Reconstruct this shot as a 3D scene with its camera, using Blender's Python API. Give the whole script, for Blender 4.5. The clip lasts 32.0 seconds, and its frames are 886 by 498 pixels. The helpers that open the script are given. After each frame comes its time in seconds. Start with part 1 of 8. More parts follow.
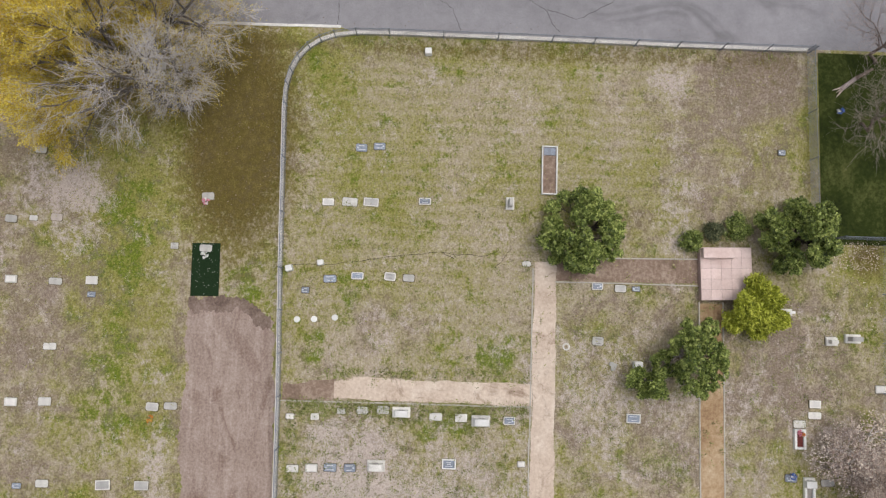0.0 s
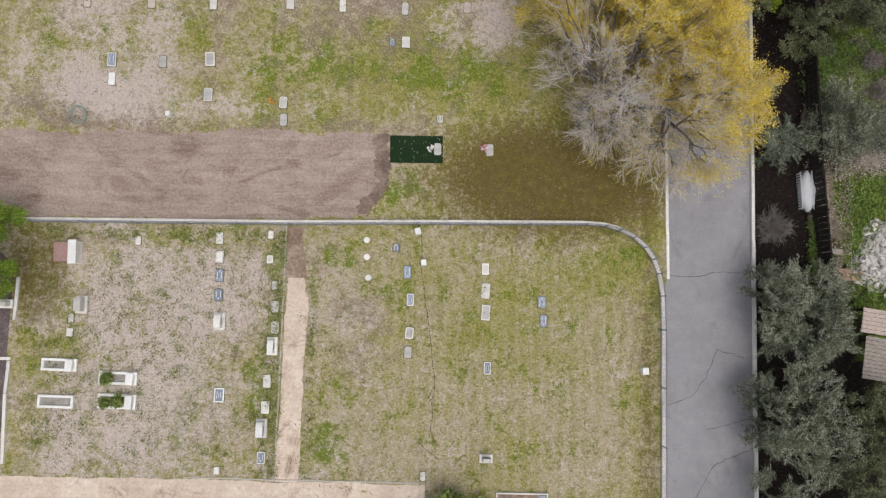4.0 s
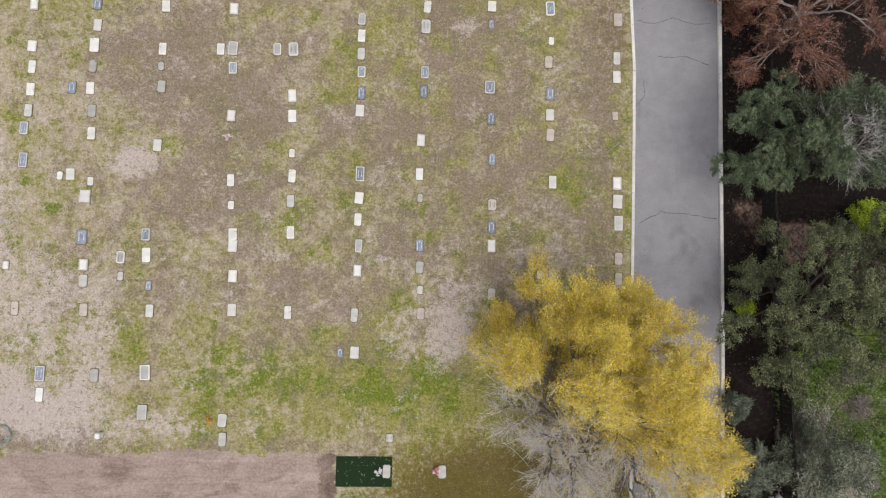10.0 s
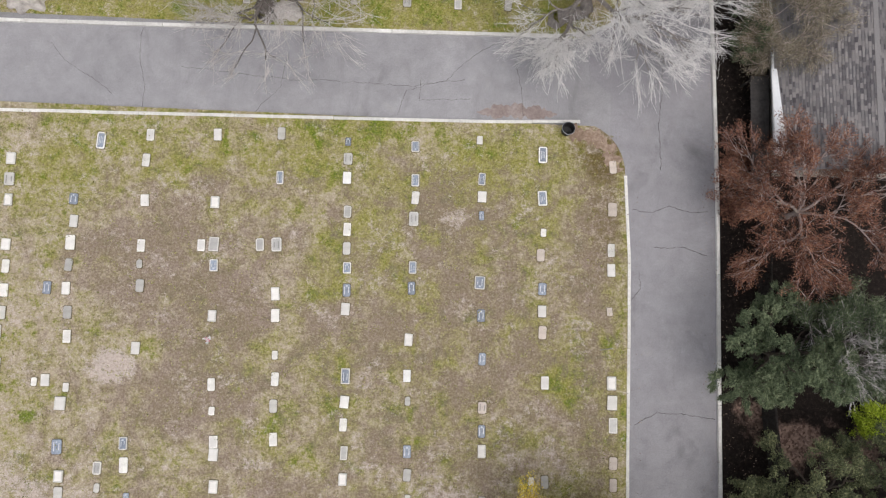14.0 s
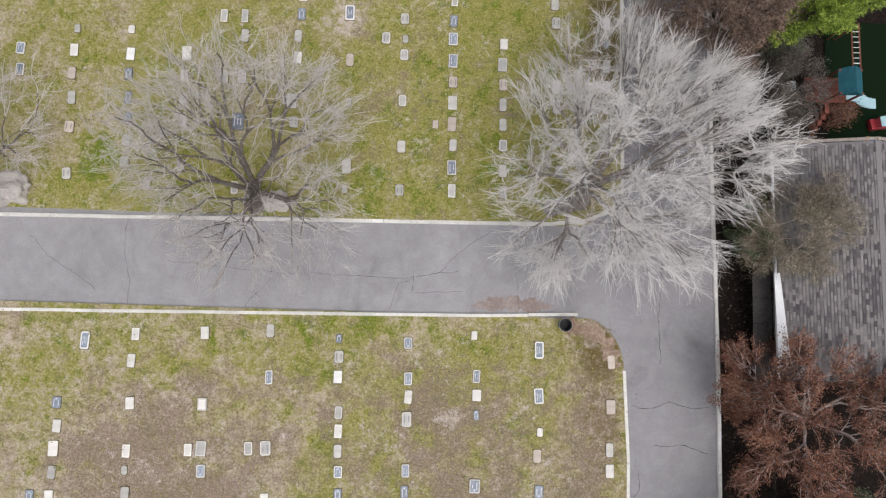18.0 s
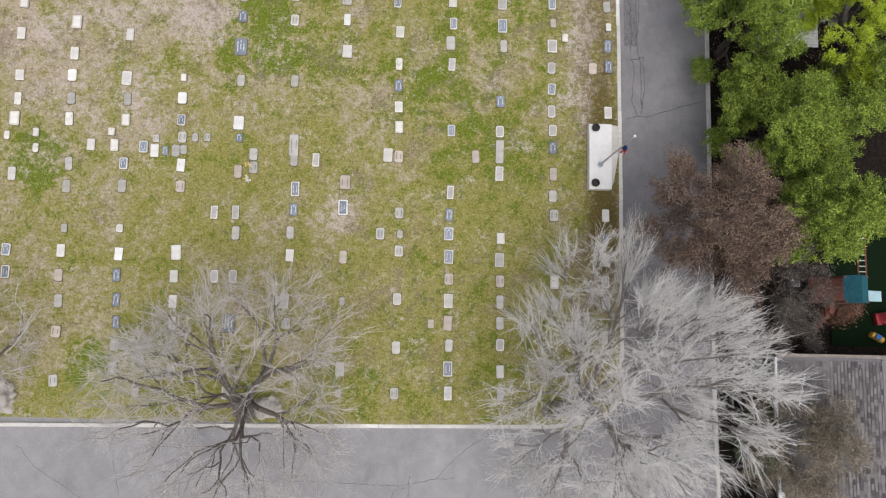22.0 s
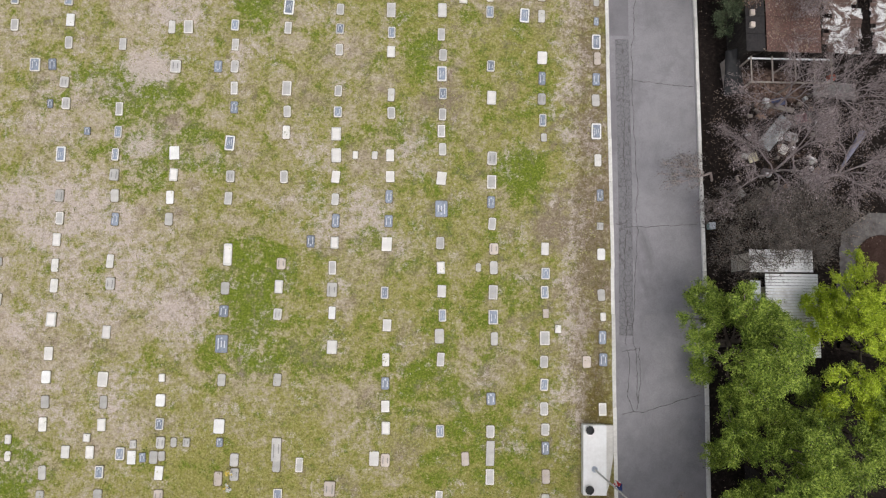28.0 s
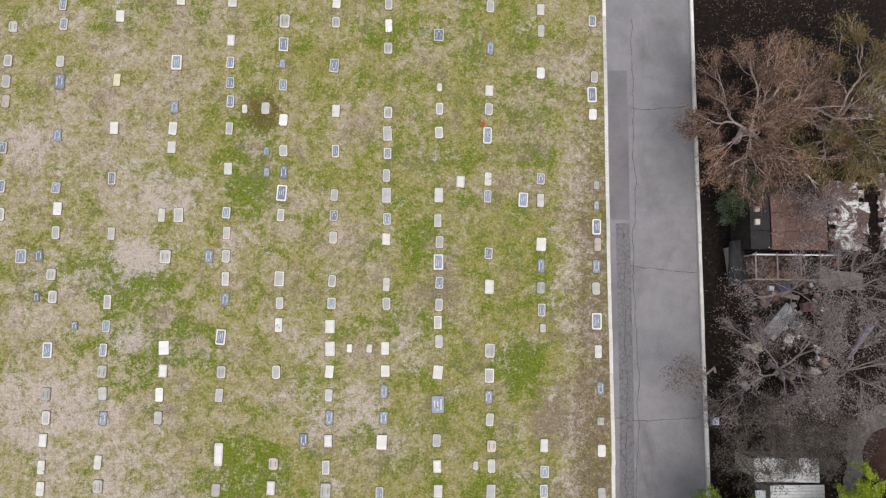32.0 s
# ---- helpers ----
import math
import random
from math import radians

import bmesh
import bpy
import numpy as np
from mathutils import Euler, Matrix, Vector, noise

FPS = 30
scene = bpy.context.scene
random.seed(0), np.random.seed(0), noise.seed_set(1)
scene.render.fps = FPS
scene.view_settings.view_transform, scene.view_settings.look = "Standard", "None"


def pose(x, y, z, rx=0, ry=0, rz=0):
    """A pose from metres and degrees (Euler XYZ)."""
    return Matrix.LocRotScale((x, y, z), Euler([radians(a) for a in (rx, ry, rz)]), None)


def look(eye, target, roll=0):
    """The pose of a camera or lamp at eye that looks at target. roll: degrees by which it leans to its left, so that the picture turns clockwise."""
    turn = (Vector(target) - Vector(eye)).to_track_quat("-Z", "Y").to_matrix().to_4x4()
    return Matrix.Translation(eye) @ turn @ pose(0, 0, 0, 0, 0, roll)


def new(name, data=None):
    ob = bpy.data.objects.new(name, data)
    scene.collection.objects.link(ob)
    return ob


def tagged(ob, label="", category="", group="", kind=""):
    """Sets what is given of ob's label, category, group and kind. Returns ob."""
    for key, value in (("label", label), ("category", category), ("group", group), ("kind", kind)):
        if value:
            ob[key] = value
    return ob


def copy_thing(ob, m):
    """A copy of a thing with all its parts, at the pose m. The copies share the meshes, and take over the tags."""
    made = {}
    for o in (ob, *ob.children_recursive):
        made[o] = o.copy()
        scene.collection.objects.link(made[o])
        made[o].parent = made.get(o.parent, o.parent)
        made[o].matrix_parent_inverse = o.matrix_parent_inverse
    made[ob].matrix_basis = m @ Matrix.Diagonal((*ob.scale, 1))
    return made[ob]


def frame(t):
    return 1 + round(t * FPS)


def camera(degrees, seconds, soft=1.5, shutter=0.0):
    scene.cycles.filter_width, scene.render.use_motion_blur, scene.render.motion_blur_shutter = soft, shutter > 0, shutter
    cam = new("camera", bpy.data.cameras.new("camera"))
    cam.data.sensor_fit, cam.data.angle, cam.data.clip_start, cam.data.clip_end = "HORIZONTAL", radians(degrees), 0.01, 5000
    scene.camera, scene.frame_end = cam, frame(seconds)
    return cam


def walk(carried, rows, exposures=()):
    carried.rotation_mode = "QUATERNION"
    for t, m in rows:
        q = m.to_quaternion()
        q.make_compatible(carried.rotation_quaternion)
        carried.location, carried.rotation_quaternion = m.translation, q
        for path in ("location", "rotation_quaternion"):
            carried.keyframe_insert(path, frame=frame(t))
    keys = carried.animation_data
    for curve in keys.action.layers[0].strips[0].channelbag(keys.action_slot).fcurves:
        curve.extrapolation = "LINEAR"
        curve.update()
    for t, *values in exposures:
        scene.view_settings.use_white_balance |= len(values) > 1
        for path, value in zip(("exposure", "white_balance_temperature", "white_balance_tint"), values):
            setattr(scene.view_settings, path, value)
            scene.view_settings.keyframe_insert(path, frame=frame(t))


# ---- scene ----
EXPOSURE = [(0.0, -0.12), (5.0, -0.06), (12.0, 0.06), (17.0, 0.08), (24.0, 0.06), (28.0, 0.05), (32.0, 0.04)]
cam = camera(66.0, 32.0, soft=1.25)

# drone: metres and degrees, looking a little ahead of straight down
PATH = [
    (0.0, pose(-5.13, -7.53, 36.71, 5.28, -1.35, -88.37)),
    (0.5, pose(-4.68, -7.22, 36.71, 5.49, -1.39, -78.74)),
    (1.0, pose(-4.43, -6.67, 36.70, 5.54, -1.46, -57.80)),
    (1.5, pose(-4.16, -6.24, 36.69, 5.42, -1.54, -40.23)),
    (2.0, pose(-3.95, -5.86, 36.66, 5.22, -1.56, -23.51)),
    (2.5, pose(-3.74, -5.58, 36.57, 5.07, -1.57, -9.55)),
    (4.5, pose(-2.39, -3.59, 36.17, 5.27, -1.87, 1.69)),
    (5.0, pose(-2.10, -2.58, 36.06, 5.27, -1.87, 1.79)),
    (5.5, pose(-1.84, -1.40, 35.93, 5.28, -1.87, 1.80)),
    (6.0, pose(-1.64, -0.05, 35.81, 5.28, -1.87, 1.83)),
    (6.5, pose(-1.46, 1.40, 35.70, 5.28, -1.87, 1.88)),
    (7.0, pose(-1.32, 2.93, 35.69, 5.28, -1.88, 1.83)),
    (7.5, pose(-1.17, 4.55, 35.72, 5.29, -1.89, 1.84)),
    (8.0, pose(-1.03, 6.21, 35.71, 5.29, -1.91, 1.87)),
    (8.5, pose(-0.94, 7.88, 35.69, 5.29, -1.92, 1.95)),
    (9.0, pose(-0.85, 9.48, 35.65, 5.30, -1.93, 1.96)),
    (9.5, pose(-0.76, 11.02, 35.65, 5.30, -1.94, 1.98)),
    (10.0, pose(-0.68, 12.48, 35.59, 5.31, -1.94, 1.99)),
    (10.5, pose(-0.62, 13.87, 35.52, 5.31, -1.94, 1.96)),
    (11.0, pose(-0.57, 15.22, 35.48, 5.32, -1.94, 1.98)),
    (11.5, pose(-0.55, 16.52, 35.46, 5.33, -1.94, 1.93)),
    (12.0, pose(-0.52, 17.83, 35.44, 5.34, -1.95, 1.95)),
    (12.5, pose(-0.50, 19.13, 35.41, 5.35, -1.95, 1.95)),
    (13.0, pose(-0.48, 20.42, 35.38, 5.36, -1.95, 1.95)),
    (13.5, pose(-0.46, 21.69, 35.36, 5.37, -1.95, 1.96)),
    (14.0, pose(-0.44, 22.96, 35.35, 5.37, -1.95, 1.92)),
    (14.5, pose(-0.43, 24.24, 35.36, 5.38, -1.95, 1.93)),
    (16.5, pose(-0.44, 29.37, 35.38, 5.38, -1.94, 1.78)),
    (17.0, pose(-0.43, 30.66, 35.37, 5.38, -1.94, 1.85)),
    (17.5, pose(-0.44, 31.94, 35.35, 5.38, -1.93, 1.81)),
    (18.0, pose(-0.42, 33.22, 35.34, 5.38, -1.91, 1.79)),
    (18.5, pose(-0.43, 34.50, 35.36, 5.38, -1.90, 1.81)),
    (19.0, pose(-0.43, 35.81, 35.37, 5.39, -1.88, 1.76)),
    (19.5, pose(-0.43, 37.11, 35.37, 5.40, -1.86, 1.70)),
    (20.0, pose(-0.44, 38.42, 35.39, 5.40, -1.86, 1.70)),
    (20.5, pose(-0.47, 39.74, 35.42, 5.41, -1.86, 1.63)),
    (21.0, pose(-0.48, 41.03, 35.46, 5.41, -1.86, 1.52)),
    (21.5, pose(-0.48, 42.35, 35.47, 5.42, -1.86, 1.54)),
    (22.0, pose(-0.49, 43.68, 35.50, 5.43, -1.86, 1.54)),
    (22.5, pose(-0.46, 45.00, 35.53, 5.44, -1.87, 1.56)),
    (23.0, pose(-0.44, 46.32, 35.59, 5.45, -1.87, 1.57)),
    (23.5, pose(-0.44, 47.63, 35.66, 5.46, -1.87, 1.56)),
    (24.0, pose(-0.42, 48.95, 35.69, 5.47, -1.86, 1.57)),
    (24.5, pose(-0.39, 50.28, 35.71, 5.48, -1.86, 1.60)),
    (25.0, pose(-0.36, 51.62, 35.69, 5.49, -1.85, 1.60)),
    (25.5, pose(-0.35, 52.93, 35.66, 5.49, -1.85, 1.54)),
    (27.5, pose(-0.29, 58.09, 35.66, 5.50, -1.84, 1.49)),
    (28.0, pose(-0.29, 59.32, 35.66, 5.50, -1.83, 1.48)),
    (28.5, pose(-0.30, 60.58, 35.69, 5.51, -1.82, 1.47)),
    (29.0, pose(-0.31, 61.85, 35.69, 5.52, -1.82, 1.50)),
    (29.5, pose(-0.32, 63.11, 35.70, 5.52, -1.81, 1.44)),
    (30.0, pose(-0.33, 64.39, 35.70, 5.52, -1.80, 1.50)),
    (30.5, pose(-0.34, 65.66, 35.68, 5.53, -1.80, 1.46)),
    (31.0, pose(-0.36, 66.92, 35.71, 5.53, -1.80, 1.46)),
    (31.5, pose(-0.36, 68.18, 35.72, 5.54, -1.80, 1.47)),
    (32.0, pose(-0.35, 69.45, 35.73, 5.54, -1.80, 1.47)),
]
walk(cam, PATH, EXPOSURE)

# ---- world, sun ----
world = bpy.data.worlds.new("overcast")
scene.world = world
world.use_nodes = True
wn = world.node_tree
wn.nodes.clear()
sky = wn.nodes.new("ShaderNodeTexSky")
sky.sky_type, sky.sun_disc = "NISHITA", False
sky.sun_elevation, sky.sun_rotation = radians(70), radians(150)
sky.air_density, sky.dust_density, sky.ozone_density = 1.0, 5.0, 1.0
soft = wn.nodes.new("ShaderNodeHueSaturation")
soft.inputs["Saturation"].default_value = 0.35
bg = wn.nodes.new("ShaderNodeBackground")
bg.inputs["Strength"].default_value = 0.15
wo = wn.nodes.new("ShaderNodeOutputWorld")
wn.links.new(sky.outputs[0], soft.inputs["Color"])
wn.links.new(soft.outputs[0], bg.inputs["Color"])
wn.links.new(bg.outputs[0], wo.inputs["Surface"])

sun_lamp = bpy.data.lights.new("sun", "SUN")
sun_lamp.energy, sun_lamp.angle, sun_lamp.color = 0.6, radians(70), (1.0, 0.97, 0.93)
sun_ob = new("sun", sun_lamp)
sun_ob.matrix_world = look((10, -18, 62), (0, 0, 0))

# ---- materials ----
class Mat:
    """A small builder for node materials."""

    def __init__(self, name, rough=0.8, spec=0.3, metal=0.0):
        self.m = bpy.data.materials.new(name)
        self.m.use_nodes = True
        self.t = self.m.node_tree
        self.b = self.t.nodes["Principled BSDF"]
        self.b.inputs["Roughness"].default_value = rough
        self.b.inputs["Specular IOR Level"].default_value = spec
        self.b.inputs["Metallic"].default_value = metal
        self.coord = self.t.nodes.new("ShaderNodeTexCoord").outputs["Object"]

    def node(self, kind, **vals):
        n = self.t.nodes.new(kind)
        for k, v in vals.items():
            n.inputs[k.replace("_", " ")].default_value = v
        return n

    def link(self, a, b):
        self.t.links.new(a, b)

    def world_coord(self):
        self.coord = self.t.nodes.new("ShaderNodeNewGeometry").outputs["Position"]
        return self

    def stretch(self, sx, sy, sz):
        n = self.t.nodes.new("ShaderNodeMapping")
        n.inputs["Scale"].default_value = (sx, sy, sz)
        self.link(self.coord, n.inputs["Vector"])
        return n.outputs[0]

    def noise(self, scale, detail=4.0, rough=0.6, vec=None, dist=0.0):
        n = self.node("ShaderNodeTexNoise", Scale=scale, Detail=detail, Roughness=rough, Distortion=dist)
        self.link(vec or self.coord, n.inputs["Vector"])
        return n.outputs["Fac"]

    def voronoi(self, scale, out="Distance", feature="F1", vec=None):
        n = self.node("ShaderNodeTexVoronoi", Scale=scale)
        n.feature = feature
        self.link(vec or self.coord, n.inputs["Vector"])
        return n.outputs[out]

    def ramp(self, fac, *stops):
        n = self.t.nodes.new("ShaderNodeValToRGB")
        e = n.color_ramp.elements
        while len(e) < len(stops):
            e.new(0.5)
        for el, (p, c) in zip(e, stops):
            el.position = p
            el.color = (c, c, c, 1) if isinstance(c, (int, float)) else (*c, 1)
        self.link(fac, n.inputs[0])
        return n.outputs[0]

    def mix(self, fac, a, b, kind="MIX"):
        n = self.t.nodes.new("ShaderNodeMix")
        n.data_type, n.blend_type = "RGBA", kind
        for sock, v in ((n.inputs[0], fac), (n.inputs[6], a), (n.inputs[7], b)):
            if isinstance(v, (int, float)):
                sock.default_value = v if sock == n.inputs[0] else (v, v, v, 1)
            elif isinstance(v, tuple):
                sock.default_value = (*v, 1)
            else:
                self.link(v, sock)
        return n.outputs[2]

    def math(self, op, a, b=0.0):
        n = self.t.nodes.new("ShaderNodeMath")
        n.operation = op
        for sock, v in zip(n.inputs, (a, b)):
            if isinstance(v, (int, float)):
                sock.default_value = v
            else:
                self.link(v, sock)
        return n.outputs[0]

    def attr(self, name):
        n = self.t.nodes.new("ShaderNodeAttribute")
        n.attribute_name = name
        return n.outputs["Fac"]

    def rand(self):
        return self.t.nodes.new("ShaderNodeObjectInfo").outputs["Random"]

    def island(self):
        return self.t.nodes.new("ShaderNodeNewGeometry").outputs["Random Per Island"]

    def bump(self, height, strength=0.4, dist=0.02):
        n = self.node("ShaderNodeBump", Strength=strength, Distance=dist)
        self.link(height, n.inputs["Height"])
        self.link(n.outputs[0], self.b.inputs["Normal"])
        return self

    def color(self, c):
        if isinstance(c, tuple):
            self.b.inputs["Base Color"].default_value = (*c, 1)
        else:
            self.link(c, self.b.inputs["Base Color"])
        return self

    def rough(self, r):
        self.link(r, self.b.inputs["Roughness"])
        return self


def speckled(name, dark, light, scale, big=0.6, rough=0.8, spec=0.3, bump=0.3, vary=0.0, metal=0.0, dist=0.01):
    """A two-scale mottled surface; vary: how far alike pieces differ in tone."""
    m = Mat(name, rough, spec, metal)
    f = m.mix(0.5, m.noise(scale, 6, 0.7), m.noise(big, 4, 0.6))
    c = m.ramp(f, (0.33, dark), (0.67, light))
    if vary:
        c = m.mix(1.0, c, m.ramp(m.rand(), (0, 1 - vary), (1, 1 + vary)), "MULTIPLY")
    m.color(c)
    if bump:
        m.bump(m.noise(scale * 2, 4, 0.7), bump, dist)
    return m.m


def lawn_material():
    """Mown turf: blades of two greens and straw, worn by five masks that the ground sheets carry."""
    m = Mat("lawn_grass", 0.95, 0.1).world_coord()
    grain, blade, fine = m.noise(15.0, 4, 0.72), m.noise(6.5, 5, 0.72), m.noise(2.4, 6, 0.70)
    mid, big = m.noise(0.75, 6, 0.68, dist=0.5), m.noise(0.16, 5, 0.6, dist=0.8)

    def off(f, k):
        return m.math("MULTIPLY", m.math("SUBTRACT", f, 0.5), k)

    def total(*fs):
        out = fs[0]
        for f in fs[1:]:
            out = m.math("ADD", out, f)
        return out
    even = m.math("SUBTRACT", 3.1, m.math("MULTIPLY", m.attr("mown"), 2.3))
    rub = total(off(grain, 1.2), off(blade, 2.4), m.math("MULTIPLY", m.math("SUBTRACT", fine, 0.5), even), m.math("MULTIPLY", m.math("SUBTRACT", mid, 0.5), even))
    sep = m.t.nodes.new("ShaderNodeSeparateXYZ")
    m.link(m.coord, sep.inputs[0])
    pass_no = m.math("ADD", m.math("MULTIPLY", sep.outputs[0], 9.6), off(m.noise(0.5, 3, 0.6), 9.0))
    stripe = m.math("MULTIPLY", m.math("SINE", pass_no), m.math("ADD", m.math("MULTIPLY", m.attr("mown"), m.math("ADD", 0.12, off(mid, 0.9))), 0.02))
    tone = m.mix(0.5, m.noise(9.0, 5, 0.75), m.mix(0.5, grain, m.noise(4.0, 7, 0.78)))
    # blades: straw, olive, lush
    gmask = m.ramp(total(m.attr("green"), off(big, 2.4), rub, stripe), (0.06, 0.0), (0.94, 1.0))
    straw = m.ramp(tone, (0.35, (0.205, 0.158, 0.110)), (0.5, (0.455, 0.378, 0.280)), (0.65, (0.66, 0.59, 0.47)))
    olive = m.ramp(tone, (0.35, (0.100, 0.094, 0.022)), (0.5, (0.288, 0.265, 0.078)), (0.65, (0.485, 0.46, 0.185)))
    c = m.mix(gmask, straw, olive)
    lmask = m.ramp(total(m.math("MULTIPLY", m.attr("lush"), 1.15), off(fine, 3.0), off(mid, 4.6), off(blade, 2.4), off(big, 1.2)), (0.26, 0.0), (0.95, 1.0))
    lush = m.ramp(tone, (0.35, (0.036, 0.060, 0.007)), (0.5, (0.135, 0.185, 0.016)), (0.65, (0.31, 0.365, 0.055)))
    c = m.mix(m.math("MULTIPLY", lmask, 0.92), c, lush)
    # dead thatch, brown and flat
    tmask = m.ramp(total(m.attr("thatch"), 0.05, off(m.noise(0.6, 6, 0.7, dist=0.6), 4.2), off(blade, 1.8), off(fine, 2.0), off(big, -1.2)), (0.15, 0.0), (1.08, 0.78))
    thatch = m.ramp(tone, (0.35, (0.115, 0.082, 0.066)), (0.5, (0.255, 0.190, 0.158)), (0.65, (0.41, 0.338, 0.288)))
    c = m.mix(tmask, c, thatch)
    # dry bare soil, broken up by tufts that hold on
    bare = total(m.attr("bare"), 0.03, off(m.noise(0.5, 7, 0.72, dist=0.4), 3.2), off(m.noise(3.0, 7, 0.78), 3.4), off(grain, 1.6))
    bmask = m.ramp(bare, (0.30, 0.0), (0.86, 0.92))
    soil = m.ramp(tone, (0.35, (0.36, 0.285, 0.25)), (0.5, (0.55, 0.465, 0.42)), (0.65, (0.72, 0.645, 0.59)))
    c = m.mix(bmask, c, soil)
    clod = m.ramp(m.mix(0.5, m.noise(11.0, 4, 0.75), m.noise(4.2, 5, 0.75)), (0.36, 1.0), (0.46, 0.0))
    c = m.mix(m.math("MULTIPLY", clod, m.math("ADD", 0.12, m.math("MULTIPLY", m.attr("rough"), 0.55))), c, (0.115, 0.094, 0.068))
    tuft = m.math("MULTIPLY", m.ramp(m.noise(3.1, 6, 0.75, dist=0.3), (0.55, 0.0), (0.64, 1.0)), m.math("ADD", 0.14, m.math("MULTIPLY", bmask, 0.5)))
    c = m.mix(tuft, c, m.ramp(tone, (0.35, (0.055, 0.055, 0.018)), (0.65, (0.24, 0.225, 0.085))))
    # fallen leaves rotted into the turf
    fmask = m.ramp(total(m.attr("litter"), off(fine, 1.6), off(blade, 1.0)), (0.2, 0.0), (0.8, 0.92))
    dead = m.ramp(m.mix(0.5, fine, grain), (0.32, (0.052, 0.036, 0.010)), (0.5, (0.122, 0.092, 0.026)), (0.68, (0.25, 0.19, 0.065)))
    c = m.mix(fmask, c, dead)
    m.color(c)
    m.bump(m.math("ADD", m.noise(20, 4, 0.8), m.math("MULTIPLY", blade, 1.5)), 0.75, 0.05)
    return m.m


def soil_material(name, a, b, c, scale=1.0, streak=None):
    m = Mat(name, 0.95, 0.1).world_coord()
    vec = m.stretch(*streak) if streak else None
    f = m.mix(0.5, m.noise(5 * scale, 8, 0.75), m.noise(0.5 * scale, 6, 0.65, vec=vec, dist=0.5))
    col = m.ramp(f, (0.32, a), (0.5, b), (0.68, c))
    m.color(col).bump(m.noise(12 * scale, 8, 0.8), 0.5, 0.03)
    return m.m


def asphalt_material(name="asphalt", tint=(1, 1, 1)):
    m = Mat(name, 0.9, 0.25).world_coord()
    big = m.noise(0.22, 6, 0.65, dist=0.8)
    f = m.mix(0.45, m.noise(28, 6, 0.8), m.mix(0.5, big, m.noise(1.2, 6, 0.7)))
    c = m.ramp(f, (0.36, (0.20, 0.193, 0.203)), (0.5, (0.302, 0.293, 0.306)), (0.64, (0.415, 0.404, 0.42)))
    stain = m.ramp(m.noise(0.35, 5, 0.6, vec=m.stretch(1, 0.5, 1), dist=1.2), (0.56, 0.0), (0.72, 1.0))
    c = m.mix(m.math("MULTIPLY", stain, 0.45), c, (0.12, 0.113, 0.117))
    dust = m.ramp(m.noise(0.9, 6, 0.7, dist=0.5), (0.58, 0.0), (0.75, 1.0))
    c = m.mix(m.math("MULTIPLY", dust, 0.35), c, (0.37, 0.352, 0.335))
    sep = m.t.nodes.new("ShaderNodeSeparateXYZ")
    m.link(m.coord, sep.inputs[0])
    c = m.mix(1.0, c, tint, "MULTIPLY")
    newer = m.math("MULTIPLY", m.math("GREATER_THAN", m.math("ADD", sep.outputs[1], m.math("MULTIPLY", big, 3.0)), 45.5), 1.0)
    c = m.mix(newer, c, m.mix(1.0, c, (0.87, 0.868, 0.86), "MULTIPLY"))
    m.color(c).bump(m.noise(60, 4, 0.8), 0.35, 0.01)
    return m.m


def bark_material(name, a, b):
    m = Mat(name, 0.9, 0.15)
    m.color(m.ramp(m.noise(7, 8, 0.75, vec=m.stretch(1, 1, 0.3)), (0.3, a), (0.7, b)))
    m.bump(m.noise(16, 6, 0.8, vec=m.stretch(1, 1, 0.25)), 0.6, 0.03)
    return m.m


def leaf_material(name, a, b, c, rough=0.6):
    m = Mat(name, rough, 0.25)
    big = m.noise(0.55, 4, 0.6)
    f = m.mix(0.32, m.mix(0.45, big, m.noise(2.6, 5, 0.7)), m.island())
    m.color(m.ramp(f, (0.33, a), (0.5, b), (0.67, c)))
    m.b.inputs["Subsurface Weight"].default_value = 0.0
    return m.m


def crazed_material():
    m = Mat("crazed_asphalt", 0.9, 0.2).world_coord()
    c = m.ramp(m.noise(20, 6, 0.8), (0.36, (0.125, 0.12, 0.128)), (0.64, (0.25, 0.243, 0.253)))
    vec = m.mix(0.12, m.coord, m.node("ShaderNodeTexNoise", Scale=3.0).outputs["Color"])
    line = m.ramp(m.voronoi(4.5, "Distance", "DISTANCE_TO_EDGE", vec), (0.02, 1.0), (0.06, 0.0))
    m.color(m.mix(m.math("MULTIPLY", line, 0.45), c, (0.05, 0.038, 0.036)))
    return m.m


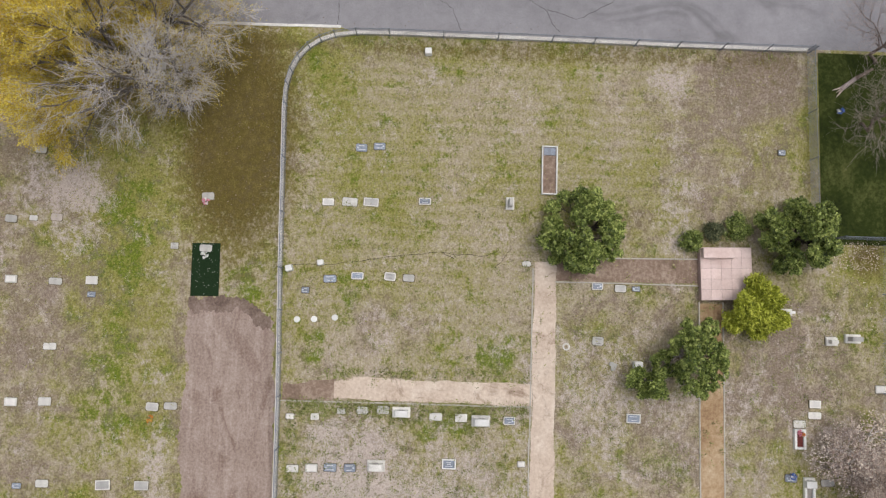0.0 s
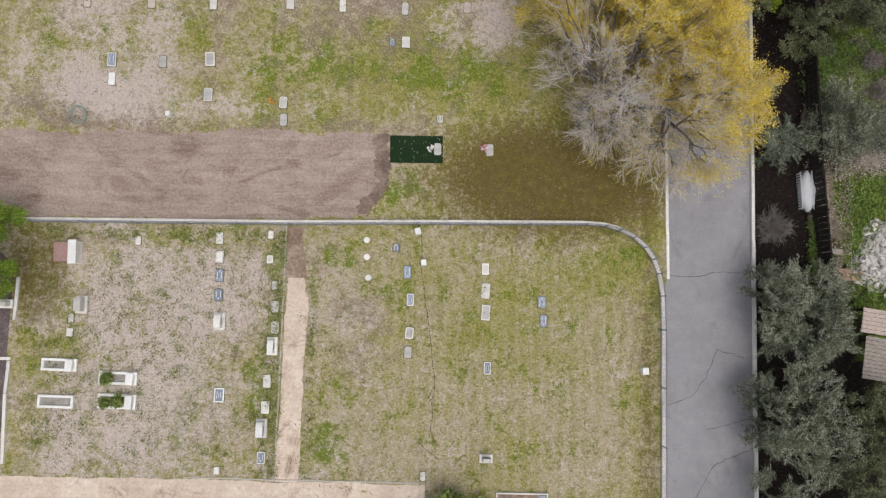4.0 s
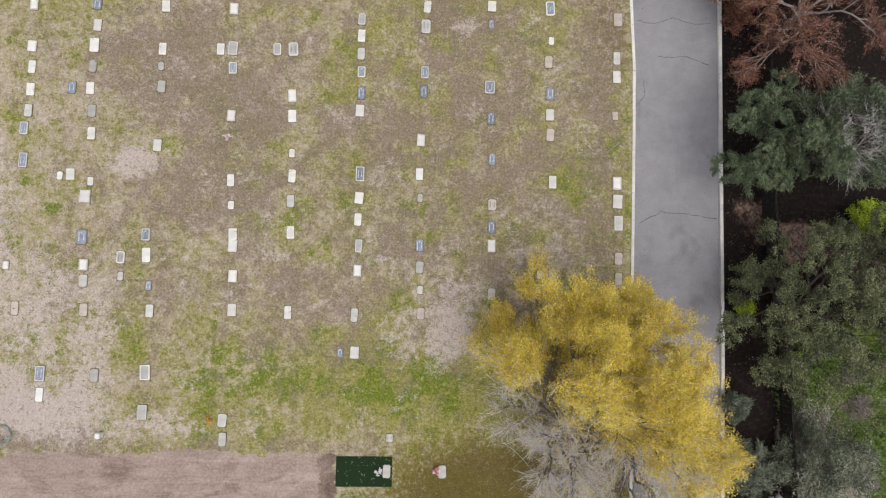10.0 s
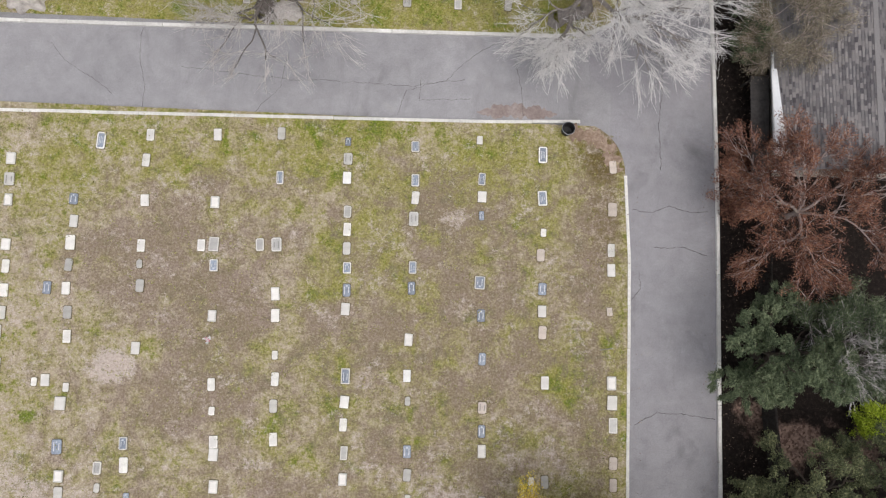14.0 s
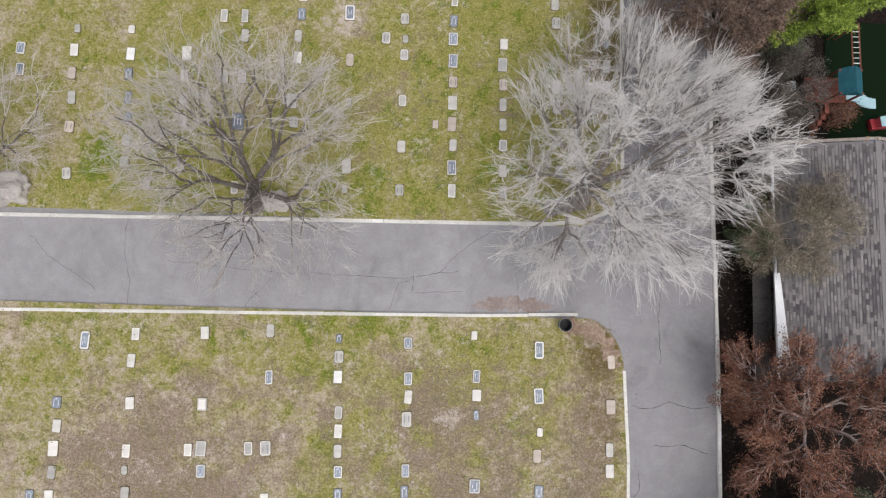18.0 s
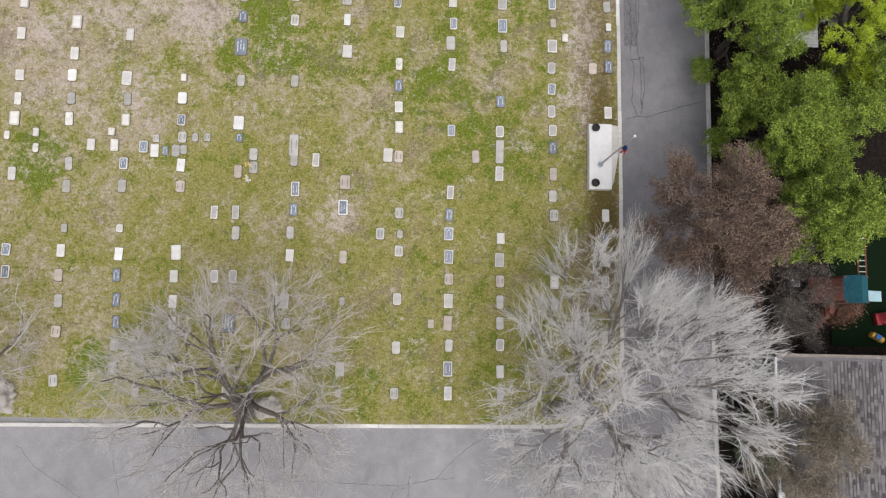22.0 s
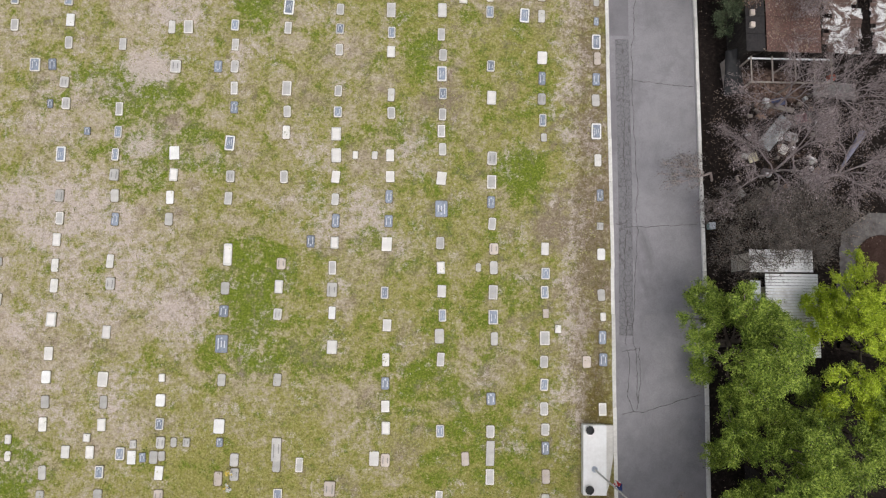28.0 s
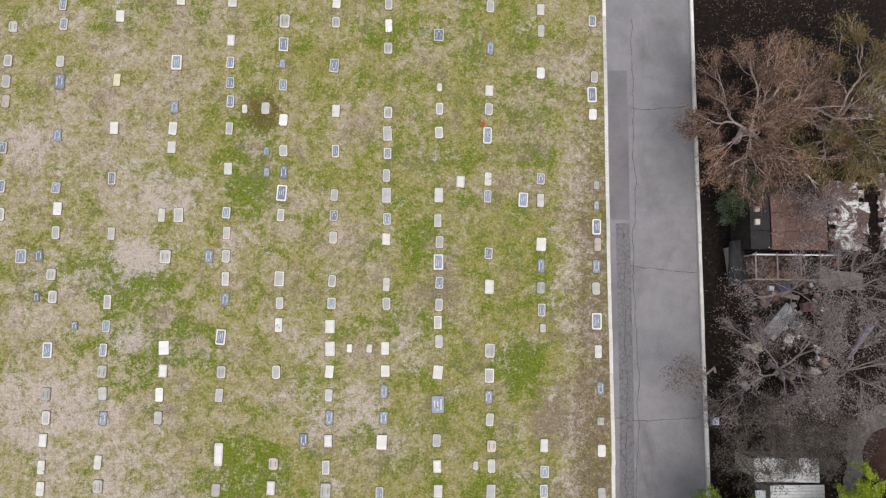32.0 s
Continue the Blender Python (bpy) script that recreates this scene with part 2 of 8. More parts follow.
LAWN = lawn_material()
CRAZED = crazed_material()
def dirt_material():
    m = Mat("bare_dirt", 0.95, 0.1).world_coord()
    drag = m.noise(1.0, 8, 0.72, vec=m.stretch(0.22, 2.4, 1), dist=0.7)
    f = m.mix(0.5, m.noise(8, 8, 0.78), m.mix(0.45, drag, m.noise(0.42, 6, 0.7, dist=1.2)))
    c = m.ramp(f, (0.36, (0.205, 0.145, 0.118)), (0.5, (0.365, 0.280, 0.238)), (0.64, (0.545, 0.450, 0.400)))
    damp = m.ramp(m.noise(0.42, 8, 0.75, vec=m.stretch(0.6, 1.2, 1), dist=1.0), (0.52, 0.0), (0.66, 1.0))
    c = m.mix(m.math("MULTIPLY", damp, 0.75), c, m.ramp(f, (0.36, (0.105, 0.062, 0.046)), (0.64, (0.27, 0.180, 0.145))))
    scrape = m.ramp(m.noise(1.0, 6, 0.7, vec=m.stretch(0.5, 9.0, 1), dist=0.3), (0.62, 0.0), (0.68, 1.0))
    c = m.mix(m.math("MULTIPLY", scrape, 0.55), c, (0.50, 0.41, 0.355))
    clod = m.ramp(m.noise(4.5, 8, 0.85), (0.63, 0.0), (0.68, 1.0))
    c = m.mix(m.math("MULTIPLY", clod, 0.75), c, (0.085, 0.052, 0.04))
    grit = m.ramp(m.noise(19, 3, 0.6), (0.68, 0.0), (0.71, 1.0))
    c = m.mix(m.math("MULTIPLY", grit, 0.6), c, (0.56, 0.50, 0.45))
    m.color(c).bump(m.math("ADD", m.noise(14, 8, 0.8), m.math("MULTIPLY", drag, 2.0)), 0.7, 0.05)
    return m.m


DIRT = dirt_material()
def sand_material():
    m = Mat("sand_path", 0.95, 0.1).world_coord()
    f = m.mix(0.5, m.noise(6, 8, 0.75), m.noise(0.6, 6, 0.65, dist=0.5))
    c = m.ramp(f, (0.33, (0.44, 0.33, 0.255)), (0.5, (0.62, 0.505, 0.41)), (0.67, (0.78, 0.69, 0.60)))
    stain = m.ramp(m.noise(0.55, 8, 0.75, dist=1.2), (0.54, 0.0), (0.68, 1.0))
    c = m.mix(m.math("MULTIPLY", stain, 0.85), c, m.ramp(f, (0.35, (0.15, 0.085, 0.05)), (0.65, (0.40, 0.28, 0.20))))
    m.color(c).bump(m.noise(12, 8, 0.8), 0.5, 0.03)
    return m.m


SAND = sand_material()
MULCH = soil_material("dark_bark_mulch", (0.05, 0.036, 0.036), (0.125, 0.098, 0.098), (0.25, 0.21, 0.21), 1.6)
MUD = soil_material("damp_earth", (0.11, 0.075, 0.055), (0.26, 0.185, 0.14), (0.50, 0.40, 0.32), 1.0)
ASPHALT = asphalt_material()
LANE_ASPHALT = asphalt_material("lane_asphalt", (0.925, 0.917, 0.935))
SPILL = soil_material("dark_spilled_earth", (0.075, 0.052, 0.042), (0.20, 0.145, 0.118), (0.38, 0.30, 0.26), 1.6)
CRACK = speckled("crack_filler", (0.035, 0.033, 0.032), (0.11, 0.10, 0.095), 6)
PATCH = speckled("asphalt_patch", (0.145, 0.138, 0.147), (0.235, 0.225, 0.238), 18, 0.7, 0.9)
KERB = speckled("kerb_concrete", (0.50, 0.48, 0.45), (0.82, 0.80, 0.77), 9, 0.8, 0.85, vary=0.12)
WALLTOP = speckled("wall_concrete", (0.50, 0.46, 0.42), (0.86, 0.82, 0.77), 7, 0.9, 0.85)
FENCE_STEEL = speckled("weathered_fence_steel", (0.15, 0.17, 0.21), (0.36, 0.39, 0.45), 14, 2, 0.55, 0.4, 0.1, metal=0.5)
STEEL = speckled("galvanised_steel", (0.38, 0.41, 0.47), (0.62, 0.66, 0.73), 14, 2, 0.45, 0.5, 0.1, metal=0.7)
GROUND = soil_material("far_ground", (0.05, 0.045, 0.03), (0.11, 0.10, 0.06), (0.19, 0.17, 0.11), 0.3)


# ---- building tools ----
def part(name, bm, material, parent=None, label="", smooth=False):
    """Link a bmesh as one mesh object, under a thing or a part."""
    me = bpy.data.meshes.new(name)
    bm.to_mesh(me)
    bm.free()
    me.materials.append(material)
    if smooth:
        me.polygons.foreach_set("use_smooth", [True] * len(me.polygons))
    ob = new(name, me)
    if parent:
        ob.parent = parent
    return tagged(ob, label)


def raw(name, verts, faces, material, parent=None, label="", smooth=False):
    """Link plain vertex and face arrays (all faces of one size) as a mesh object."""
    verts, faces = np.asarray(verts, np.float32), np.asarray(faces, np.int32)
    me = bpy.data.meshes.new(name)
    me.vertices.add(len(verts))
    me.vertices.foreach_set("co", verts.ravel())
    n = faces.shape[1]
    me.loops.add(faces.size)
    me.loops.foreach_set("vertex_index", faces.ravel())
    me.polygons.add(len(faces))
    me.polygons.foreach_set("loop_start", np.arange(0, faces.size, n, dtype=np.int32))
    me.update(calc_edges=True)
    me.materials.append(material)
    if smooth:
        me.polygons.foreach_set("use_smooth", [True] * len(me.polygons))
    ob = new(name, me)
    if parent:
        ob.parent = parent
    return tagged(ob, label)


def empty(name, m, label="", category="", group="", kind=""):
    ob = new(name)
    ob.empty_display_size = 0.2
    ob.matrix_basis = m
    return tagged(ob, label, category, group, kind)


def box(sx, sy, sz, x=0, y=0, z=0, bevel=0.0, bm=None, taper=1.0, m=None):
    """A box whose base stands at z, with rounded edges; taper narrows its top."""
    bm = bm or bmesh.new()
    vs = [bm.verts.new((x + sx / 2 * i * k, y + sy / 2 * j * k, z + h)) for h, k in ((0, 1.0), (sz, taper)) for i, j in ((-1, -1), (1, -1), (1, 1), (-1, 1))]
    fs = [bm.faces.new([vs[i] for i in f]) for f in ((3, 2, 1, 0), (4, 5, 6, 7), (0, 1, 5, 4), (1, 2, 6, 5), (2, 3, 7, 6), (3, 0, 4, 7))]
    if m is not None:
        bmesh.ops.transform(bm, matrix=m, verts=vs)
    if bevel:
        edges = list({e for f in fs for e in f.edges})
        bmesh.ops.bevel(bm, geom=edges, offset=bevel, segments=2, affect="EDGES", profile=0.6)
    return bm


def slab(w, l, h, r=0.05, z=0.0, edge=0.012, n=4):
    """A flat stone with rounded corners in plan and an eased top edge."""
    bm = bmesh.new()
    def loop(inset, zz):
        out = []
        for cx, cy, a0 in ((1, 1, 0), (-1, 1, 90), (-1, -1, 180), (1, -1, 270)):
            for k in range(n + 1):
                a = math.radians(a0 + 90 * k / n)
                rr = max(0.001, r - inset)
                out.append(bm.verts.new((cx * (w / 2 - r) + rr * math.cos(a), cy * (l / 2 - r) + rr * math.sin(a), zz)))
        return out
    rings = [loop(0, z), loop(0, z + h - edge), loop(edge, z + h)]
    for a, b in zip(rings, rings[1:]):
        for k in range(len(a)):
            bm.faces.new((a[k - 1], a[k], b[k], b[k - 1]))
    bm.faces.new(rings[-1])
    return bm


def rod(p, q, r, r2=None, n=8, bm=None):
    """A round bar from p to q."""
    bm = bm or bmesh.new()
    p, q = Vector(p), Vector(q)
    turn = (q - p).to_track_quat("Z", "Y").to_matrix().to_4x4()
    bmesh.ops.create_cone(bm, cap_ends=True, segments=n, radius1=r, radius2=r if r2 is None else r2, depth=(q - p).length, matrix=Matrix.Translation((p + q) / 2) @ turn)
    return bm


def lathe(profile, n=16, bm=None, x=0, y=0, z=0, ends=True):
    """A turned body from (radius, height) pairs."""
    bm = bm or bmesh.new()
    rings = [[bm.verts.new((x + r * math.cos(2 * math.pi * k / n), y + r * math.sin(2 * math.pi * k / n), z + h)) for k in range(n)] for r, h in profile]
    for a, b in zip(rings, rings[1:]):
        for k in range(n):
            bm.faces.new((a[k], a[(k + 1) % n], b[(k + 1) % n], b[k]))
    if ends:
        bm.faces.new(rings[0][::-1])
        bm.faces.new(rings[-1])
    return bm


def along(line, step):
    """Points every step metres along a polyline, with the ends."""
    pts, out = [Vector((*p, 0)) for p in line], []
    for a, b in zip(pts, pts[1:]):
        n = max(1, round((b - a).length / step))
        out += [a.lerp(b, k / n) for k in range(n)]
    return out + [pts[-1]]


def x_at(line, y):
    return float(np.interp(y, [p[1] for p in line], [p[0] for p in line]))


def strip(name, line, width, z, material, parent=None, rng=None, wobble=0.0, label="", taper=False):
    """A flat ribbon along a polyline."""
    pts = along(line, 0.12 if wobble else 0.6)
    vs, n = [], len(pts)
    off = 0.0
    for k, p in enumerate(pts):
        d = (pts[min(k + 1, n - 1)] - pts[max(k - 1, 0)]).normalized()
        side = Vector((-d.y, d.x, 0))
        if wobble:
            off = off * 0.85 + rng.gauss(0, wobble)
        w = width * (0.5 if not wobble else rng.uniform(0.25, 0.75)) * (min(1, 4 * k / n, 4 * (n - k) / n) + 0.1 if taper else 1)
        q = p + side * off
        vs += [(*(q + side * w).xy, z), (*(q - side * w).xy, z)]
    return raw(name, vs, [(2 * k, 2 * k + 1, 2 * k + 3, 2 * k + 2) for k in range(n - 1)], material, parent, label)


def sheet(name, xs, ys, edge_w, edge_e, material, patches, z=0.0, relief=0.012, base=(0.0, 0.0, 0.0)):
    """A ground sheet between a west and an east edge (functions of y) with wear masks: green, bare, litter, lush, thatch, mown, rough."""
    ys = np.asarray(ys)
    w, e = np.array([edge_w(y) for y in ys]), np.array([edge_e(y) for y in ys])
    X = w[:, None] + (e - w)[:, None] * np.asarray(xs)[None]
    Y = np.repeat(ys[:, None], len(xs), 1)
    Z = z + relief * (np.sin(X * 0.9 + Y * 0.37) * np.cos(Y * 0.8 - X * 0.21) + 0.6 * np.sin(X * 2.7 + 1) * np.sin(Y * 2.3))
    n, m = X.shape
    idx = np.arange(n * m).reshape(n, m)
    faces = np.stack([idx[:-1, :-1], idx[:-1, 1:], idx[1:, 1:], idx[1:, :-1]], -1).reshape(-1, 4)
    ob = raw(name, np.stack([X, Y, Z], -1).reshape(-1, 3), faces, material, smooth=True)
    masks = {k: np.full(X.shape, b) for k, b in zip(("green", "bare", "litter", "lush", "thatch", "mown", "rough"), (*base, 0.0, 0.0, 0.0, 0.0))}
    for kind, cx, cy, rx, ry, amount in patches:
        d = np.sqrt(((X - cx) / rx) ** 2 + ((Y - cy) / ry) ** 2)
        masks[kind] += amount * np.clip(1.6 - d * 1.2, 0, 1)
    for k, v in masks.items():
        a = ob.data.attributes.new(k, "FLOAT", "POINT")
        a.data.foreach_set("value", v.astype(np.float32).ravel())
    return ob

# ---- ground, roads, kerbs ----
WEST_KERB_S = [(10.5, -2.3), (10.45, 8), (10.45, 26), (10.2, 30.6)]
WEST_KERB_N = [(10.05, 39.6), (9.95, 50), (9.75, 62), (9.4, 76), (9.2, 86), (8.9, 102)]
EAST_KERB = [(15.1, -60), (15.15, -10), (15.25, 12), (15.15, 30), (14.85, 41), (14.72, 55), (14.65, 62), (14.3, 76), (14.0, 88), (13.7, 102)]
WALL_LINE = [(-62, -0.75), (-23, -0.03), (-9.7, 0.2), (-3, 0.42), (5.9, 0.63), (7.0, 0.58), (7.8, 0.38), (8.6, 0.0), (9.25, -0.55), (9.7, -1.2), (10.0, -2.0), (10.18, -3.2), (10.22, -5), (10.2, -14), (10.12, -21), (10.12, -28.5)]
CROSS_S = [(-64, 32.2), (-23, 32.75), (-8, 33.0), (2.6, 33.2), (7.75, 33.4)]
CROSS_N = [(-64, 37.1), (-22, 37.6), (-4.7, 37.9), (6.45, 38.1), (8.2, 38.35), (9.4, 38.9), (9.9, 39.5)]
ROAD_Z = -0.09

tagged(raw("ground", [(-900, -900, -0.16), (900, -900, -0.16), (900, 900, -0.16), (-900, 900, -0.16)], [(0, 1, 2, 3)], GROUND), "dark far ground around the cemetery", "ground", kind="structure")


def south_edge(y):
    if y > 30.6:
        k = min(1, (y - 30.6) / 2.75)
        return 10.2 - 2.5 * (1 - math.sqrt(max(0, 1 - k * k))) * 1.0
    return x_at([(10.2, -60), (10.2, -3)] + WEST_KERB_S, y)


south_rows = list(np.arange(-60, -34, 1.0)) + list(np.arange(-34, 33.0, 0.25)) + [33.1, 33.2]
lawn_cols = np.r_[np.linspace(0, 0.43, 30, endpoint=False), np.linspace(0.43, 1, 180)]
WALLED_PLOTS = [
    ("green", 1.5, -6.5, 9, 6.5, 0.10), ("green", -21, -5.2, 1.6, 2.2, 0.3), ("green", 5, -20, 5, 6, 0.1), ("mown", 5.6, -9, 5.0, 10, 1.0), ("green", 2, -11, 12, 12, -0.06), ("thatch", 1.5, -9, 10, 9, -0.5), ("thatch", -8, -21, 7, 8, 0.55), ("thatch", 4, -24, 5, 4, 0.3),  ("mown", 4, -21, 6, 6, 1.0), ("mown", -3, -8, 5, 9, 0.9), ("mown", -9, -22, 8, 8, 0.8), ("green", -11, -7, 0.9, 7, 0.3),
]
WALLED_WEAR = [
    ("rough", -4, -16, 14, 16, 1.0), ("rough", -24, -12, 9, 12, 1.0), ("green", 4, -33.5, 7, 4.5, 1.5), ("thatch", -7.5, -28.5, 4, 4, 0.5), ("bare", -10.5, -18, 4, 5, 0.12), ("green", 7.0, -1.8, 3.5, 3.2, 0.35), ("litter", 9.4, -14, 0.6, 14, 0.5), ("litter", -1.5, -31.5, 1.2, 1.0, 0.7), ("litter", -22.9, -2.9, 2.0, 3.3, 0.65), ("litter", 8.6, -26.2, 1.6, 1.6, 0.2), ("thatch", 8.5, -25.8, 2.2, 2.6, 1.0), ("thatch", 6.0, -24.5, 5, 5, 0.4), ("litter", 0.2, -17.8, 1.0, 2.2, 0.3),
]
WALLED_SOIL = [
    ("bare", -17.1, -4.4, 5.2, 4.3, 0.85), ("bare", -17.8, -10.6, 5.2, 3.2, 0.85), ("bare", -12.2, -3.1, 2.7, 2.4, 0.5), ("bare", -12.0, -8, 2.5, 4, 0.2), ("bare", 7.4, -20.5, 1.3, 1.5, 0.6), ("bare", 0.9, -21.1, 3.8, 1.2, 0.45),
    ("bare", -9.0, -17.4, 3.3, 5.6, 0.35), ("bare", -7.2, -8, 2.5, 5, 0.15), ("thatch", -5.8, -5.3, 1.8, 1.5, 0.6), ("thatch", -6.2, -7.2, 1.8, 1.3, 0.6), ("thatch", 0.5, -18.9, 0.9, 1.5, 0.6), ("thatch", -11.8, -3.6, 1.8, 1.8, 0.4),
    ("thatch", 9.0, -4.5, 1.2, 3.5, 0.4), ("thatch", -6.3, -15.6, 2.0, 1.0, 0.3), ("bare", -12, -26, 5, 5, 0.25),
]
WALLED_GREEN = [
    ("lush", -14.6, -3.2, 1.1, 0.6, 0.7), ("lush", -11.0, -8.9, 0.7, 3.0, 0.5), ("lush", -14.8, -10.1, 0.8, 1.1, 0.7), ("lush", -18.6, -0.7, 0.9, 0.4, 0.8), ("lush", -7.6, -1.8, 1.2, 1.2, 0.4), ("lush", 7.3, -0.7, 3.3, 1.6, 0.08),
    ("lush", -7.7, -11.1, 0.8, 1.5, 0.45), ("lush", -13.0, -19.9, 1.8, 1.8, 0.5), ("lush", 6.9, -1.7, 1.8, 2.7, 0.08), ("lush", -7.0, -3.5, 3.3, 1.5, 0.2), ("lush", -7.0, -12.3, 0.9, 2.4, 0.4), ("lush", -7.2, -28.5, 3.0, 3.6, 0.25),
    ("lush", -15.8, -2.0, 2.4, 0.5, 0.4), ("lush", -21, -5.4, 1.4, 1.4, 0.3), ("lush", -16.2, -6.4, 0.7, 0.6, 0.4),
]
TRACK_SIDE = [
    ("litter", 4.3, 3.0, 7.2, 3.4, 1.02), ("lush", 1.0, 2.2, 2.4, 1.6, 0.3), ("litter", 8, 10, 4, 4, 0.6), ("green", 0.5, 8.6, 7.5, 3.4, 0.5), ("lush", 0.8, 7.6, 6.0, 3.0, 0.20), ("lush", -9, 9.6, 6, 2.4, 0.12), ("green", 4.5, 3.2, 7.0, 3.2, 0.45), ("lush", -3.9, 2.4, 1.4, 1.3, 0.6), ("bare", -18.3, 6.3, 3.8, 1.3, 0.7), ("bare", -13.0, 6.4, 2.2, 0.8, 0.6),
    ("bare", -21.2, 7.6, 4.1, 1.5, 0.5), ("bare", 1.0, 11.0, 1.7, 1.4, 0.75), ("thatch", -21.7, 6.3, 3.8, 1.5, 0.7), ("thatch", -17, 5.4, 6, 0.7, 0.5), ("bare", -19.5, 9.0, 4.5, 2.5, 0.4), ("bare", -0.8, 11.4, 1.9, 1.5, 0.5),
    ("thatch", -5.2, 5.4, 1.8, 0.5, 0.6), ("thatch", -10, 5.5, 4, 0.6, 0.4),
]
SOUTH_GREEN = [
    ("green", -2.0, 9.4, 7.0, 2.6, 0.45), ("thatch", -5, 17, 13, 10, 0.20), ("thatch", -7, 27, 14, 6, 0.08), ("green", 3, 25, 6, 8, 0.2), ("lush", -4.7, 9.2, 6.0, 1.9, 0.22), ("lush", -9.3, 9.0, 3.0, 1.3, 0.3), ("lush", -1.0, 8.8, 4.4, 2.0, 0.24), ("lush", 1.9, 22.9, 1.3, 0.45, 0.85), ("lush", -3.1, 18.2, 4.4, 3.3, 0.20), ("lush", 3.2, 13.4, 0.9, 0.9, 0.8),
    ("lush", 8.1, 20.4, 1.1, 2.1, 0.35), ("lush", -19.8, 17.2, 0.5, 0.4, 1.0), ("lush", -4.8, 30.0, 0.6, 0.9, 0.5), ("lush", -7.5, 32.2, 16, 1.2, 0.25), ("lush", 4.6, 25.5, 1.6, 2.2, 0.3), ("lush", -20, 11, 3, 1.2, 0.25),
    ("green", -6, 31, 20, 3.0, 0.28), ("green", 3, 21, 7, 13, 0.12), ("green", -3.5, 22, 3, 7, 0.15), ("green", -8, 9.5, 9, 4, 0.12),
]
SOUTH_DEAD = [
    ("thatch", -14.2, 27.0, 3.6, 1.8, 0.55), ("thatch", -12.8, 23.7, 3.8, 2.6, 0.72), ("thatch", -9.8, 22.7, 1.8, 1.5, 0.5), ("thatch", -12.2, 18.6, 3.6, 2.0, 0.75), ("thatch", 0.7, 28.5, 2.5, 2.1, 0.65), ("thatch", 1.7, 24.1, 1.2, 1.2, 0.6),
    ("thatch", -15.8, 25.1, 2.4, 1.8, 0.4), ("thatch", -3.9, 22.0, 3.3, 1.5, 0.4), ("thatch", 8.7, 27.8, 1.3, 5.3, 0.75), ("thatch", 8.7, 18.3, 1.2, 5.0, 0.6), ("thatch", -8.9, 27.0, 1.8, 1.2, 0.4), ("thatch", -11.9, 29.0, 2.1, 1.2, 0.4),
    ("thatch", -17.6, 25.4, 2.4, 2.4, 0.35), ("thatch", 1.0, 28.1, 2.2, 0.5, 0.7), ("litter", 9.2, 29, 1.2, 4.0, 0.4), ("litter", 8.6, 32, 2.0, 1.5, 0.5), ("thatch", -6.5, 13.5, 3, 2, 0.25), ("thatch", -17, 14.5, 4, 3, 0.3),
]
SOUTH_SOIL = [
    ("bare", -20, 22, 6, 13, 0.10), ("thatch", -5, 21, 11, 10, 0.30), ("thatch", 5, 22, 5, 9, 0.42), ("thatch", 0, 14, 9, 3, 0.15), ("thatch", -12, 12.5, 8, 2, 0.12),
    ("bare", -15.9, 19.7, 1.0, 0.8, 1.6), ("bare", -21.4, 13.2, 2.7, 2.4, 0.55), ("bare", 1.2, 13.3, 1.8, 1.6, 0.55), ("bare", -8.5, 15.1, 1.3, 0.35, 0.7), ("bare", -2.4, 14.8, 1.2, 0.8, 0.5), ("bare", 3.8, 15.2, 1.5, 1.1, 0.35),
    ("bare", -9.8, 19.3, 0.8, 0.5, 0.5), ("bare", -22.5, 17.5, 1.6, 3, 0.3), ("bare", -18, 12, 3.5, 2.5, 0.22), ("bare", 8.8, 32.3, 1.6, 1.2, 0.6), ("bare", 1.2, 28.0, 1.2, 0.35, 0.5), ("bare", 8.0, 22.7, 0.8, 0.4, 0.6), ("bare", 6.2, 17, 2.2, 2, 0.2),
]
tagged(sheet("lawn_south", lawn_cols, south_rows, lambda y: -64, south_edge, LAWN, WALLED_PLOTS + WALLED_WEAR + WALLED_SOIL + WALLED_GREEN + TRACK_SIDE + SOUTH_GREEN + SOUTH_DEAD + SOUTH_SOIL, base=(0.55, 0.0, 0.0)), "patchy half-dry cemetery lawn with bare soil", "lawn", kind="structure")

north_rows = list(np.arange(38.0, 90, 0.33)) + list(np.arange(90, 131, 1.0))
NORTH_GREEN = [
    ("lush", -9.3, 60.8, 2.1, 2.7, 0.75), ("lush", -8.5, 57.5, 3.3, 1.9, 0.6), ("lush", 4.8, 67.0, 1.3, 1.6, 0.85), ("lush", -14.4, 67.8, 3.3, 1.5, 0.45), ("lush", -15.1, 65.9, 1.2, 0.7, 0.6), ("lush", -20.5, 51.2, 1.9, 1.7, 0.95),
    ("lush", -1.5, 55.5, 3.8, 1.8, 0.35), ("lush", -15.5, 71.1, 2.4, 1.5, 0.4), ("lush", -8.8, 75.1, 2.1, 1.2, 0.4), ("lush", 3.5, 52.4, 3.0, 1.8, 0.3), ("lush", -0.6, 73.2, 2.1, 1.2, 0.35), ("lush", -0.7, 68.8, 2.1, 0.9, 0.4),
    ("lush", -14.8, 69.8, 3.0, 1.8, 0.4), ("lush", -9.7, 77.2, 1.3, 2.5, 0.7), ("lush", 4.6, 81.4, 1.8, 1.8, 0.35), ("lush", -19.2, 70.7, 2.4, 1.2, 0.4), ("lush", 5.6, 78.9, 1.3, 1.8, 0.4),
]
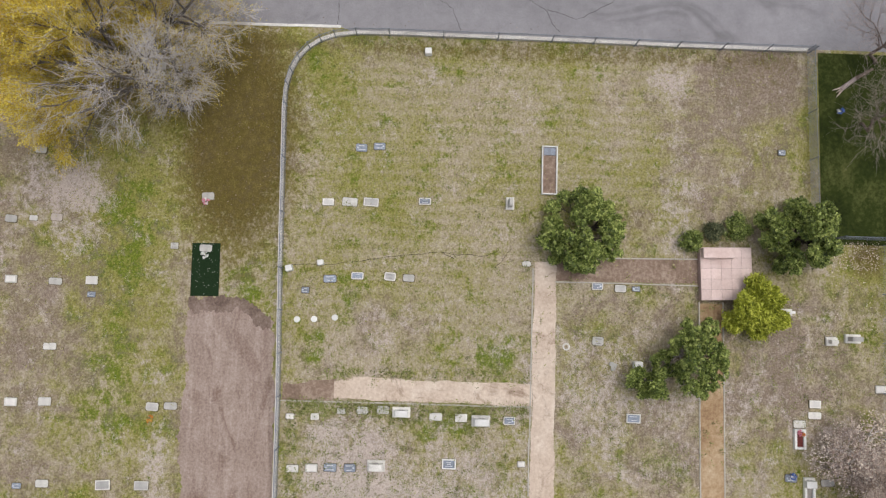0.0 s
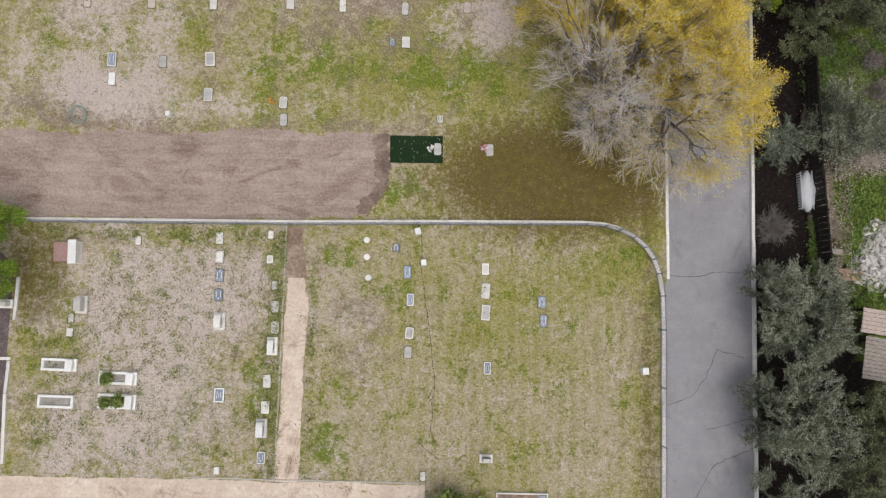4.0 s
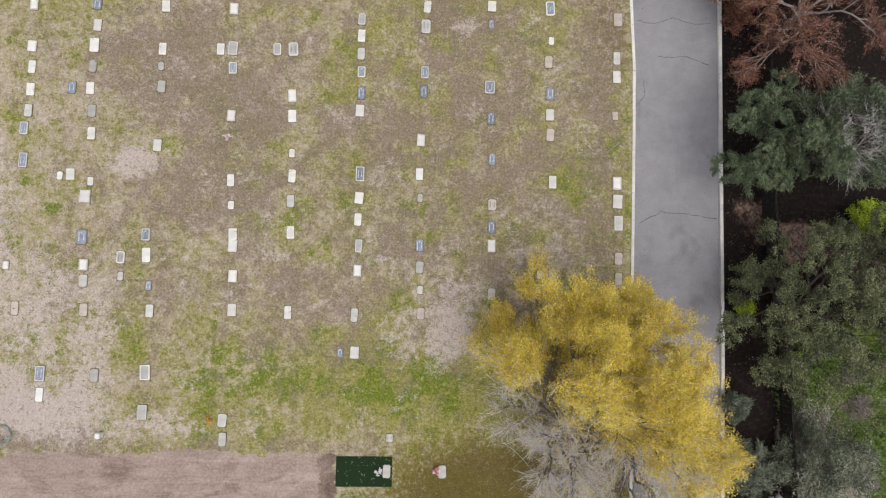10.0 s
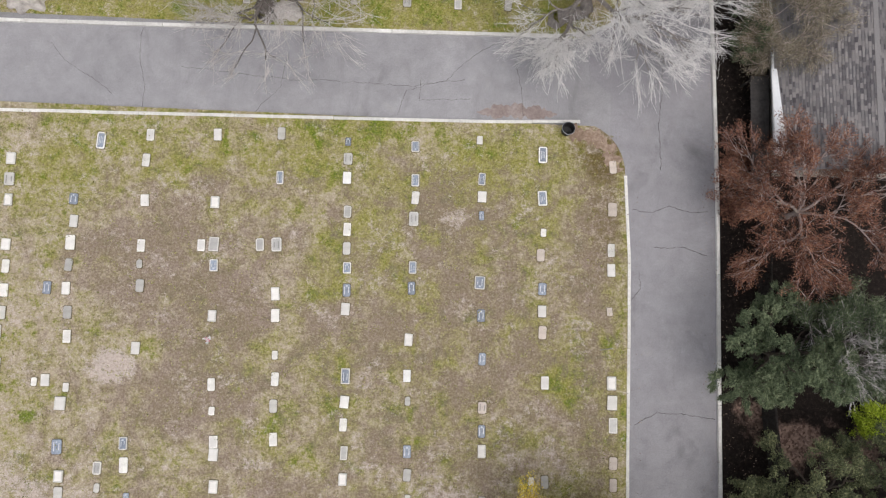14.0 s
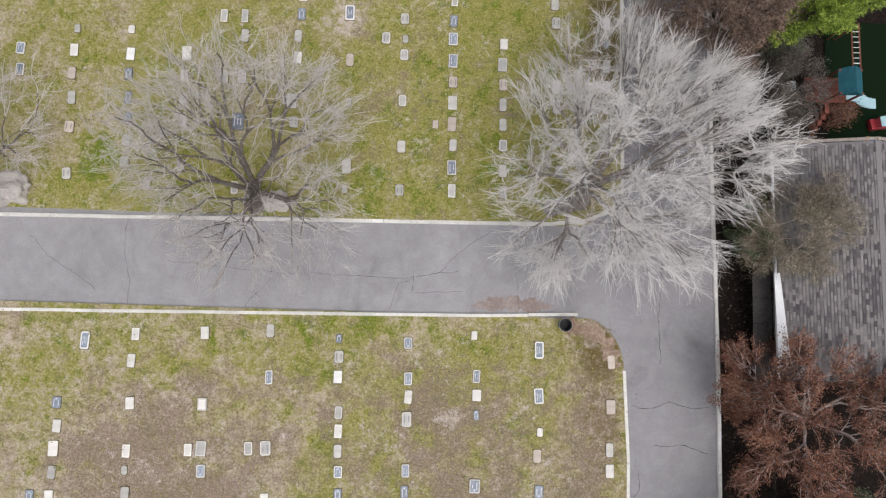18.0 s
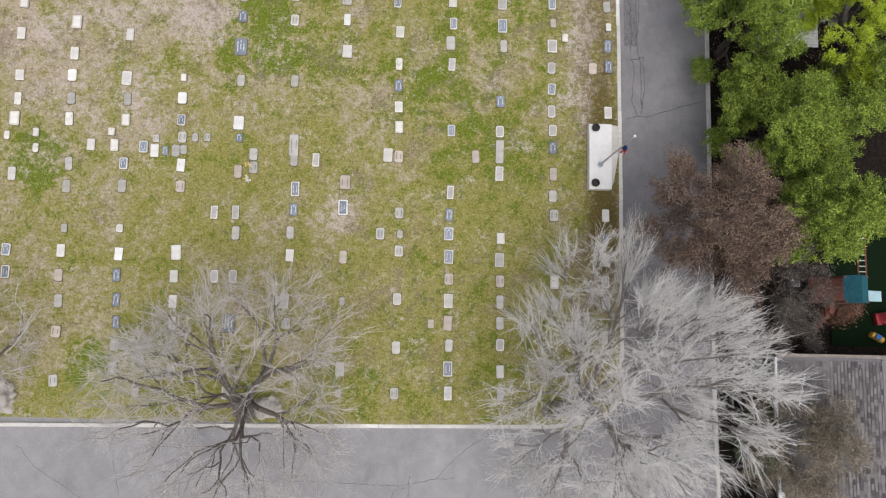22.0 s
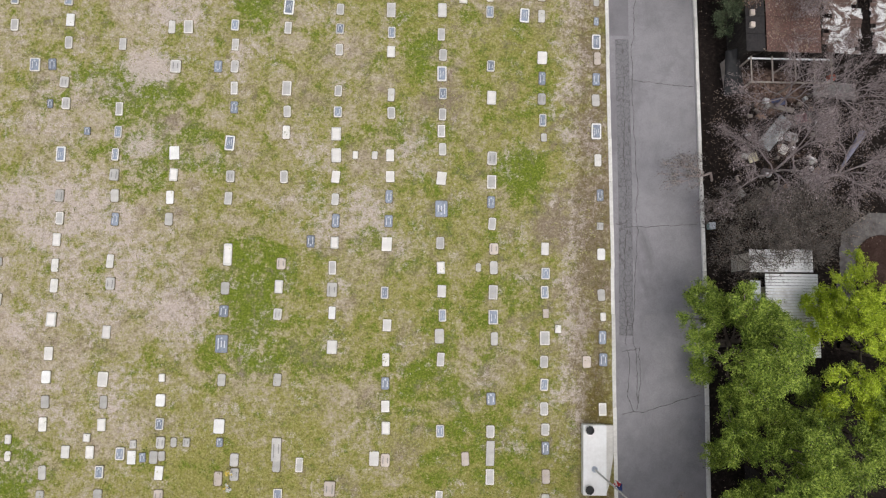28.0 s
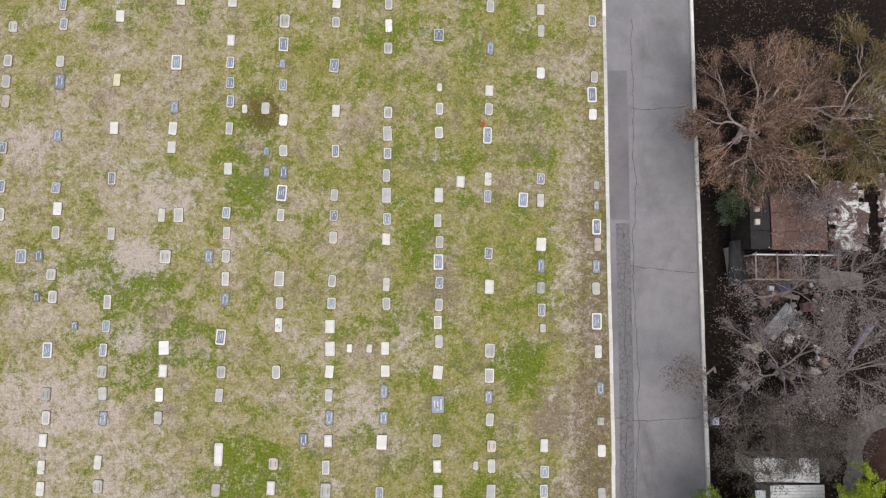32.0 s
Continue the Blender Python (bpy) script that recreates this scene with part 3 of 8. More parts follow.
NORTH_GREEN_MORE = [
    ("lush", -11.2, 66.8, 2.4, 0.7, 0.35), ("lush", -14.4, 85.4, 4.4, 1.5, 0.3), ("lush", 0.9, 84.7, 5.9, 1.8, 0.25), ("lush", -17.3, 40.8, 1.1, 1.1, 0.95), ("lush", -9.6, 55.9, 1.8, 0.8, 0.3), ("lush", 7.6, 47.9, 0.7, 0.6, 0.8),
    ("lush", 2.4, 54.5, 2.1, 2.1, 0.25),
]
NORTH_TURF = [
    ("lush", 2.5, 58.5, 3.0, 2.5, 0.25), ("green", 3.5, 62, 7, 32, 0.22), ("green", -8, 47, 22, 9, 0.16), ("thatch", -8, 47, 22, 9, -0.15), ("bare", -19, 47, 6, 9, -0.2), ("lush", 2.5, 62, 7.5, 32, 0.16), ("bare", -19, 62, 6, 32, 0.22), ("thatch", 3.5, 62, 7, 32, 0.04), ("green", -19, 62, 6, 32, -0.16), ("green", -4, 40, 14, 2, 0.15), ("lush", -4, 40, 14, 1.4, 0.2), ("lush", -3, 62.5, 2, 1.2, 0.25), ("lush", 5.2, 61, 1.5, 1.2, 0.3), ("lush", -1, 78, 2.5, 1.2, 0.3), ("lush", 7.7, 63.2, 0.5, 0.4, 0.9),
]
NORTH_SOIL = [
    ("bare", -3.9, 64.2, 1.9, 1.8, 0.62), ("bare", -0.7, 67.8, 1.2, 1.0, 0.55), ("bare", -15.1, 72.0, 1.5, 0.9, 0.5), ("bare", -16.2, 61.1, 3.6, 2.7, 0.34), ("bare", -12.2, 59.2, 1.5, 1.6, 0.55), ("bare", -20.5, 64.3, 2.4, 1.8, 0.4),
    ("bare", -17.9, 64.3, 1.8, 2.1, 0.3), ("bare", -6.0, 67.1, 1.5, 1.2, 0.35), ("bare", -15.1, 67.7, 0.9, 0.6, 0.6), ("bare", -6.5, 64.2, 1.5, 1.5, 0.35), ("bare", -8.9, 54.4, 2.4, 0.7, 0.25), ("bare", -13.7, 75.5, 2.7, 1.6, 0.45),
    ("bare", -21.6, 78.5, 1.6, 1.5, 0.45), ("bare", -13.8, 72.3, 2.1, 0.8, 0.4), ("bare", -9.5, 73.0, 1.8, 1.1, 0.35), ("bare", -17.9, 54.6, 3.6, 1.8, 0.34),
]
NORTH_EDGE = [
    ("bare", -5.5, 48.6, 1.5, 1.1, 0.4), ("bare", -4.7, 50.8, 1.2, 0.8, 0.35), ("bare", 7.6, 57.4, 1.2, 4.6, 0.5), ("bare", 7.8, 70, 1.2, 9, 0.42), ("bare", 8.0, 82, 1.0, 5, 0.25), ("thatch", 8.6, 58, 1.1, 8, 0.55), ("thatch", 8.7, 70, 1.0, 9, 0.5),
]
NORTH_DEAD = [
    ("thatch", 6.9, 64.3, 1.6, 1.6, 0.65), ("thatch", -12.2, 59.4, 1.3, 1.6, 0.35), ("litter", 8.8, 68, 1.4, 22, 0.42), ("thatch", 8.4, 64, 2.0, 14, 0.2), ("lush", -6, 72, 20, 18, 0.10), ("green", -6, 74, 20, 16, -0.10), ("thatch", -18, 46, 10, 8, -0.15), ("litter", 9.1, 48.6, 1.0, 3.0, 0.7), ("litter", 9.0, 54, 0.9, 3.0, 0.4), ("litter", -9.1, 80.0, 1.2, 1.2, 0.75), ("lush", -9.1, 80.0, 1.2, 1.2, 0.5), ("thatch", 8.6, 44, 1.3, 4, 0.6),
    ("thatch", -2.5, 44.5, 4, 3, 0.3), ("thatch", -10.5, 44, 3, 3, 0.25), ("litter", 7.5, 41.5, 2.4, 2.5, 0.25), ("thatch", 1, 70.8, 1.4, 1.1, 0.4),
]
def north_edge(y):
    if y < 39.6:
        return x_at([(8.0, 38.0), (8.6, 38.45), (9.4, 38.9), (10.05, 39.6)], y)
    return x_at(WEST_KERB_N + [(8.3, 131)], y)
tagged(sheet("lawn_north", lawn_cols, north_rows, lambda y: -64, north_edge, LAWN, NORTH_GREEN + NORTH_GREEN_MORE + NORTH_TURF + NORTH_SOIL + NORTH_EDGE + NORTH_DEAD, base=(0.84, 0.0, 0.0)), "mown lawn with green and dry patches", "lawn", kind="structure")

east_rows = np.arange(-60, 131, 0.5)
EAST_PATCHES = [("litter", 18.5, 69.5, 2.6, 2.8, 0.28), ("bare", 20.0, 71.5, 2.4, 1.6, 0.2), ("litter", 17.0, 18.6, 1.2, 1.2, 0.4), ("bare", 19.5, 6.6, 1.5, 1.4, 0.75), ("bare", 18.9, 2.4, 0.8, 2.4, 0.7), ("bare", 19.8, 0.6, 1.4, 1.0, 0.4), ("litter", 19.1, 17.0, 1.3, 0.9, 0.8), 
    ("green", 22.5, 2.5, 3.5, 3.5, 0.6), ("green", 24.5, -2, 5, 7, 0.7), ("green", 19.0, 9.3, 1.6, 1.2, 0.4), ("green", 22.8, 7.5, 2.6, 4.0, 0.65), ("litter", 22, 16.5, 5, 2.0, 0.4),
    ("litter", 16.5, 25, 2.0, 9, 0.1), ("green", 48, 35, 20, 110, 0.8), ("green", 21.5, 11, 3, 2, 0.6), ("litter", 18.5, 72.2, 2.6, 1.2, 0.5),
]
def verge_material():
    m = Mat("verge_ground_shaded", 0.95, 0.1).world_coord()
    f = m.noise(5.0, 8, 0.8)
    # dark soil, pushed to near black to carry the trees' shade in its colour
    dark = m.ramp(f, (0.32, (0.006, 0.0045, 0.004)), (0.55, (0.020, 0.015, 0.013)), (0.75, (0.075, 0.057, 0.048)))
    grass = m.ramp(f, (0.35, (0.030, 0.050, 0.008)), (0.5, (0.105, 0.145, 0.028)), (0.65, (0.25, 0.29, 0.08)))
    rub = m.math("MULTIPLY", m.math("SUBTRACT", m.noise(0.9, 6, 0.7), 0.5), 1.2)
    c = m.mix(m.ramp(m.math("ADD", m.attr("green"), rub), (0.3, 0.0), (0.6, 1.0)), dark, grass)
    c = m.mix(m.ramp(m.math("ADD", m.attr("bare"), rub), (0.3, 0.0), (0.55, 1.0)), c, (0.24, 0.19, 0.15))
    c = m.mix(m.ramp(m.math("ADD", m.attr("litter"), rub), (0.3, 0.0), (0.6, 1.0)), c, m.ramp(m.voronoi(9, "Color"), (0.2, (0.10, 0.062, 0.05)), (0.8, (0.31, 0.215, 0.175))))
    m.color(c).bump(m.noise(9, 8, 0.8), 0.8, 0.08)
    return m.m
tagged(sheet("verge_east", np.linspace(0, 1, 90), east_rows, lambda y: x_at(EAST_KERB + [(13.2, 131)], y), lambda y: 64.0, verge_material(), EAST_PATCHES, relief=0.05), "dark verge and back gardens behind the kerb, tree shade in the soil colour", "ground", kind="structure")

# roads: the lane along the cemetery's east side and the cross road
ry = np.arange(-60, 131, 1.0)
rv, rf = [], []
for y in ry:
    rv += [(9.4 if y < 36 else 8.2, y, ROAD_Z), (x_at(EAST_KERB + [(13.2, 131)], y) + 0.05, y, ROAD_Z)]
rf = [(2 * k, 2 * k + 1, 2 * k + 3, 2 * k + 2) for k in range(len(ry) - 1)]
lane = tagged(raw("road_lane", rv, rf, LANE_ASPHALT), "worn grey asphalt lane with cracks", "road", kind="structure")
cx = np.linspace(-64, 10.0, 40)
cv = [(x, y, ROAD_Z - 0.004) for x in cx for y in (31.9, 39.7)]
cross = tagged(raw("road_cross", cv, [(2 * k, 2 * k + 2, 2 * k + 3, 2 * k + 1) for k in range(len(cx) - 1)], ASPHALT), "worn grey asphalt cross road with cracks", "road", kind="structure")

crack_rng = random.Random(5)
def crack(parent, line, width=0.026, wobble=0.025):
    strip("crack", line, width, ROAD_Z + 0.004, CRACK, parent, crack_rng, wobble)

LANE_CRACKS_SOUTH = [[(10.6, -2.0), (11.7, -2.1), (12.7, -2.0), (13.5, -1.9), (14.9, -1.75)], [(10.5, -8.9), (11.7, -8.5), (12.6, -7.4), (13.2, -6.0), (14.6, -6.4)], [(10.7, -14.5), (12.0, -13.6), (13.0, -12.0), (14.9, -11.2)], [(12.0, -13.6), (11.5, -15.5), (12.6, -17.5), (14.6, -18.3)],
    [(12.6, -10.2), (14.9, -9.6)], [(10.8, 17.6), (12.0, 18.3), (13.5, 18.2), (15.0, 18.0)], [(10.6, 28.8), (11.6, 28.7), (12.6, 29.0), (13.7, 28.7), (14.7, 28.8)], [(11.8, 26.8), (13.3, 26.9), (14.6, 26.5)],
    [(12.1, 31), (12.0, 34), (12.2, 36.5), (12.1, 42)], [(11.7, 11.9), (13.4, 12.0)], [(10.6, 24.0), (11.1, 24.6), (11.0, 25.4)]]
LANE_CRACKS_NORTH = [[(10.3, 54.4), (11.6, 54.7), (12.7, 55.0), (14.5, 55.5)], [(10.3, 57.7), (11.2, 57.8)], [(9.9, 64.4), (11.5, 64.3), (12.8, 64.4), (14.3, 64.5)], [(10.6, 72.3), (12.6, 72.2), (14.2, 72.1)],
    [(11.1, 55), (11.0, 58), (10.9, 61), (11.05, 64), (11.1, 67), (10.9, 70), (10.85, 73), (10.95, 77), (10.8, 81), (10.7, 86)], [(10.5, 58), (10.4, 61), (10.5, 64), (10.45, 68), (10.35, 73)], [(10.6, 81.0), (11.8, 80.9), (13.8, 81.2)], [(10.5, 57.8), (10.75, 56.6), (10.62, 55.5), (11.0, 54.6)],
    [(11.2, 57.9), (11.25, 56.2), (11.1, 54.7)]]
for line in LANE_CRACKS_SOUTH + LANE_CRACKS_NORTH:
    crack(lane, line)
for line in ([(-20.5, 36.6), (-19.4, 35.4), (-17.9, 34.6), (-17.0, 33.9)], [(-15.6, 37.5), (-15.7, 36), (-15.3, 34.5), (-15.4, 33.1)], [(-13.5, 35.5), (-10, 35.2), (-5, 35.1), (-1.5, 35.0), (1.5, 35.5)], [(-9.6, 33.2), (-8.2, 34.7), (-7.9, 36.5)], [(-2.0, 33.4), (-1.6, 34.8), (0.5, 35.4), (1.5, 36.5), (3.2, 37.6)], [(4.7, 33.6), (4.6, 35.2), (4.2, 36.6)], [(-0.8, 35.5), (-0.9, 34.2), (1.8, 34.4)]):
    crack(cross, line, 0.016)
strip("patch", [(10.1, 74.8), (10.05, 79), (9.95, 83)], 1.05, ROAD_Z + 0.003, PATCH, lane, label="dark asphalt repair")
strip("patch", [(10.5, 58.5), (10.45, 66), (10.25, 74.6)], 0.75, ROAD_Z + 0.0025, CRAZED, lane, label="crazed asphalt repair")
strip("dust", [(2.2, 33.75), (4.5, 33.85), (6.5, 33.75)], 0.6, ROAD_Z + 0.003, soil_material("washed_soil", (0.17, 0.13, 0.12), (0.29, 0.235, 0.22), (0.42, 0.37, 0.35), 1.5), cross, crack_rng, 0.02, "damp earth washed onto the road", True)


def kerb_run(name, line, width, top, label, mat, piece=2.4, seed=1):
    """A kerb of stones laid end to end, each slightly out of line."""
    rng = random.Random(seed)
    base = empty(name, Matrix.Identity(4), label, "kerb", kind="structure")
    pts = along(line, piece)
    for a, b in zip(pts, pts[1:]):
        d = b - a
        mid = (a + b) / 2
        bm = box(d.length - 0.012, width, top + 0.2, bevel=0.018)
        m = pose(mid.x + rng.gauss(0, 0.006), mid.y + rng.gauss(0, 0.006), -0.2, rng.gauss(0, 0.25), rng.gauss(0, 0.15), math.degrees(math.atan2(d.y, d.x)))
        bmesh.ops.transform(bm, matrix=m, verts=bm.verts)
        part("kerb_stone", bm, mat, base)
    return base


kerb_run("kerb_west_south", WEST_KERB_S, 0.16, 0.04, "pale concrete kerb along the lawn", KERB, seed=1)
kerb_run("kerb_west_north", WEST_KERB_N, 0.19, 0.04, "pale concrete kerb along the lawn", KERB, seed=2)
kerb_run("kerb_east", EAST_KERB, 0.18, 0.07, "pale concrete kerb along the tree verge", KERB, seed=3)
kerb_run("kerb_cross_south", CROSS_S, 0.17, 0.04, "pale concrete kerb along the cross road", KERB, seed=4)
kerb_run("kerb_cross_north", CROSS_N, 0.19, 0.04, "pale concrete kerb along the cross road", KERB, seed=6)

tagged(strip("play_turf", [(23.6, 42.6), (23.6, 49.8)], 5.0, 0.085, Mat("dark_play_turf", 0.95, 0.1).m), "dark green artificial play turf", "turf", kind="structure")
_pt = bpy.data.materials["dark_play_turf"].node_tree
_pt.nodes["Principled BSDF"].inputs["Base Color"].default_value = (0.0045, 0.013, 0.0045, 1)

# bare strips and paths inside the lawns
def field(name, line_w, line_e, ys, z, mat, label, cat, ragged=0.05, seed=3):
    """A low slab of earth between two ragged edges that run along y."""
    rng = random.Random(seed)
    vs = []
    a = b = 0.0
    for y in ys:
        a, b = a * 0.8 + rng.gauss(0, ragged), b * 0.8 + rng.gauss(0, ragged)
        vs += [(x_at(line_w, y) + a, y, z), (x_at(line_e, y) + b, y, z)]
    f = [(2 * k, 2 * k + 1, 2 * k + 3, 2 * k + 2) for k in range(len(ys) - 1)]
    return tagged(raw(name, vs, f, mat), label, cat, kind="structure")


def field_x(name, line_s, line_n, xs, z, mat, label, cat, ragged=0.05, seed=3):
    """The same between two ragged edges that run along x."""
    rng = random.Random(seed)
    vs = []
    a = b = 0.0
    for x in xs:
        a, b = a * 0.8 + rng.gauss(0, ragged), b * 0.8 + rng.gauss(0, ragged)
        vs += [(x, float(np.interp(x, [p[0] for p in line_s], [p[1] for p in line_s])) + a, z), (x, float(np.interp(x, [p[0] for p in line_n], [p[1] for p in line_n])) + b, z)]
    f = [(2 * k, 2 * k + 2, 2 * k + 3, 2 * k + 1) for k in range(len(xs) - 1)]
    return tagged(raw(name, vs, f, mat), label, cat, kind="structure")


field_x("dirt_track", [(-64, -0.7), (-23, 0.1), (-9.7, 0.32), (-5.9, 0.7), (-5.4, 1.7), (-4.85, 3.2)], [(-64, 4.3), (-23.6, 4.65), (-14, 5.05), (-5.3, 5.1), (-4.85, 4.6)], np.arange(-64, -4.8, 0.11), 0.022, DIRT, "bare reddish dirt track with wheel marks", "track", 0.05)
field("earth_spill", [(-6.2, 0.7), (-5.9, 1.6), (-5.35, 2.6), (-5.25, 3.6), (-5.5, 5.2)], [(-5.55, 0.7), (-5.0, 1.6), (-4.7, 2.6), (-4.55, 3.6), (-4.75, 5.2)], np.arange(0.75, 5.2, 0.07), 0.027, SPILL, "dark clods of earth at the end of the track", "earth", 0.075, 33)
field_x("path_sand", [(-14.6, -14.45), (-2.2, -14.45)], [(-14.6, -13.2), (-2.2, -13.28)], np.arange(-34, -2.1, 0.25), 0.024, SAND, "pale worn sand path between plots", "path", 0.02, 5)
field("path_sand_side", [(-9.95, -13.25), (-9.85, -3.6), (-9.8, -2.8)], [(-8.78, -13.25), (-8.7, -3.6), (-8.9, -2.8)], np.arange(-13.25, -2.7, 0.25), 0.026, SAND, "pale worn sand path between plots", "path", 0.02, 6)
field("path_damp", [(-9.9, -2.8), (-9.9, 0.1)], [(-8.8, -2.8), (-9.15, 0.1)], np.arange(-2.85, 0.12, 0.2), 0.023, MUD, "damp brown end of the sand path", "path", 0.05, 7)
field("path_brown", [(-3.2, -22.2), (-3.25, -14.45)], [(-1.85, -22.2), (-2.05, -14.45)], np.arange(-22.2, -14.4, 0.25), 0.02, MUD, "brown earth path edged with concrete", "path", 0.015, 8)
field_x("path_brown_south", [(-34, -23.5), (-4.1, -23.5)], [(-34, -22.25), (-4.1, -22.3)], np.arange(-34, -4.0, 0.25), 0.02, soil_material("rusty_earth", (0.2, 0.11, 0.06), (0.42, 0.29, 0.17), (0.6, 0.48, 0.34)), "rust-coloured earth path edged with concrete", "path", 0.02, 9)

tagged(strip("grass_beyond", [(4.6, -29.05), (4.6, -44)], 10.8, 0.03, soil_material("deep_green_grass", (0.007, 0.011, 0.003), (0.034, 0.046, 0.010), (0.12, 0.125, 0.042), 0.8)), "dark green grass beyond the chain-link fence", "grass", kind="structure")

tagged(strip("eroded_corner", [(7.2, 32.75), (8.5, 32.5), (9.3, 31.8), (9.75, 30.7)], 0.75, 0.03, MUD, None, random.Random(8), 0.035), "bare eroded earth at the lawn's corner", "earth", kind="structure")


# ---- trees and shrubs ----
def tubes(name, segs, material, parent, sides=5, label=""):
    """Tapered round segments: rows of x0 y0 z0 x1 y1 z1 r0 r1."""
    s = np.asarray(segs, float)
    a, b = s[:, :3], s[:, 3:6]
    d = b - a
    d /= np.maximum(np.linalg.norm(d, axis=1, keepdims=True), 1e-6)
    ref = np.where(np.abs(d[:, 2:3]) > 0.9, [[1.0, 0, 0]], [[0, 0, 1.0]])
    u = np.cross(d, ref)
    u /= np.linalg.norm(u, axis=1, keepdims=True)
    v = np.cross(d, u)
    ang = np.arange(sides) * 2 * np.pi / sides
    ring = u[:, None] * np.cos(ang)[None, :, None] + v[:, None] * np.sin(ang)[None, :, None]
    lo, hi = a[:, None] + ring * s[:, 6, None, None], b[:, None] + ring * s[:, 7, None, None]
    verts = np.concatenate([lo, hi], 1).reshape(-1, 3)
    k = np.arange(sides)
    quad = np.stack([k, (k + 1) % sides, (k + 1) % sides + sides, k + sides], -1)
    faces = (quad[None] + (np.arange(len(s)) * 2 * sides)[:, None, None]).reshape(-1, 4)
    return raw(name, verts, faces, material, parent, label, smooth=True)


def leaves(name, centres, size, rng, material, parent, label="", long=1.7, droop=0.0, flat=0.6, aim=None):
    """Pointed leaf blades, turned at random or along the twig they grow on."""
    n = len(centres)
    d = rng.normal(size=(n, 3)) if aim is None else aim + 0.55 * rng.normal(size=(n, 3))
    d[:, 2] = d[:, 2] * flat - droop
    d /= np.linalg.norm(d, axis=1, keepdims=True) + 1e-9
    up = rng.normal(size=(n, 3)) * 0.7 + [0, 0, 1.0]
    side = np.cross(d, up)
    side /= np.linalg.norm(side, axis=1, keepdims=True) + 1e-9
    s = size * rng.uniform(0.6, 1.35, (n, 1))
    tip, half = d * s * long / 2, side * s * 0.5
    verts = np.stack([centres - tip * 0.6 + half, centres - tip * 0.6 - half, centres + tip], 1).reshape(-1, 3)
    faces = np.arange(3 * n).reshape(n, 3)
    return raw(name, verts, faces, material, parent, label)


def crown_tips(nrng, n, height, radius, low, lobes, lobe_r, lean, hollow, wobble=1.0):
    """Outer twig ends of a crown: an uneven shell, or lobes set on that shell."""
    def shell(k, deep):
        v = nrng.normal(size=(k, 3))
        v /= np.linalg.norm(v, axis=1, keepdims=True)
        v[:, 2] = np.abs(v[:, 2]) * np.where(nrng.random(k) < 0.85, 1, -0.5)
        ph = nrng.uniform(0, 6, 3)
        wob = 1 + wobble * (0.16 * np.sin(3 * np.arctan2(v[:, 1], v[:, 0]) + ph[0]) + 0.12 * np.sin(5 * np.arctan2(v[:, 1], v[:, 0]) + ph[1]) + 0.1 * np.sin(6 * v[:, 2] + ph[2]))
        d = (deep + (1 - deep) * nrng.random(k)) ** 0.6
        zc, zr = height * low, height * (1 - low)
        return np.stack([v[:, 0] * radius * wob * d + lean[0], v[:, 1] * radius * wob * d + lean[1], zc + v[:, 2] * zr * (0.75 + 0.25 * wob) * d], 1)
    if not lobes:
        return shell(n, hollow)
    centres = []
    for c in shell(lobes * 40, 0.35):
        c = c * [1 - lobe_r * 0.6 / radius, 1 - lobe_r * 0.6 / radius, 1 - lobe_r * 0.5 / height]
        if len(centres) < lobes and all(np.linalg.norm(c - q) > lobe_r * 0.8 for q in centres):
            centres.append(c)
    out = []
    for c in centres:
        k = n // len(centres)
        v = nrng.normal(size=(k, 3))
        v /= np.linalg.norm(v, axis=1, keepdims=True)
        v[:, 2] = np.abs(v[:, 2]) * np.where(nrng.random(k) < 0.85, 0.85, -0.4)
        out.append(c + v * lobe_r * nrng.uniform(0.6, 1.3) * nrng.uniform(0.6, 1.0, (k, 1)) ** 0.5)
    return np.concatenate(out)


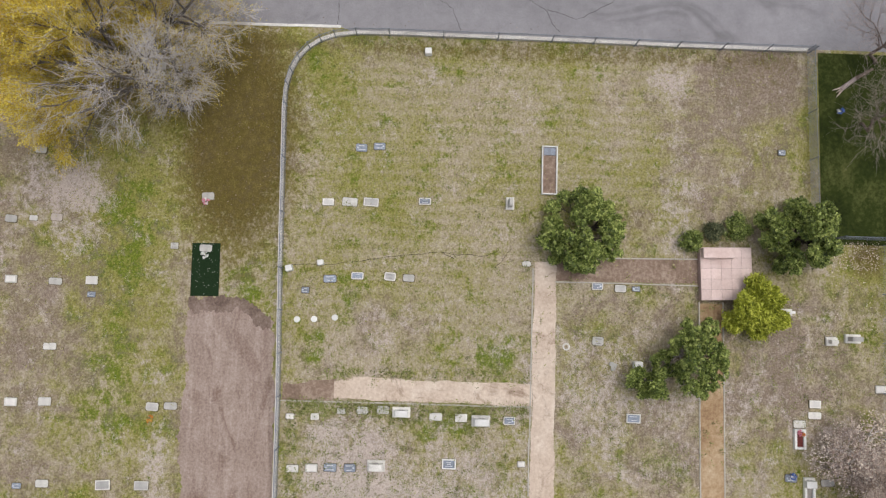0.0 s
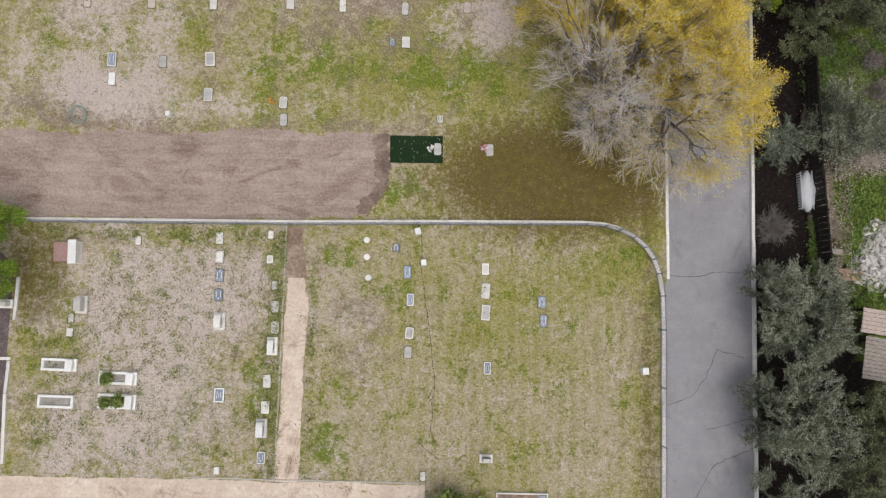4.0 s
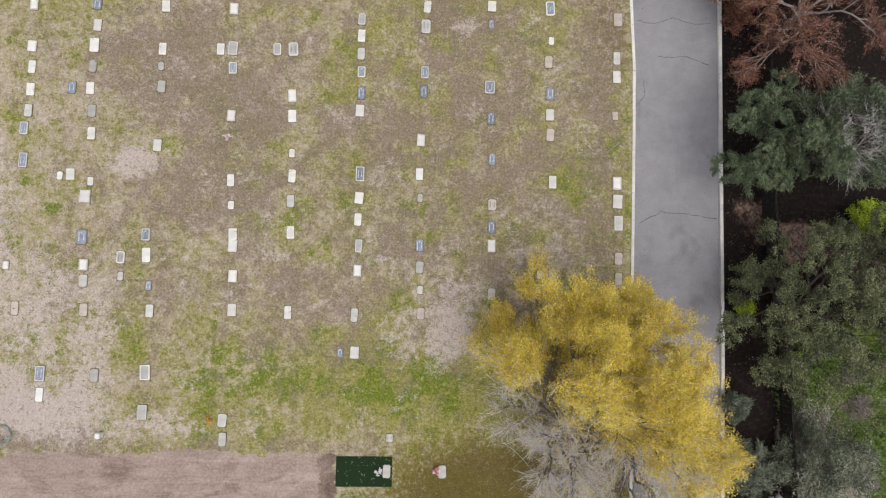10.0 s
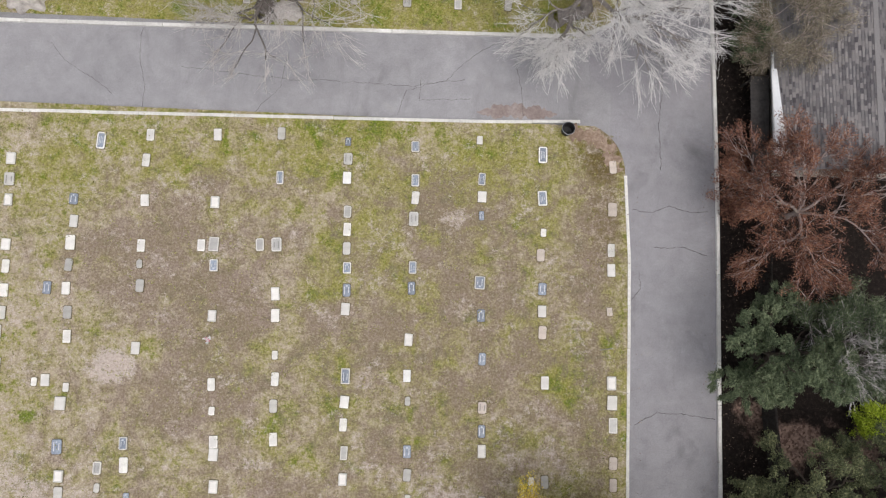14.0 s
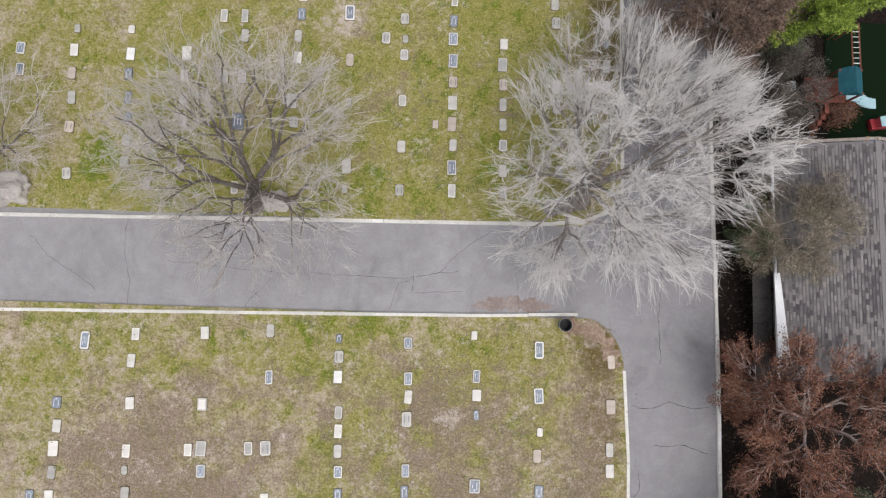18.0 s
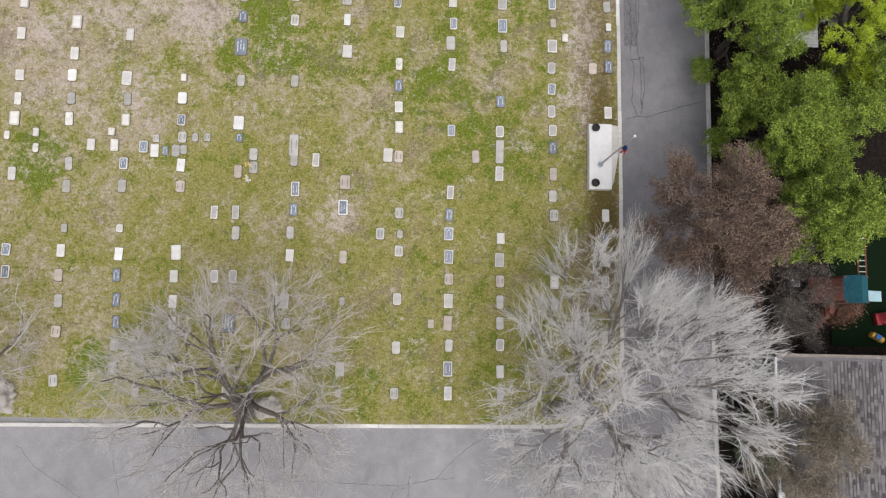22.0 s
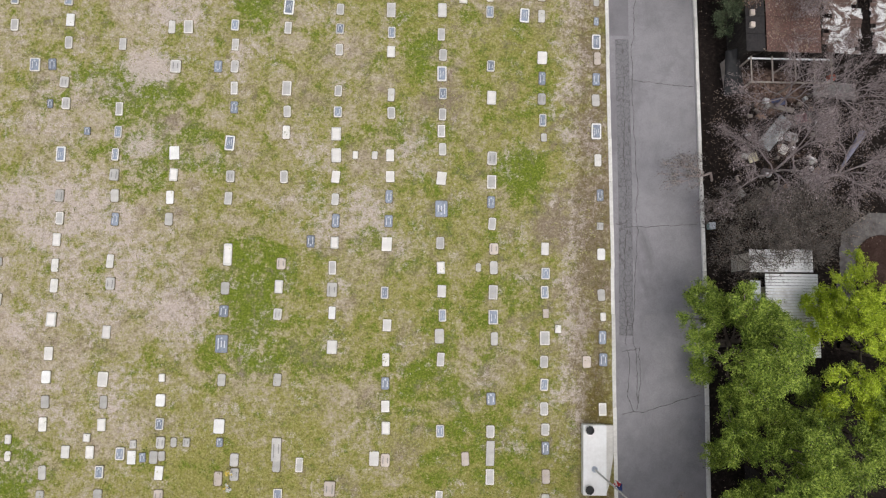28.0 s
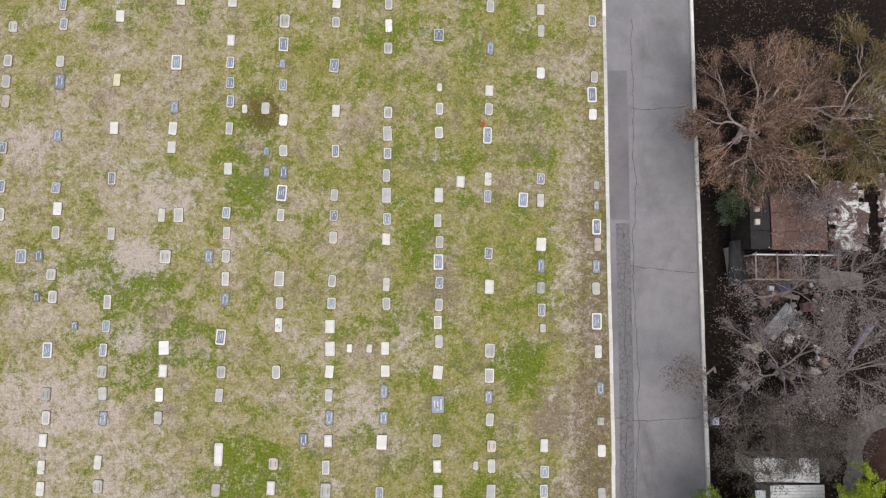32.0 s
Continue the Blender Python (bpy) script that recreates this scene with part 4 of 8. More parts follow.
def limbs(nrng, tips, foot, thin, power, first, bend=0.10):
    """Join the twig ends into limbs and a trunk. Thicker where more twigs hang on it."""
    segs, ends = [], []

    def groups(node, idx, k):
        d = tips[idx] - node
        d = d / (np.linalg.norm(d, axis=1, keepdims=True) + 1e-6) + 0.15 * d
        cen = d[nrng.choice(len(idx), k, replace=False)]
        for _ in range(5):
            lab = ((d[:, None] - cen[None]) ** 2).sum(-1).argmin(1)
            cen = np.array([d[lab == j].mean(0) if (lab == j).any() else cen[j] for j in range(k)])
        return [idx[lab == j] for j in range(k) if (lab == j).any()]

    def rec(node, way, idx, deep):
        n = len(idx)
        if n == 1 or deep > 14:
            for i in idx:
                tip = tips[i]
                l = np.linalg.norm(tip - node)
                mid = (node + tip) / 2 + way * l * 0.12 + nrng.normal(size=3) * l * bend
                segs.append((*node, *mid, thin * 1.25, thin, 0))
                segs.append((*mid, *tip, thin, thin * 0.55, 0))
                ends.append((tip, (tip - mid) / (np.linalg.norm(tip - mid) + 1e-6)))
            return
        k = first if deep == 0 else (2 if n < 5 else int(nrng.integers(2, 4)))
        for g in groups(node, idx, min(k, n)):
            c = tips[g].mean(0)
            l = np.linalg.norm(c - node)
            new_node = node + (c - node) * (nrng.uniform(0.28, 0.42) if len(g) > 8 else nrng.uniform(0.4, 0.6)) + nrng.normal(size=3) * l * bend * 0.6
            mid = (node + new_node) / 2 + way * l * 0.06 + nrng.normal(size=3) * l * bend * 0.25
            r = thin * len(g) ** power
            segs.append((*node, *mid, r * 1.12, r * 1.03, r))
            segs.append((*mid, *new_node, r * 1.03, r * 0.94, r))
            d = (new_node - mid) / (np.linalg.norm(new_node - mid) + 1e-6)
            rec(new_node, d, g, deep + 1)

    rec(np.array(foot, float), np.array([0, 0, 1.0]), np.arange(len(tips)), 0)
    return np.array(segs), ends


def tree(name, x, y, height, radius, bark, leaf=None, label="", category="tree", seed=1, tips=500, lobes=0, lobe_r=1.2, hollow=0.35, low=0.35, fork=0.22, first=6, thin=0.010, power=0.42, n_leaf=25000,
         leaf_size=0.09, spread=0.25, keep=None, long=1.7, droop=0.0, flat=0.6, lean=(0, 0), fan=0, fan_len=0.6, fan_open=0.34, stems=1, z=0.0, group="", twig_bark=None, wobble=1.0, bend=0.10, tip_leaf=False, fan_back=0.9, spray=0.0, twigs=1.0):
    nrng = np.random.default_rng(seed)
    base = empty(name, pose(x, y, z), label, category, group)
    T = crown_tips(nrng, tips, height, radius, low, lobes, lobe_r, lean, hollow, wobble)
    T[:, 2] = np.maximum(T[:, 2], 0.1 * height)
    foot = np.array([lean[0] * 0.4, lean[1] * 0.4, height * fork])
    segs, ends = limbs(nrng, T, foot, thin, power, first, bend)
    r = thin * tips ** power
    k = nrng.normal(size=3) * 0.05 * height * [1, 1, 0]
    stem = [(0, 0, -0.25, *(foot * 0.15), r * 1.7, r * 1.25), (*(foot * 0.15), *(foot * 0.55 + k), r * 1.25, r * 1.08), (*(foot * 0.55 + k), *foot, r * 1.08, r)]
    thick = segs[:, 8] > thin * 2.0
    segs = segs[:, :8]
    tubes("trunk", np.concatenate([stem, segs[thick]]), bark, base, 6)
    P, D = np.array([e[0] for e in ends]), np.array([e[1] for e in ends])
    fine = [segs[~thick]]
    if fan:
        F, G = np.repeat(P, fan, 0), np.repeat(D, fan, 0)
        start = F - G * nrng.uniform(0.0, fan_back, (len(F), 1)) * fan_len
        way = G + nrng.normal(size=F.shape) * fan_open
        way /= np.linalg.norm(way, axis=1, keepdims=True)
        stop = start + way * fan_len * nrng.uniform(0.5, 1.2, (len(F), 1))
        fine.append(np.concatenate([start, stop, np.full((len(F), 1), thin * 0.8), np.full((len(F), 1), thin * 0.35)], 1))
    shoots = np.concatenate(fine)
    if twigs < 1:
        shoots = shoots[nrng.random(len(shoots)) < twigs]
    tagged(tubes("twig_mass", shoots, twig_bark or bark, base, 3), kind="stuff")
    if leaf is not None:
        if fan and not tip_leaf:
            P, D = np.concatenate([P, fine[-1][:, 3:6]]), np.concatenate([D, way])
        per = max(1, n_leaf // len(P))
        C = np.repeat(P, per, 0) + nrng.normal(size=(len(P) * per, 3)) * spread * [1, 1, 0.7]
        A = np.repeat(D, per, 0)
        if spray:
            C -= A * spray * nrng.random((len(C), 1)) ** 1.5
        if keep is not None:
            ok = np.array([keep(*c, q) for c, q in zip(C, nrng.random(len(C)))])
            C, A = C[ok], A[ok]
        C[:, 2] = np.maximum(C[:, 2], 0.08)
        tagged(leaves("crown", C, leaf_size, nrng, leaf, base, "", long, droop, flat, A), kind="stuff")
    return base


BARK_PALE = bark_material("pale_bark", (0.66, 0.635, 0.625), (0.92, 0.895, 0.885))
BARK_GREY = bark_material("grey_bark", (0.12, 0.105, 0.10), (0.36, 0.325, 0.30))
BARK_DARK = bark_material("dark_bark", (0.035, 0.028, 0.024), (0.11, 0.09, 0.075))
BARK_BROWN = bark_material("brown_bark", (0.09, 0.062, 0.05), (0.27, 0.21, 0.18))
BARK_BLACKISH = bark_material("wet_dark_bark", (0.05, 0.042, 0.038), (0.17, 0.15, 0.135))
BARK_LIMB = bark_material("grey_limb_bark", (0.065, 0.054, 0.048), (0.25, 0.22, 0.20))
BARK_PINK = bark_material("pinkish_twig_bark", (0.26, 0.205, 0.19), (0.50, 0.42, 0.395))
TWIG_ASH = bark_material("ashen_twig_bark", (0.50, 0.465, 0.46), (0.82, 0.775, 0.77))
TWIG_GREY = bark_material("grey_twig_bark", (0.46, 0.425, 0.41), (0.77, 0.725, 0.705))
LEAF_YELLOW = leaf_material("yellow_leaf", (0.33, 0.205, 0.026), (0.66, 0.49, 0.058), (0.92, 0.79, 0.17))
LEAF_DARK = leaf_material("dark_evergreen_leaf", (0.030, 0.045, 0.024), (0.080, 0.108, 0.054), (0.21, 0.24, 0.14))
LEAF_OLIVE = leaf_material("olive_leaf", (0.03, 0.04, 0.02), (0.1, 0.115, 0.056), (0.27, 0.275, 0.135))
LEAF_GREYGREEN = leaf_material("grey_green_leaf", (0.045, 0.060, 0.040), (0.115, 0.135, 0.09), (0.26, 0.275, 0.21))
LEAF_DULL = leaf_material("dull_brown_leaf", (0.042, 0.036, 0.030), (0.10, 0.086, 0.074), (0.23, 0.20, 0.178))
LEAF_DUSTY = leaf_material("dusty_pinkish_leaf", (0.085, 0.064, 0.062), (0.225, 0.18, 0.175), (0.44, 0.37, 0.37))
LEAF_RUSTY = leaf_material("rusty_leaf", (0.028, 0.017, 0.014), (0.13, 0.074, 0.058), (0.47, 0.28, 0.165))
BARK_MAUVE = bark_material("mauve_grey_bark", (0.17, 0.14, 0.14), (0.46, 0.40, 0.40))
LEAF_MIXED = leaf_material("turning_green_leaf", (0.022, 0.028, 0.012), (0.11, 0.10, 0.04), (0.42, 0.26, 0.07))
BARK_ROSE = bark_material("pale_rose_bark", (0.42, 0.335, 0.315), (0.72, 0.62, 0.60))
LEAF_NEEDLE = leaf_material("grey_needle_leaf", (0.026, 0.036, 0.018), (0.12, 0.142, 0.078), (0.44, 0.45, 0.35))
LEAF_RED = leaf_material("red_leaf", (0.042, 0.024, 0.018), (0.165, 0.066, 0.046), (0.4, 0.205, 0.125))
LEAF_TAWNY = leaf_material("tawny_leaf", (0.1, 0.08, 0.05), (0.22, 0.185, 0.13), (0.38, 0.34, 0.26))
LEAF_BROWN = leaf_material("brown_leaf", (0.042, 0.027, 0.022), (0.155, 0.1, 0.077), (0.41, 0.295, 0.215))
LEAF_LIME = leaf_material("spring_green_leaf", (0.028, 0.052, 0.006), (0.148, 0.23, 0.022), (0.46, 0.56, 0.1))
LEAF_BRIGHT = leaf_material("bright_lime_leaf", (0.13, 0.19, 0.006), (0.33, 0.44, 0.016), (0.58, 0.68, 0.08))
LEAF_GOLDEN = leaf_material("golden_green_leaf", (0.13, 0.15, 0.012), (0.34, 0.37, 0.032), (0.58, 0.6, 0.1))
LEAF_CITRUS = leaf_material("glossy_green_leaf", (0.042, 0.066, 0.014), (0.165, 0.215, 0.045), (0.44, 0.49, 0.15), 0.4)
LEAF_PINK = leaf_material("dry_pinkish_leaf", (0.44, 0.33, 0.275), (0.66, 0.54, 0.465), (0.85, 0.76, 0.67))
LEAF_WEST = leaf_material("fresh_green_leaf", (0.06, 0.10, 0.010), (0.17, 0.27, 0.022), (0.34, 0.45, 0.06))

# autumn pair by the lane: yellow tops, bare sides
def north_leaf(x, y, z, k):
    crown = 0.5 + 0.42 * (y - 3.3 + 0.5 * x) + 0.6 * noise.noise(Vector((x * 0.7, y * 0.7, z * 0.7)))
    return k < max(0.010, min(1.0, crown))


def east_leaf(x, y, z, k):
    crown = 0.27 + 0.22 * x + 0.09 * y + 0.9 * noise.noise(Vector((x * 0.6, y * 0.6, z * 0.6 + 9)))
    return k < max(0.05, min(1.0, crown))


AUTUMN = dict(bark=BARK_LIMB, leaf=LEAF_YELLOW, thin=0.0085, leaf_size=0.041, long=2.1, spread=0.11, spray=0.5, fan=6, fan_len=0.75, fan_open=0.30, fan_back=1.3, low=0.16, twig_bark=TWIG_ASH, wobble=0.2, bend=0.05)
tree("yellow_tree", 5.75, 5.9, 10.6, 5.9, label="autumn tree with yellow top and bare grey side branches", seed=11, tips=1700, lobes=105, lobe_r=0.85, n_leaf=500000, keep=north_leaf, first=9, lean=(1.5, 3.5), fork=0.12, power=0.49, **AUTUMN)
tree("yellow_tree", 10.15, 7.2, 9.6, 5.1, label="thinning yellow autumn tree beside the kerb", seed=12, tips=1150, lobes=56, lobe_r=0.9, n_leaf=260000, keep=east_leaf, first=8, lean=(-0.7, -1.0), fork=0.10, power=0.48, **AUTUMN)

# bare trees on the cross road
tree("bare_tree", -9.1, 38.6, 12.4, 6.2, BARK_LIMB, None, "leafless dark-limbed tree leaning over the cross road", seed=21, tips=640, thin=0.0098, power=0.58, fan=11, fan_len=0.85, fan_open=0.28, fan_back=1.8, first=7, lean=(0.4, 1.3), hollow=0.45, low=0.20, fork=0.07, twig_bark=TWIG_GREY, bend=0.045, wobble=0.5)
tree("bare_tree", -22.8, 39.6, 9.2, 4.7, BARK_LIMB, None, "leafless dark-limbed tree at the lawn's edge", seed=22, tips=340, thin=0.0105, power=0.62, fan=8, fan_len=0.8, fan_open=0.28, fan_back=1.8, first=8, lean=(0, 1.8), low=0.2, hollow=0.45, fork=0.07, twig_bark=TWIG_GREY, bend=0.045)
tree("bare_tree", 6.3, 38.9, 12.0, 7.4, BARK_GREY, None, "large leafless tree with dense pale twigs at the corner", seed=23, tips=2100, lobes=125, lobe_r=0.85, thin=0.0105, power=0.45, fan=9, fan_len=0.85, fan_open=0.24, fan_back=1.7, first=10, low=0.2, fork=0.14, twig_bark=BARK_PALE, lean=(2.95, 2.15), bend=0.03, wobble=0.3)

# evergreens and others behind the east kerb
tree("red_tree", 18.6, 28.7, 7.2, 5.3, BARK_PINK, LEAF_RED, "tree with thin rust-red foliage over the fence", seed=31, tips=900, n_leaf=80000, leaf_size=0.046, long=2.0, spread=0.10, spray=0.4, fan=3, fan_len=0.6, fan_open=0.3, thin=0.009, lobes=46, lobe_r=0.75, twig_bark=BARK_ROSE, twigs=0.7, bend=0.06, wobble=0.4)
tree("evergreen_tree", 17.0, 21.4, 6.6, 3.7, BARK_DARK, LEAF_DARK, "dense dark green evergreen over the lane", seed=32, tips=800, lobes=26, lobe_r=0.8, n_leaf=70000, leaf_size=0.042, spread=0.07, spray=0.35, long=4.0, wobble=0.4, twigs=0.3)
tree("evergreen_tree", 20.3, 22.4, 6.2, 3.0, BARK_GREY, LEAF_DARK, "dark evergreen with a mass of dead grey twigs", seed=33, tips=600, lobes=26, lobe_r=0.65, n_leaf=34000, leaf_size=0.042, long=3.6, spread=0.09, spray=0.3, fan=3, fan_len=0.5, twig_bark=TWIG_GREY, wobble=0.5, twigs=0.6)
tree("evergreen_tree", 18.3, 13.4, 6.6, 4.5, BARK_DARK, LEAF_OLIVE, "broad olive-green evergreen behind the fence", seed=34, tips=1300, lobes=80, lobe_r=0.55, n_leaf=95000, leaf_size=0.055, spread=0.09, spray=0.25, twigs=0.25, wobble=0.5)
tree("evergreen_tree", 23.2, 15.0, 6.2, 4.0, BARK_DARK, LEAF_OLIVE, "broad olive-green evergreen behind the fence", seed=35, tips=800, lobes=50, lobe_r=0.6, n_leaf=55000, leaf_size=0.058, spread=0.09, spray=0.25, twigs=0.25)
for x, y, h, r, n, q, words in ((16.7, -4.5, 4.2, 3.1, 60000, 36, "spiky grey-green evergreen shrub beside the lane"), (16.3, -9.4, 4.4, 3.3, 60000, 37, "spiky grey-green evergreen shrub beside the lane"), (17.6, -15.2, 5.0, 3.8, 50000, 38, "dark evergreen shrub beside the lane")):
    tree("evergreen_shrub", x, y, h, r, BARK_DARK, LEAF_NEEDLE, words, "shrub", seed=q, tips=620, lobes=30, lobe_r=0.66, n_leaf=n, leaf_size=0.030, long=5.5, spread=0.06, spray=0.4, fan=3, fan_len=0.5, fan_open=0.3, twig_bark=TWIG_GREY, twigs=0.6)
tree("evergreen_shrub", 20.8, -10.5, 5.0, 3.4, BARK_DARK, LEAF_OLIVE, "olive-green shrub behind the lane", "shrub", seed=39, tips=600, lobes=30, lobe_r=0.7, n_leaf=45000, leaf_size=0.055, spread=0.10, spray=0.3, twigs=0.3)
def rosette_palm(x, y, height, length, n, seed):
    """A short trunk with arching fronds, each a rib with leaflets on both sides."""
    rng, nrng = random.Random(seed), np.random.default_rng(seed)
    base = empty("fan_palm", pose(x, y, 0), "blue-green rosette palm with arching fronds by the fence", "palm")
    part("trunk", lathe([(0.16, -0.1), (0.13, height * 0.5), (0.15, height), (0.02, height + 0.1)], 9), BARK_BROWN, base)
    for k in range(n):
        a, rise, l = k * 2.399, rng.uniform(0.15, 1.1), length * rng.uniform(0.8, 1.1)
        t = np.linspace(0, 1, 26)
        rib = np.stack([np.cos(a) * l * t * math.cos(rise * 0.7), np.sin(a) * l * t * math.cos(rise * 0.7), height + l * (math.sin(rise) * t - 0.55 * t ** 2)], 1)
        frond = tubes("frond", np.concatenate([rib[:-1], rib[1:], np.full((25, 1), 0.012), np.full((25, 1), 0.009)], 1), LEAF_GREYGREEN, base, 3)
        C = np.repeat(rib[4:], 4, 0)
        side = np.tile([1, -1, 1, -1], len(rib) - 4)[:, None] * np.array([[-math.sin(a), math.cos(a), 0.1]])
        aim = side + 0.6 * np.array([[math.cos(a), math.sin(a), 0]])
        leaves("frond_blade", C + aim * 0.12, 0.035, nrng, LEAF_GREYGREEN, frond, "", 9.0, 0.15, 0.6, aim * 2.5)
    return base


rosette_palm(16.2, 5.2, 1.0, 1.55, 26, 40)
tree("evergreen_shrub", 19.6, 5.9, 3.4, 2.3, BARK_GREY, LEAF_NEEDLE, "thin feathery grey-green shrub in the back garden", "shrub", seed=41, tips=420, lobes=20, lobe_r=0.6, n_leaf=30000, leaf_size=0.032, long=4.5, spread=0.10, spray=0.4, fan=3, twig_bark=TWIG_GREY, twigs=0.5)
tree("brown_tree", 15.0, 48.3, 9.4, 3.5, BARK_ROSE, LEAF_BROWN, "half-bare brown tree overhanging the lane", seed=42, lean=(-2.1, 0.0), low=0.5, tips=750, lobes=58, lobe_r=0.6, n_leaf=84000, leaf_size=0.048, spread=0.11, spray=0.4, fan=3, fan_len=0.6, fan_open=0.3, thin=0.010, twig_bark=BARK_PINK, wobble=0.4, bend=0.05)
FEATHERY = dict(bark=BARK_DARK, leaf_size=0.037, spread=0.09, spray=0.55, long=3.4, droop=0.25, twigs=0.35, wobble=0.3, twig_bark=BARK_PINK)
tree("green_tree", 15.3, 58.2, 7.6, 3.3, leaf=LEAF_LIME, label="feathery bright green tree over the lane", seed=143, tips=850, lobes=28, lobe_r=0.85, n_leaf=95000, lean=(-0.5, 0.2), **FEATHERY)
tree("green_tree", 16.9, 53.2, 8.0, 3.6, leaf=LEAF_LIME, label="feathery bright green tree behind the fence", seed=144, tips=1000, lobes=34, lobe_r=0.9, n_leaf=110000, lean=(-0.6, -0.6), **FEATHERY)
tree("green_tree", 17.6, 48.6, 9.6, 2.5, leaf=LEAF_LIME, label="feathery bright green tree by the playground", seed=45, low=0.5, tips=700, lobes=26, lobe_r=0.85, n_leaf=70000, **FEATHERY)
tree("green_tree", 19.8, 54.3, 7.4, 3.6, leaf=LEAF_LIME, label="feathery dark green tree among the garden trees", seed=145, tips=800, lobes=30, lobe_r=0.85, n_leaf=75000, **FEATHERY)
tree("green_tree", 21.7, 58.3, 8.8, 4.8, leaf=LEAF_BRIGHT, label="feathery yellow-green tree in the back garden", seed=44, tips=1000, lobes=38, lobe_r=0.9, n_leaf=105000, **FEATHERY)
tree("evergreen_shrub", 18.1, 47.2, 3.0, 1.3, BARK_DARK, LEAF_GREYGREEN, "dull grey-green shrub beside the play turf", "shrub", seed=146, tips=240, lobes=14, lobe_r=0.45, n_leaf=15000, leaf_size=0.04, spread=0.1, spray=0.3, twigs=0.4)
tree("red_shrub", 21.3, 44.7, 1.5, 0.9, BARK_PINK, LEAF_RED, "small reddish shrub beside the play steps", "shrub", seed=147, tips=140, n_leaf=5000, leaf_size=0.045, spread=0.12, fan=2, fan_len=0.3, thin=0.006)
tree("dark_shrub", 17.7, 45.2, 3.6, 2.8, BARK_DARK, LEAF_DULL, "dull brown half-bare shrub behind the fence", "shrub", seed=46, tips=400, lobes=26, lobe_r=0.55, n_leaf=34000, leaf_size=0.045, spread=0.12, spray=0.3, fan=3, fan_len=0.5, twig_bark=BARK_PINK, twigs=0.6)
YARD_TREE = dict(bark=BARK_MAUVE, leaf=LEAF_DUSTY, lobes=34, lobe_r=0.55, wobble=0.8, leaf_size=0.05, long=1.6, spread=0.11, spray=0.3, fan=2, fan_len=0.7, fan_open=0.32, fan_back=1.4, thin=0.0065, power=0.43, low=0.25, twig_bark=BARK_MAUVE, bend=0.05)
tree("bare_tree", 17.8, 67.2, 5.8, 4.2, label="half-bare brown tree over the cluttered yard", seed=47, tips=560, n_leaf=12000, hollow=0.25, **YARD_TREE)
tree("bare_tree", 21.3, 67.2, 5.6, 3.8, label="half-bare brown tree over the yard", seed=48, tips=340, n_leaf=7000, hollow=0.25, **YARD_TREE)
tree("bare_tree", 18.6, 71.2, 5.0, 3.4, label="thin leafless tree over the yard", seed=57, tips=320, n_leaf=6000, hollow=0.3, **YARD_TREE)
tree("bare_tree", 18.9, 75.2, 5.0, 1.9, label="thin dry tree overhanging the brown shed", seed=159, tips=220, n_leaf=6000, hollow=0.3, **YARD_TREE)
tree("bare_tree", 18.8, 64.3, 4.6, 2.3, BARK_DARK, LEAF_DULL, "dark thin tree behind the white shed", seed=158, tips=260, n_leaf=20000, leaf_size=0.042, spread=0.14, spray=0.3, fan=3, fan_len=0.5, thin=0.008, twig_bark=BARK_BROWN, twigs=0.7)
tree("evergreen_shrub", 15.9, 76.0, 3.4, 1.5, BARK_DARK, LEAF_DARK, "dark green shrub beside the kerb", "shrub", seed=160, tips=260, lobes=18, lobe_r=0.5, n_leaf=14000, leaf_size=0.045, spread=0.1, spray=0.3, twigs=0.4)
tree("bare_tree", 16.3, 63.8, 4.8, 2.6, BARK_DARK, LEAF_DULL, "dark thin tree beside the white shed", seed=58, tips=260, n_leaf=20000, leaf_size=0.042, spread=0.14, spray=0.3, fan=3, fan_len=0.5, thin=0.008, twig_bark=BARK_BROWN, twigs=0.7)
tree("brown_tree", 16.4, 79.3, 7.0, 4.9, BARK_ROSE, LEAF_RUSTY, "rusty brown tree overhanging the lane", seed=49, tips=760, lobes=44, lobe_r=0.62, n_leaf=62000, leaf_size=0.044, spread=0.12, spray=0.4, fan=3, fan_len=0.6, fan_open=0.3, thin=0.009, power=0.42, twig_bark=BARK_ROSE, wobble=0.5, bend=0.05, twigs=0.7)
tree("brown_tree", 21.0, 80.2, 7.0, 4.6, BARK_ROSE, LEAF_MIXED, "tree with turning green and orange leaves behind the sheds", seed=50, tips=700, lobes=40, lobe_r=0.62, n_leaf=62000, leaf_size=0.044, spread=0.12, spray=0.4, fan=3, fan_len=0.6, fan_open=0.3, thin=0.009, power=0.42, twig_bark=BARK_ROSE, wobble=0.5, bend=0.05, twigs=0.7)
tree("bare_tree", 21.4, 71.4, 5.0, 3.2, label="thin leafless tree beside the shelters", seed=59, tips=320, n_leaf=6000, hollow=0.3, **YARD_TREE)
tree("bare_tree", 17.9, 37.9, 6.2, 2.9, BARK_ROSE, LEAF_TAWNY, "thin brown-green tree over the shingle roof", seed=51, tips=480, lobes=46, lobe_r=0.55, n_leaf=62000, leaf_size=0.036, long=2.2, spread=0.14, spray=0.4, fan=4, fan_len=0.6, thin=0.009, twig_bark=BARK_ROSE, wobble=0.3, bend=0.05)
tree("evergreen_shrub", 16.6, 37.9, 3.8, 1.8, BARK_DARK, LEAF_DARK, "dark evergreen shrub beside the house", "shrub", seed=97, tips=320, lobes=20, lobe_r=0.45, n_leaf=24000, leaf_size=0.05, spread=0.08, spray=0.25, twigs=0.4)
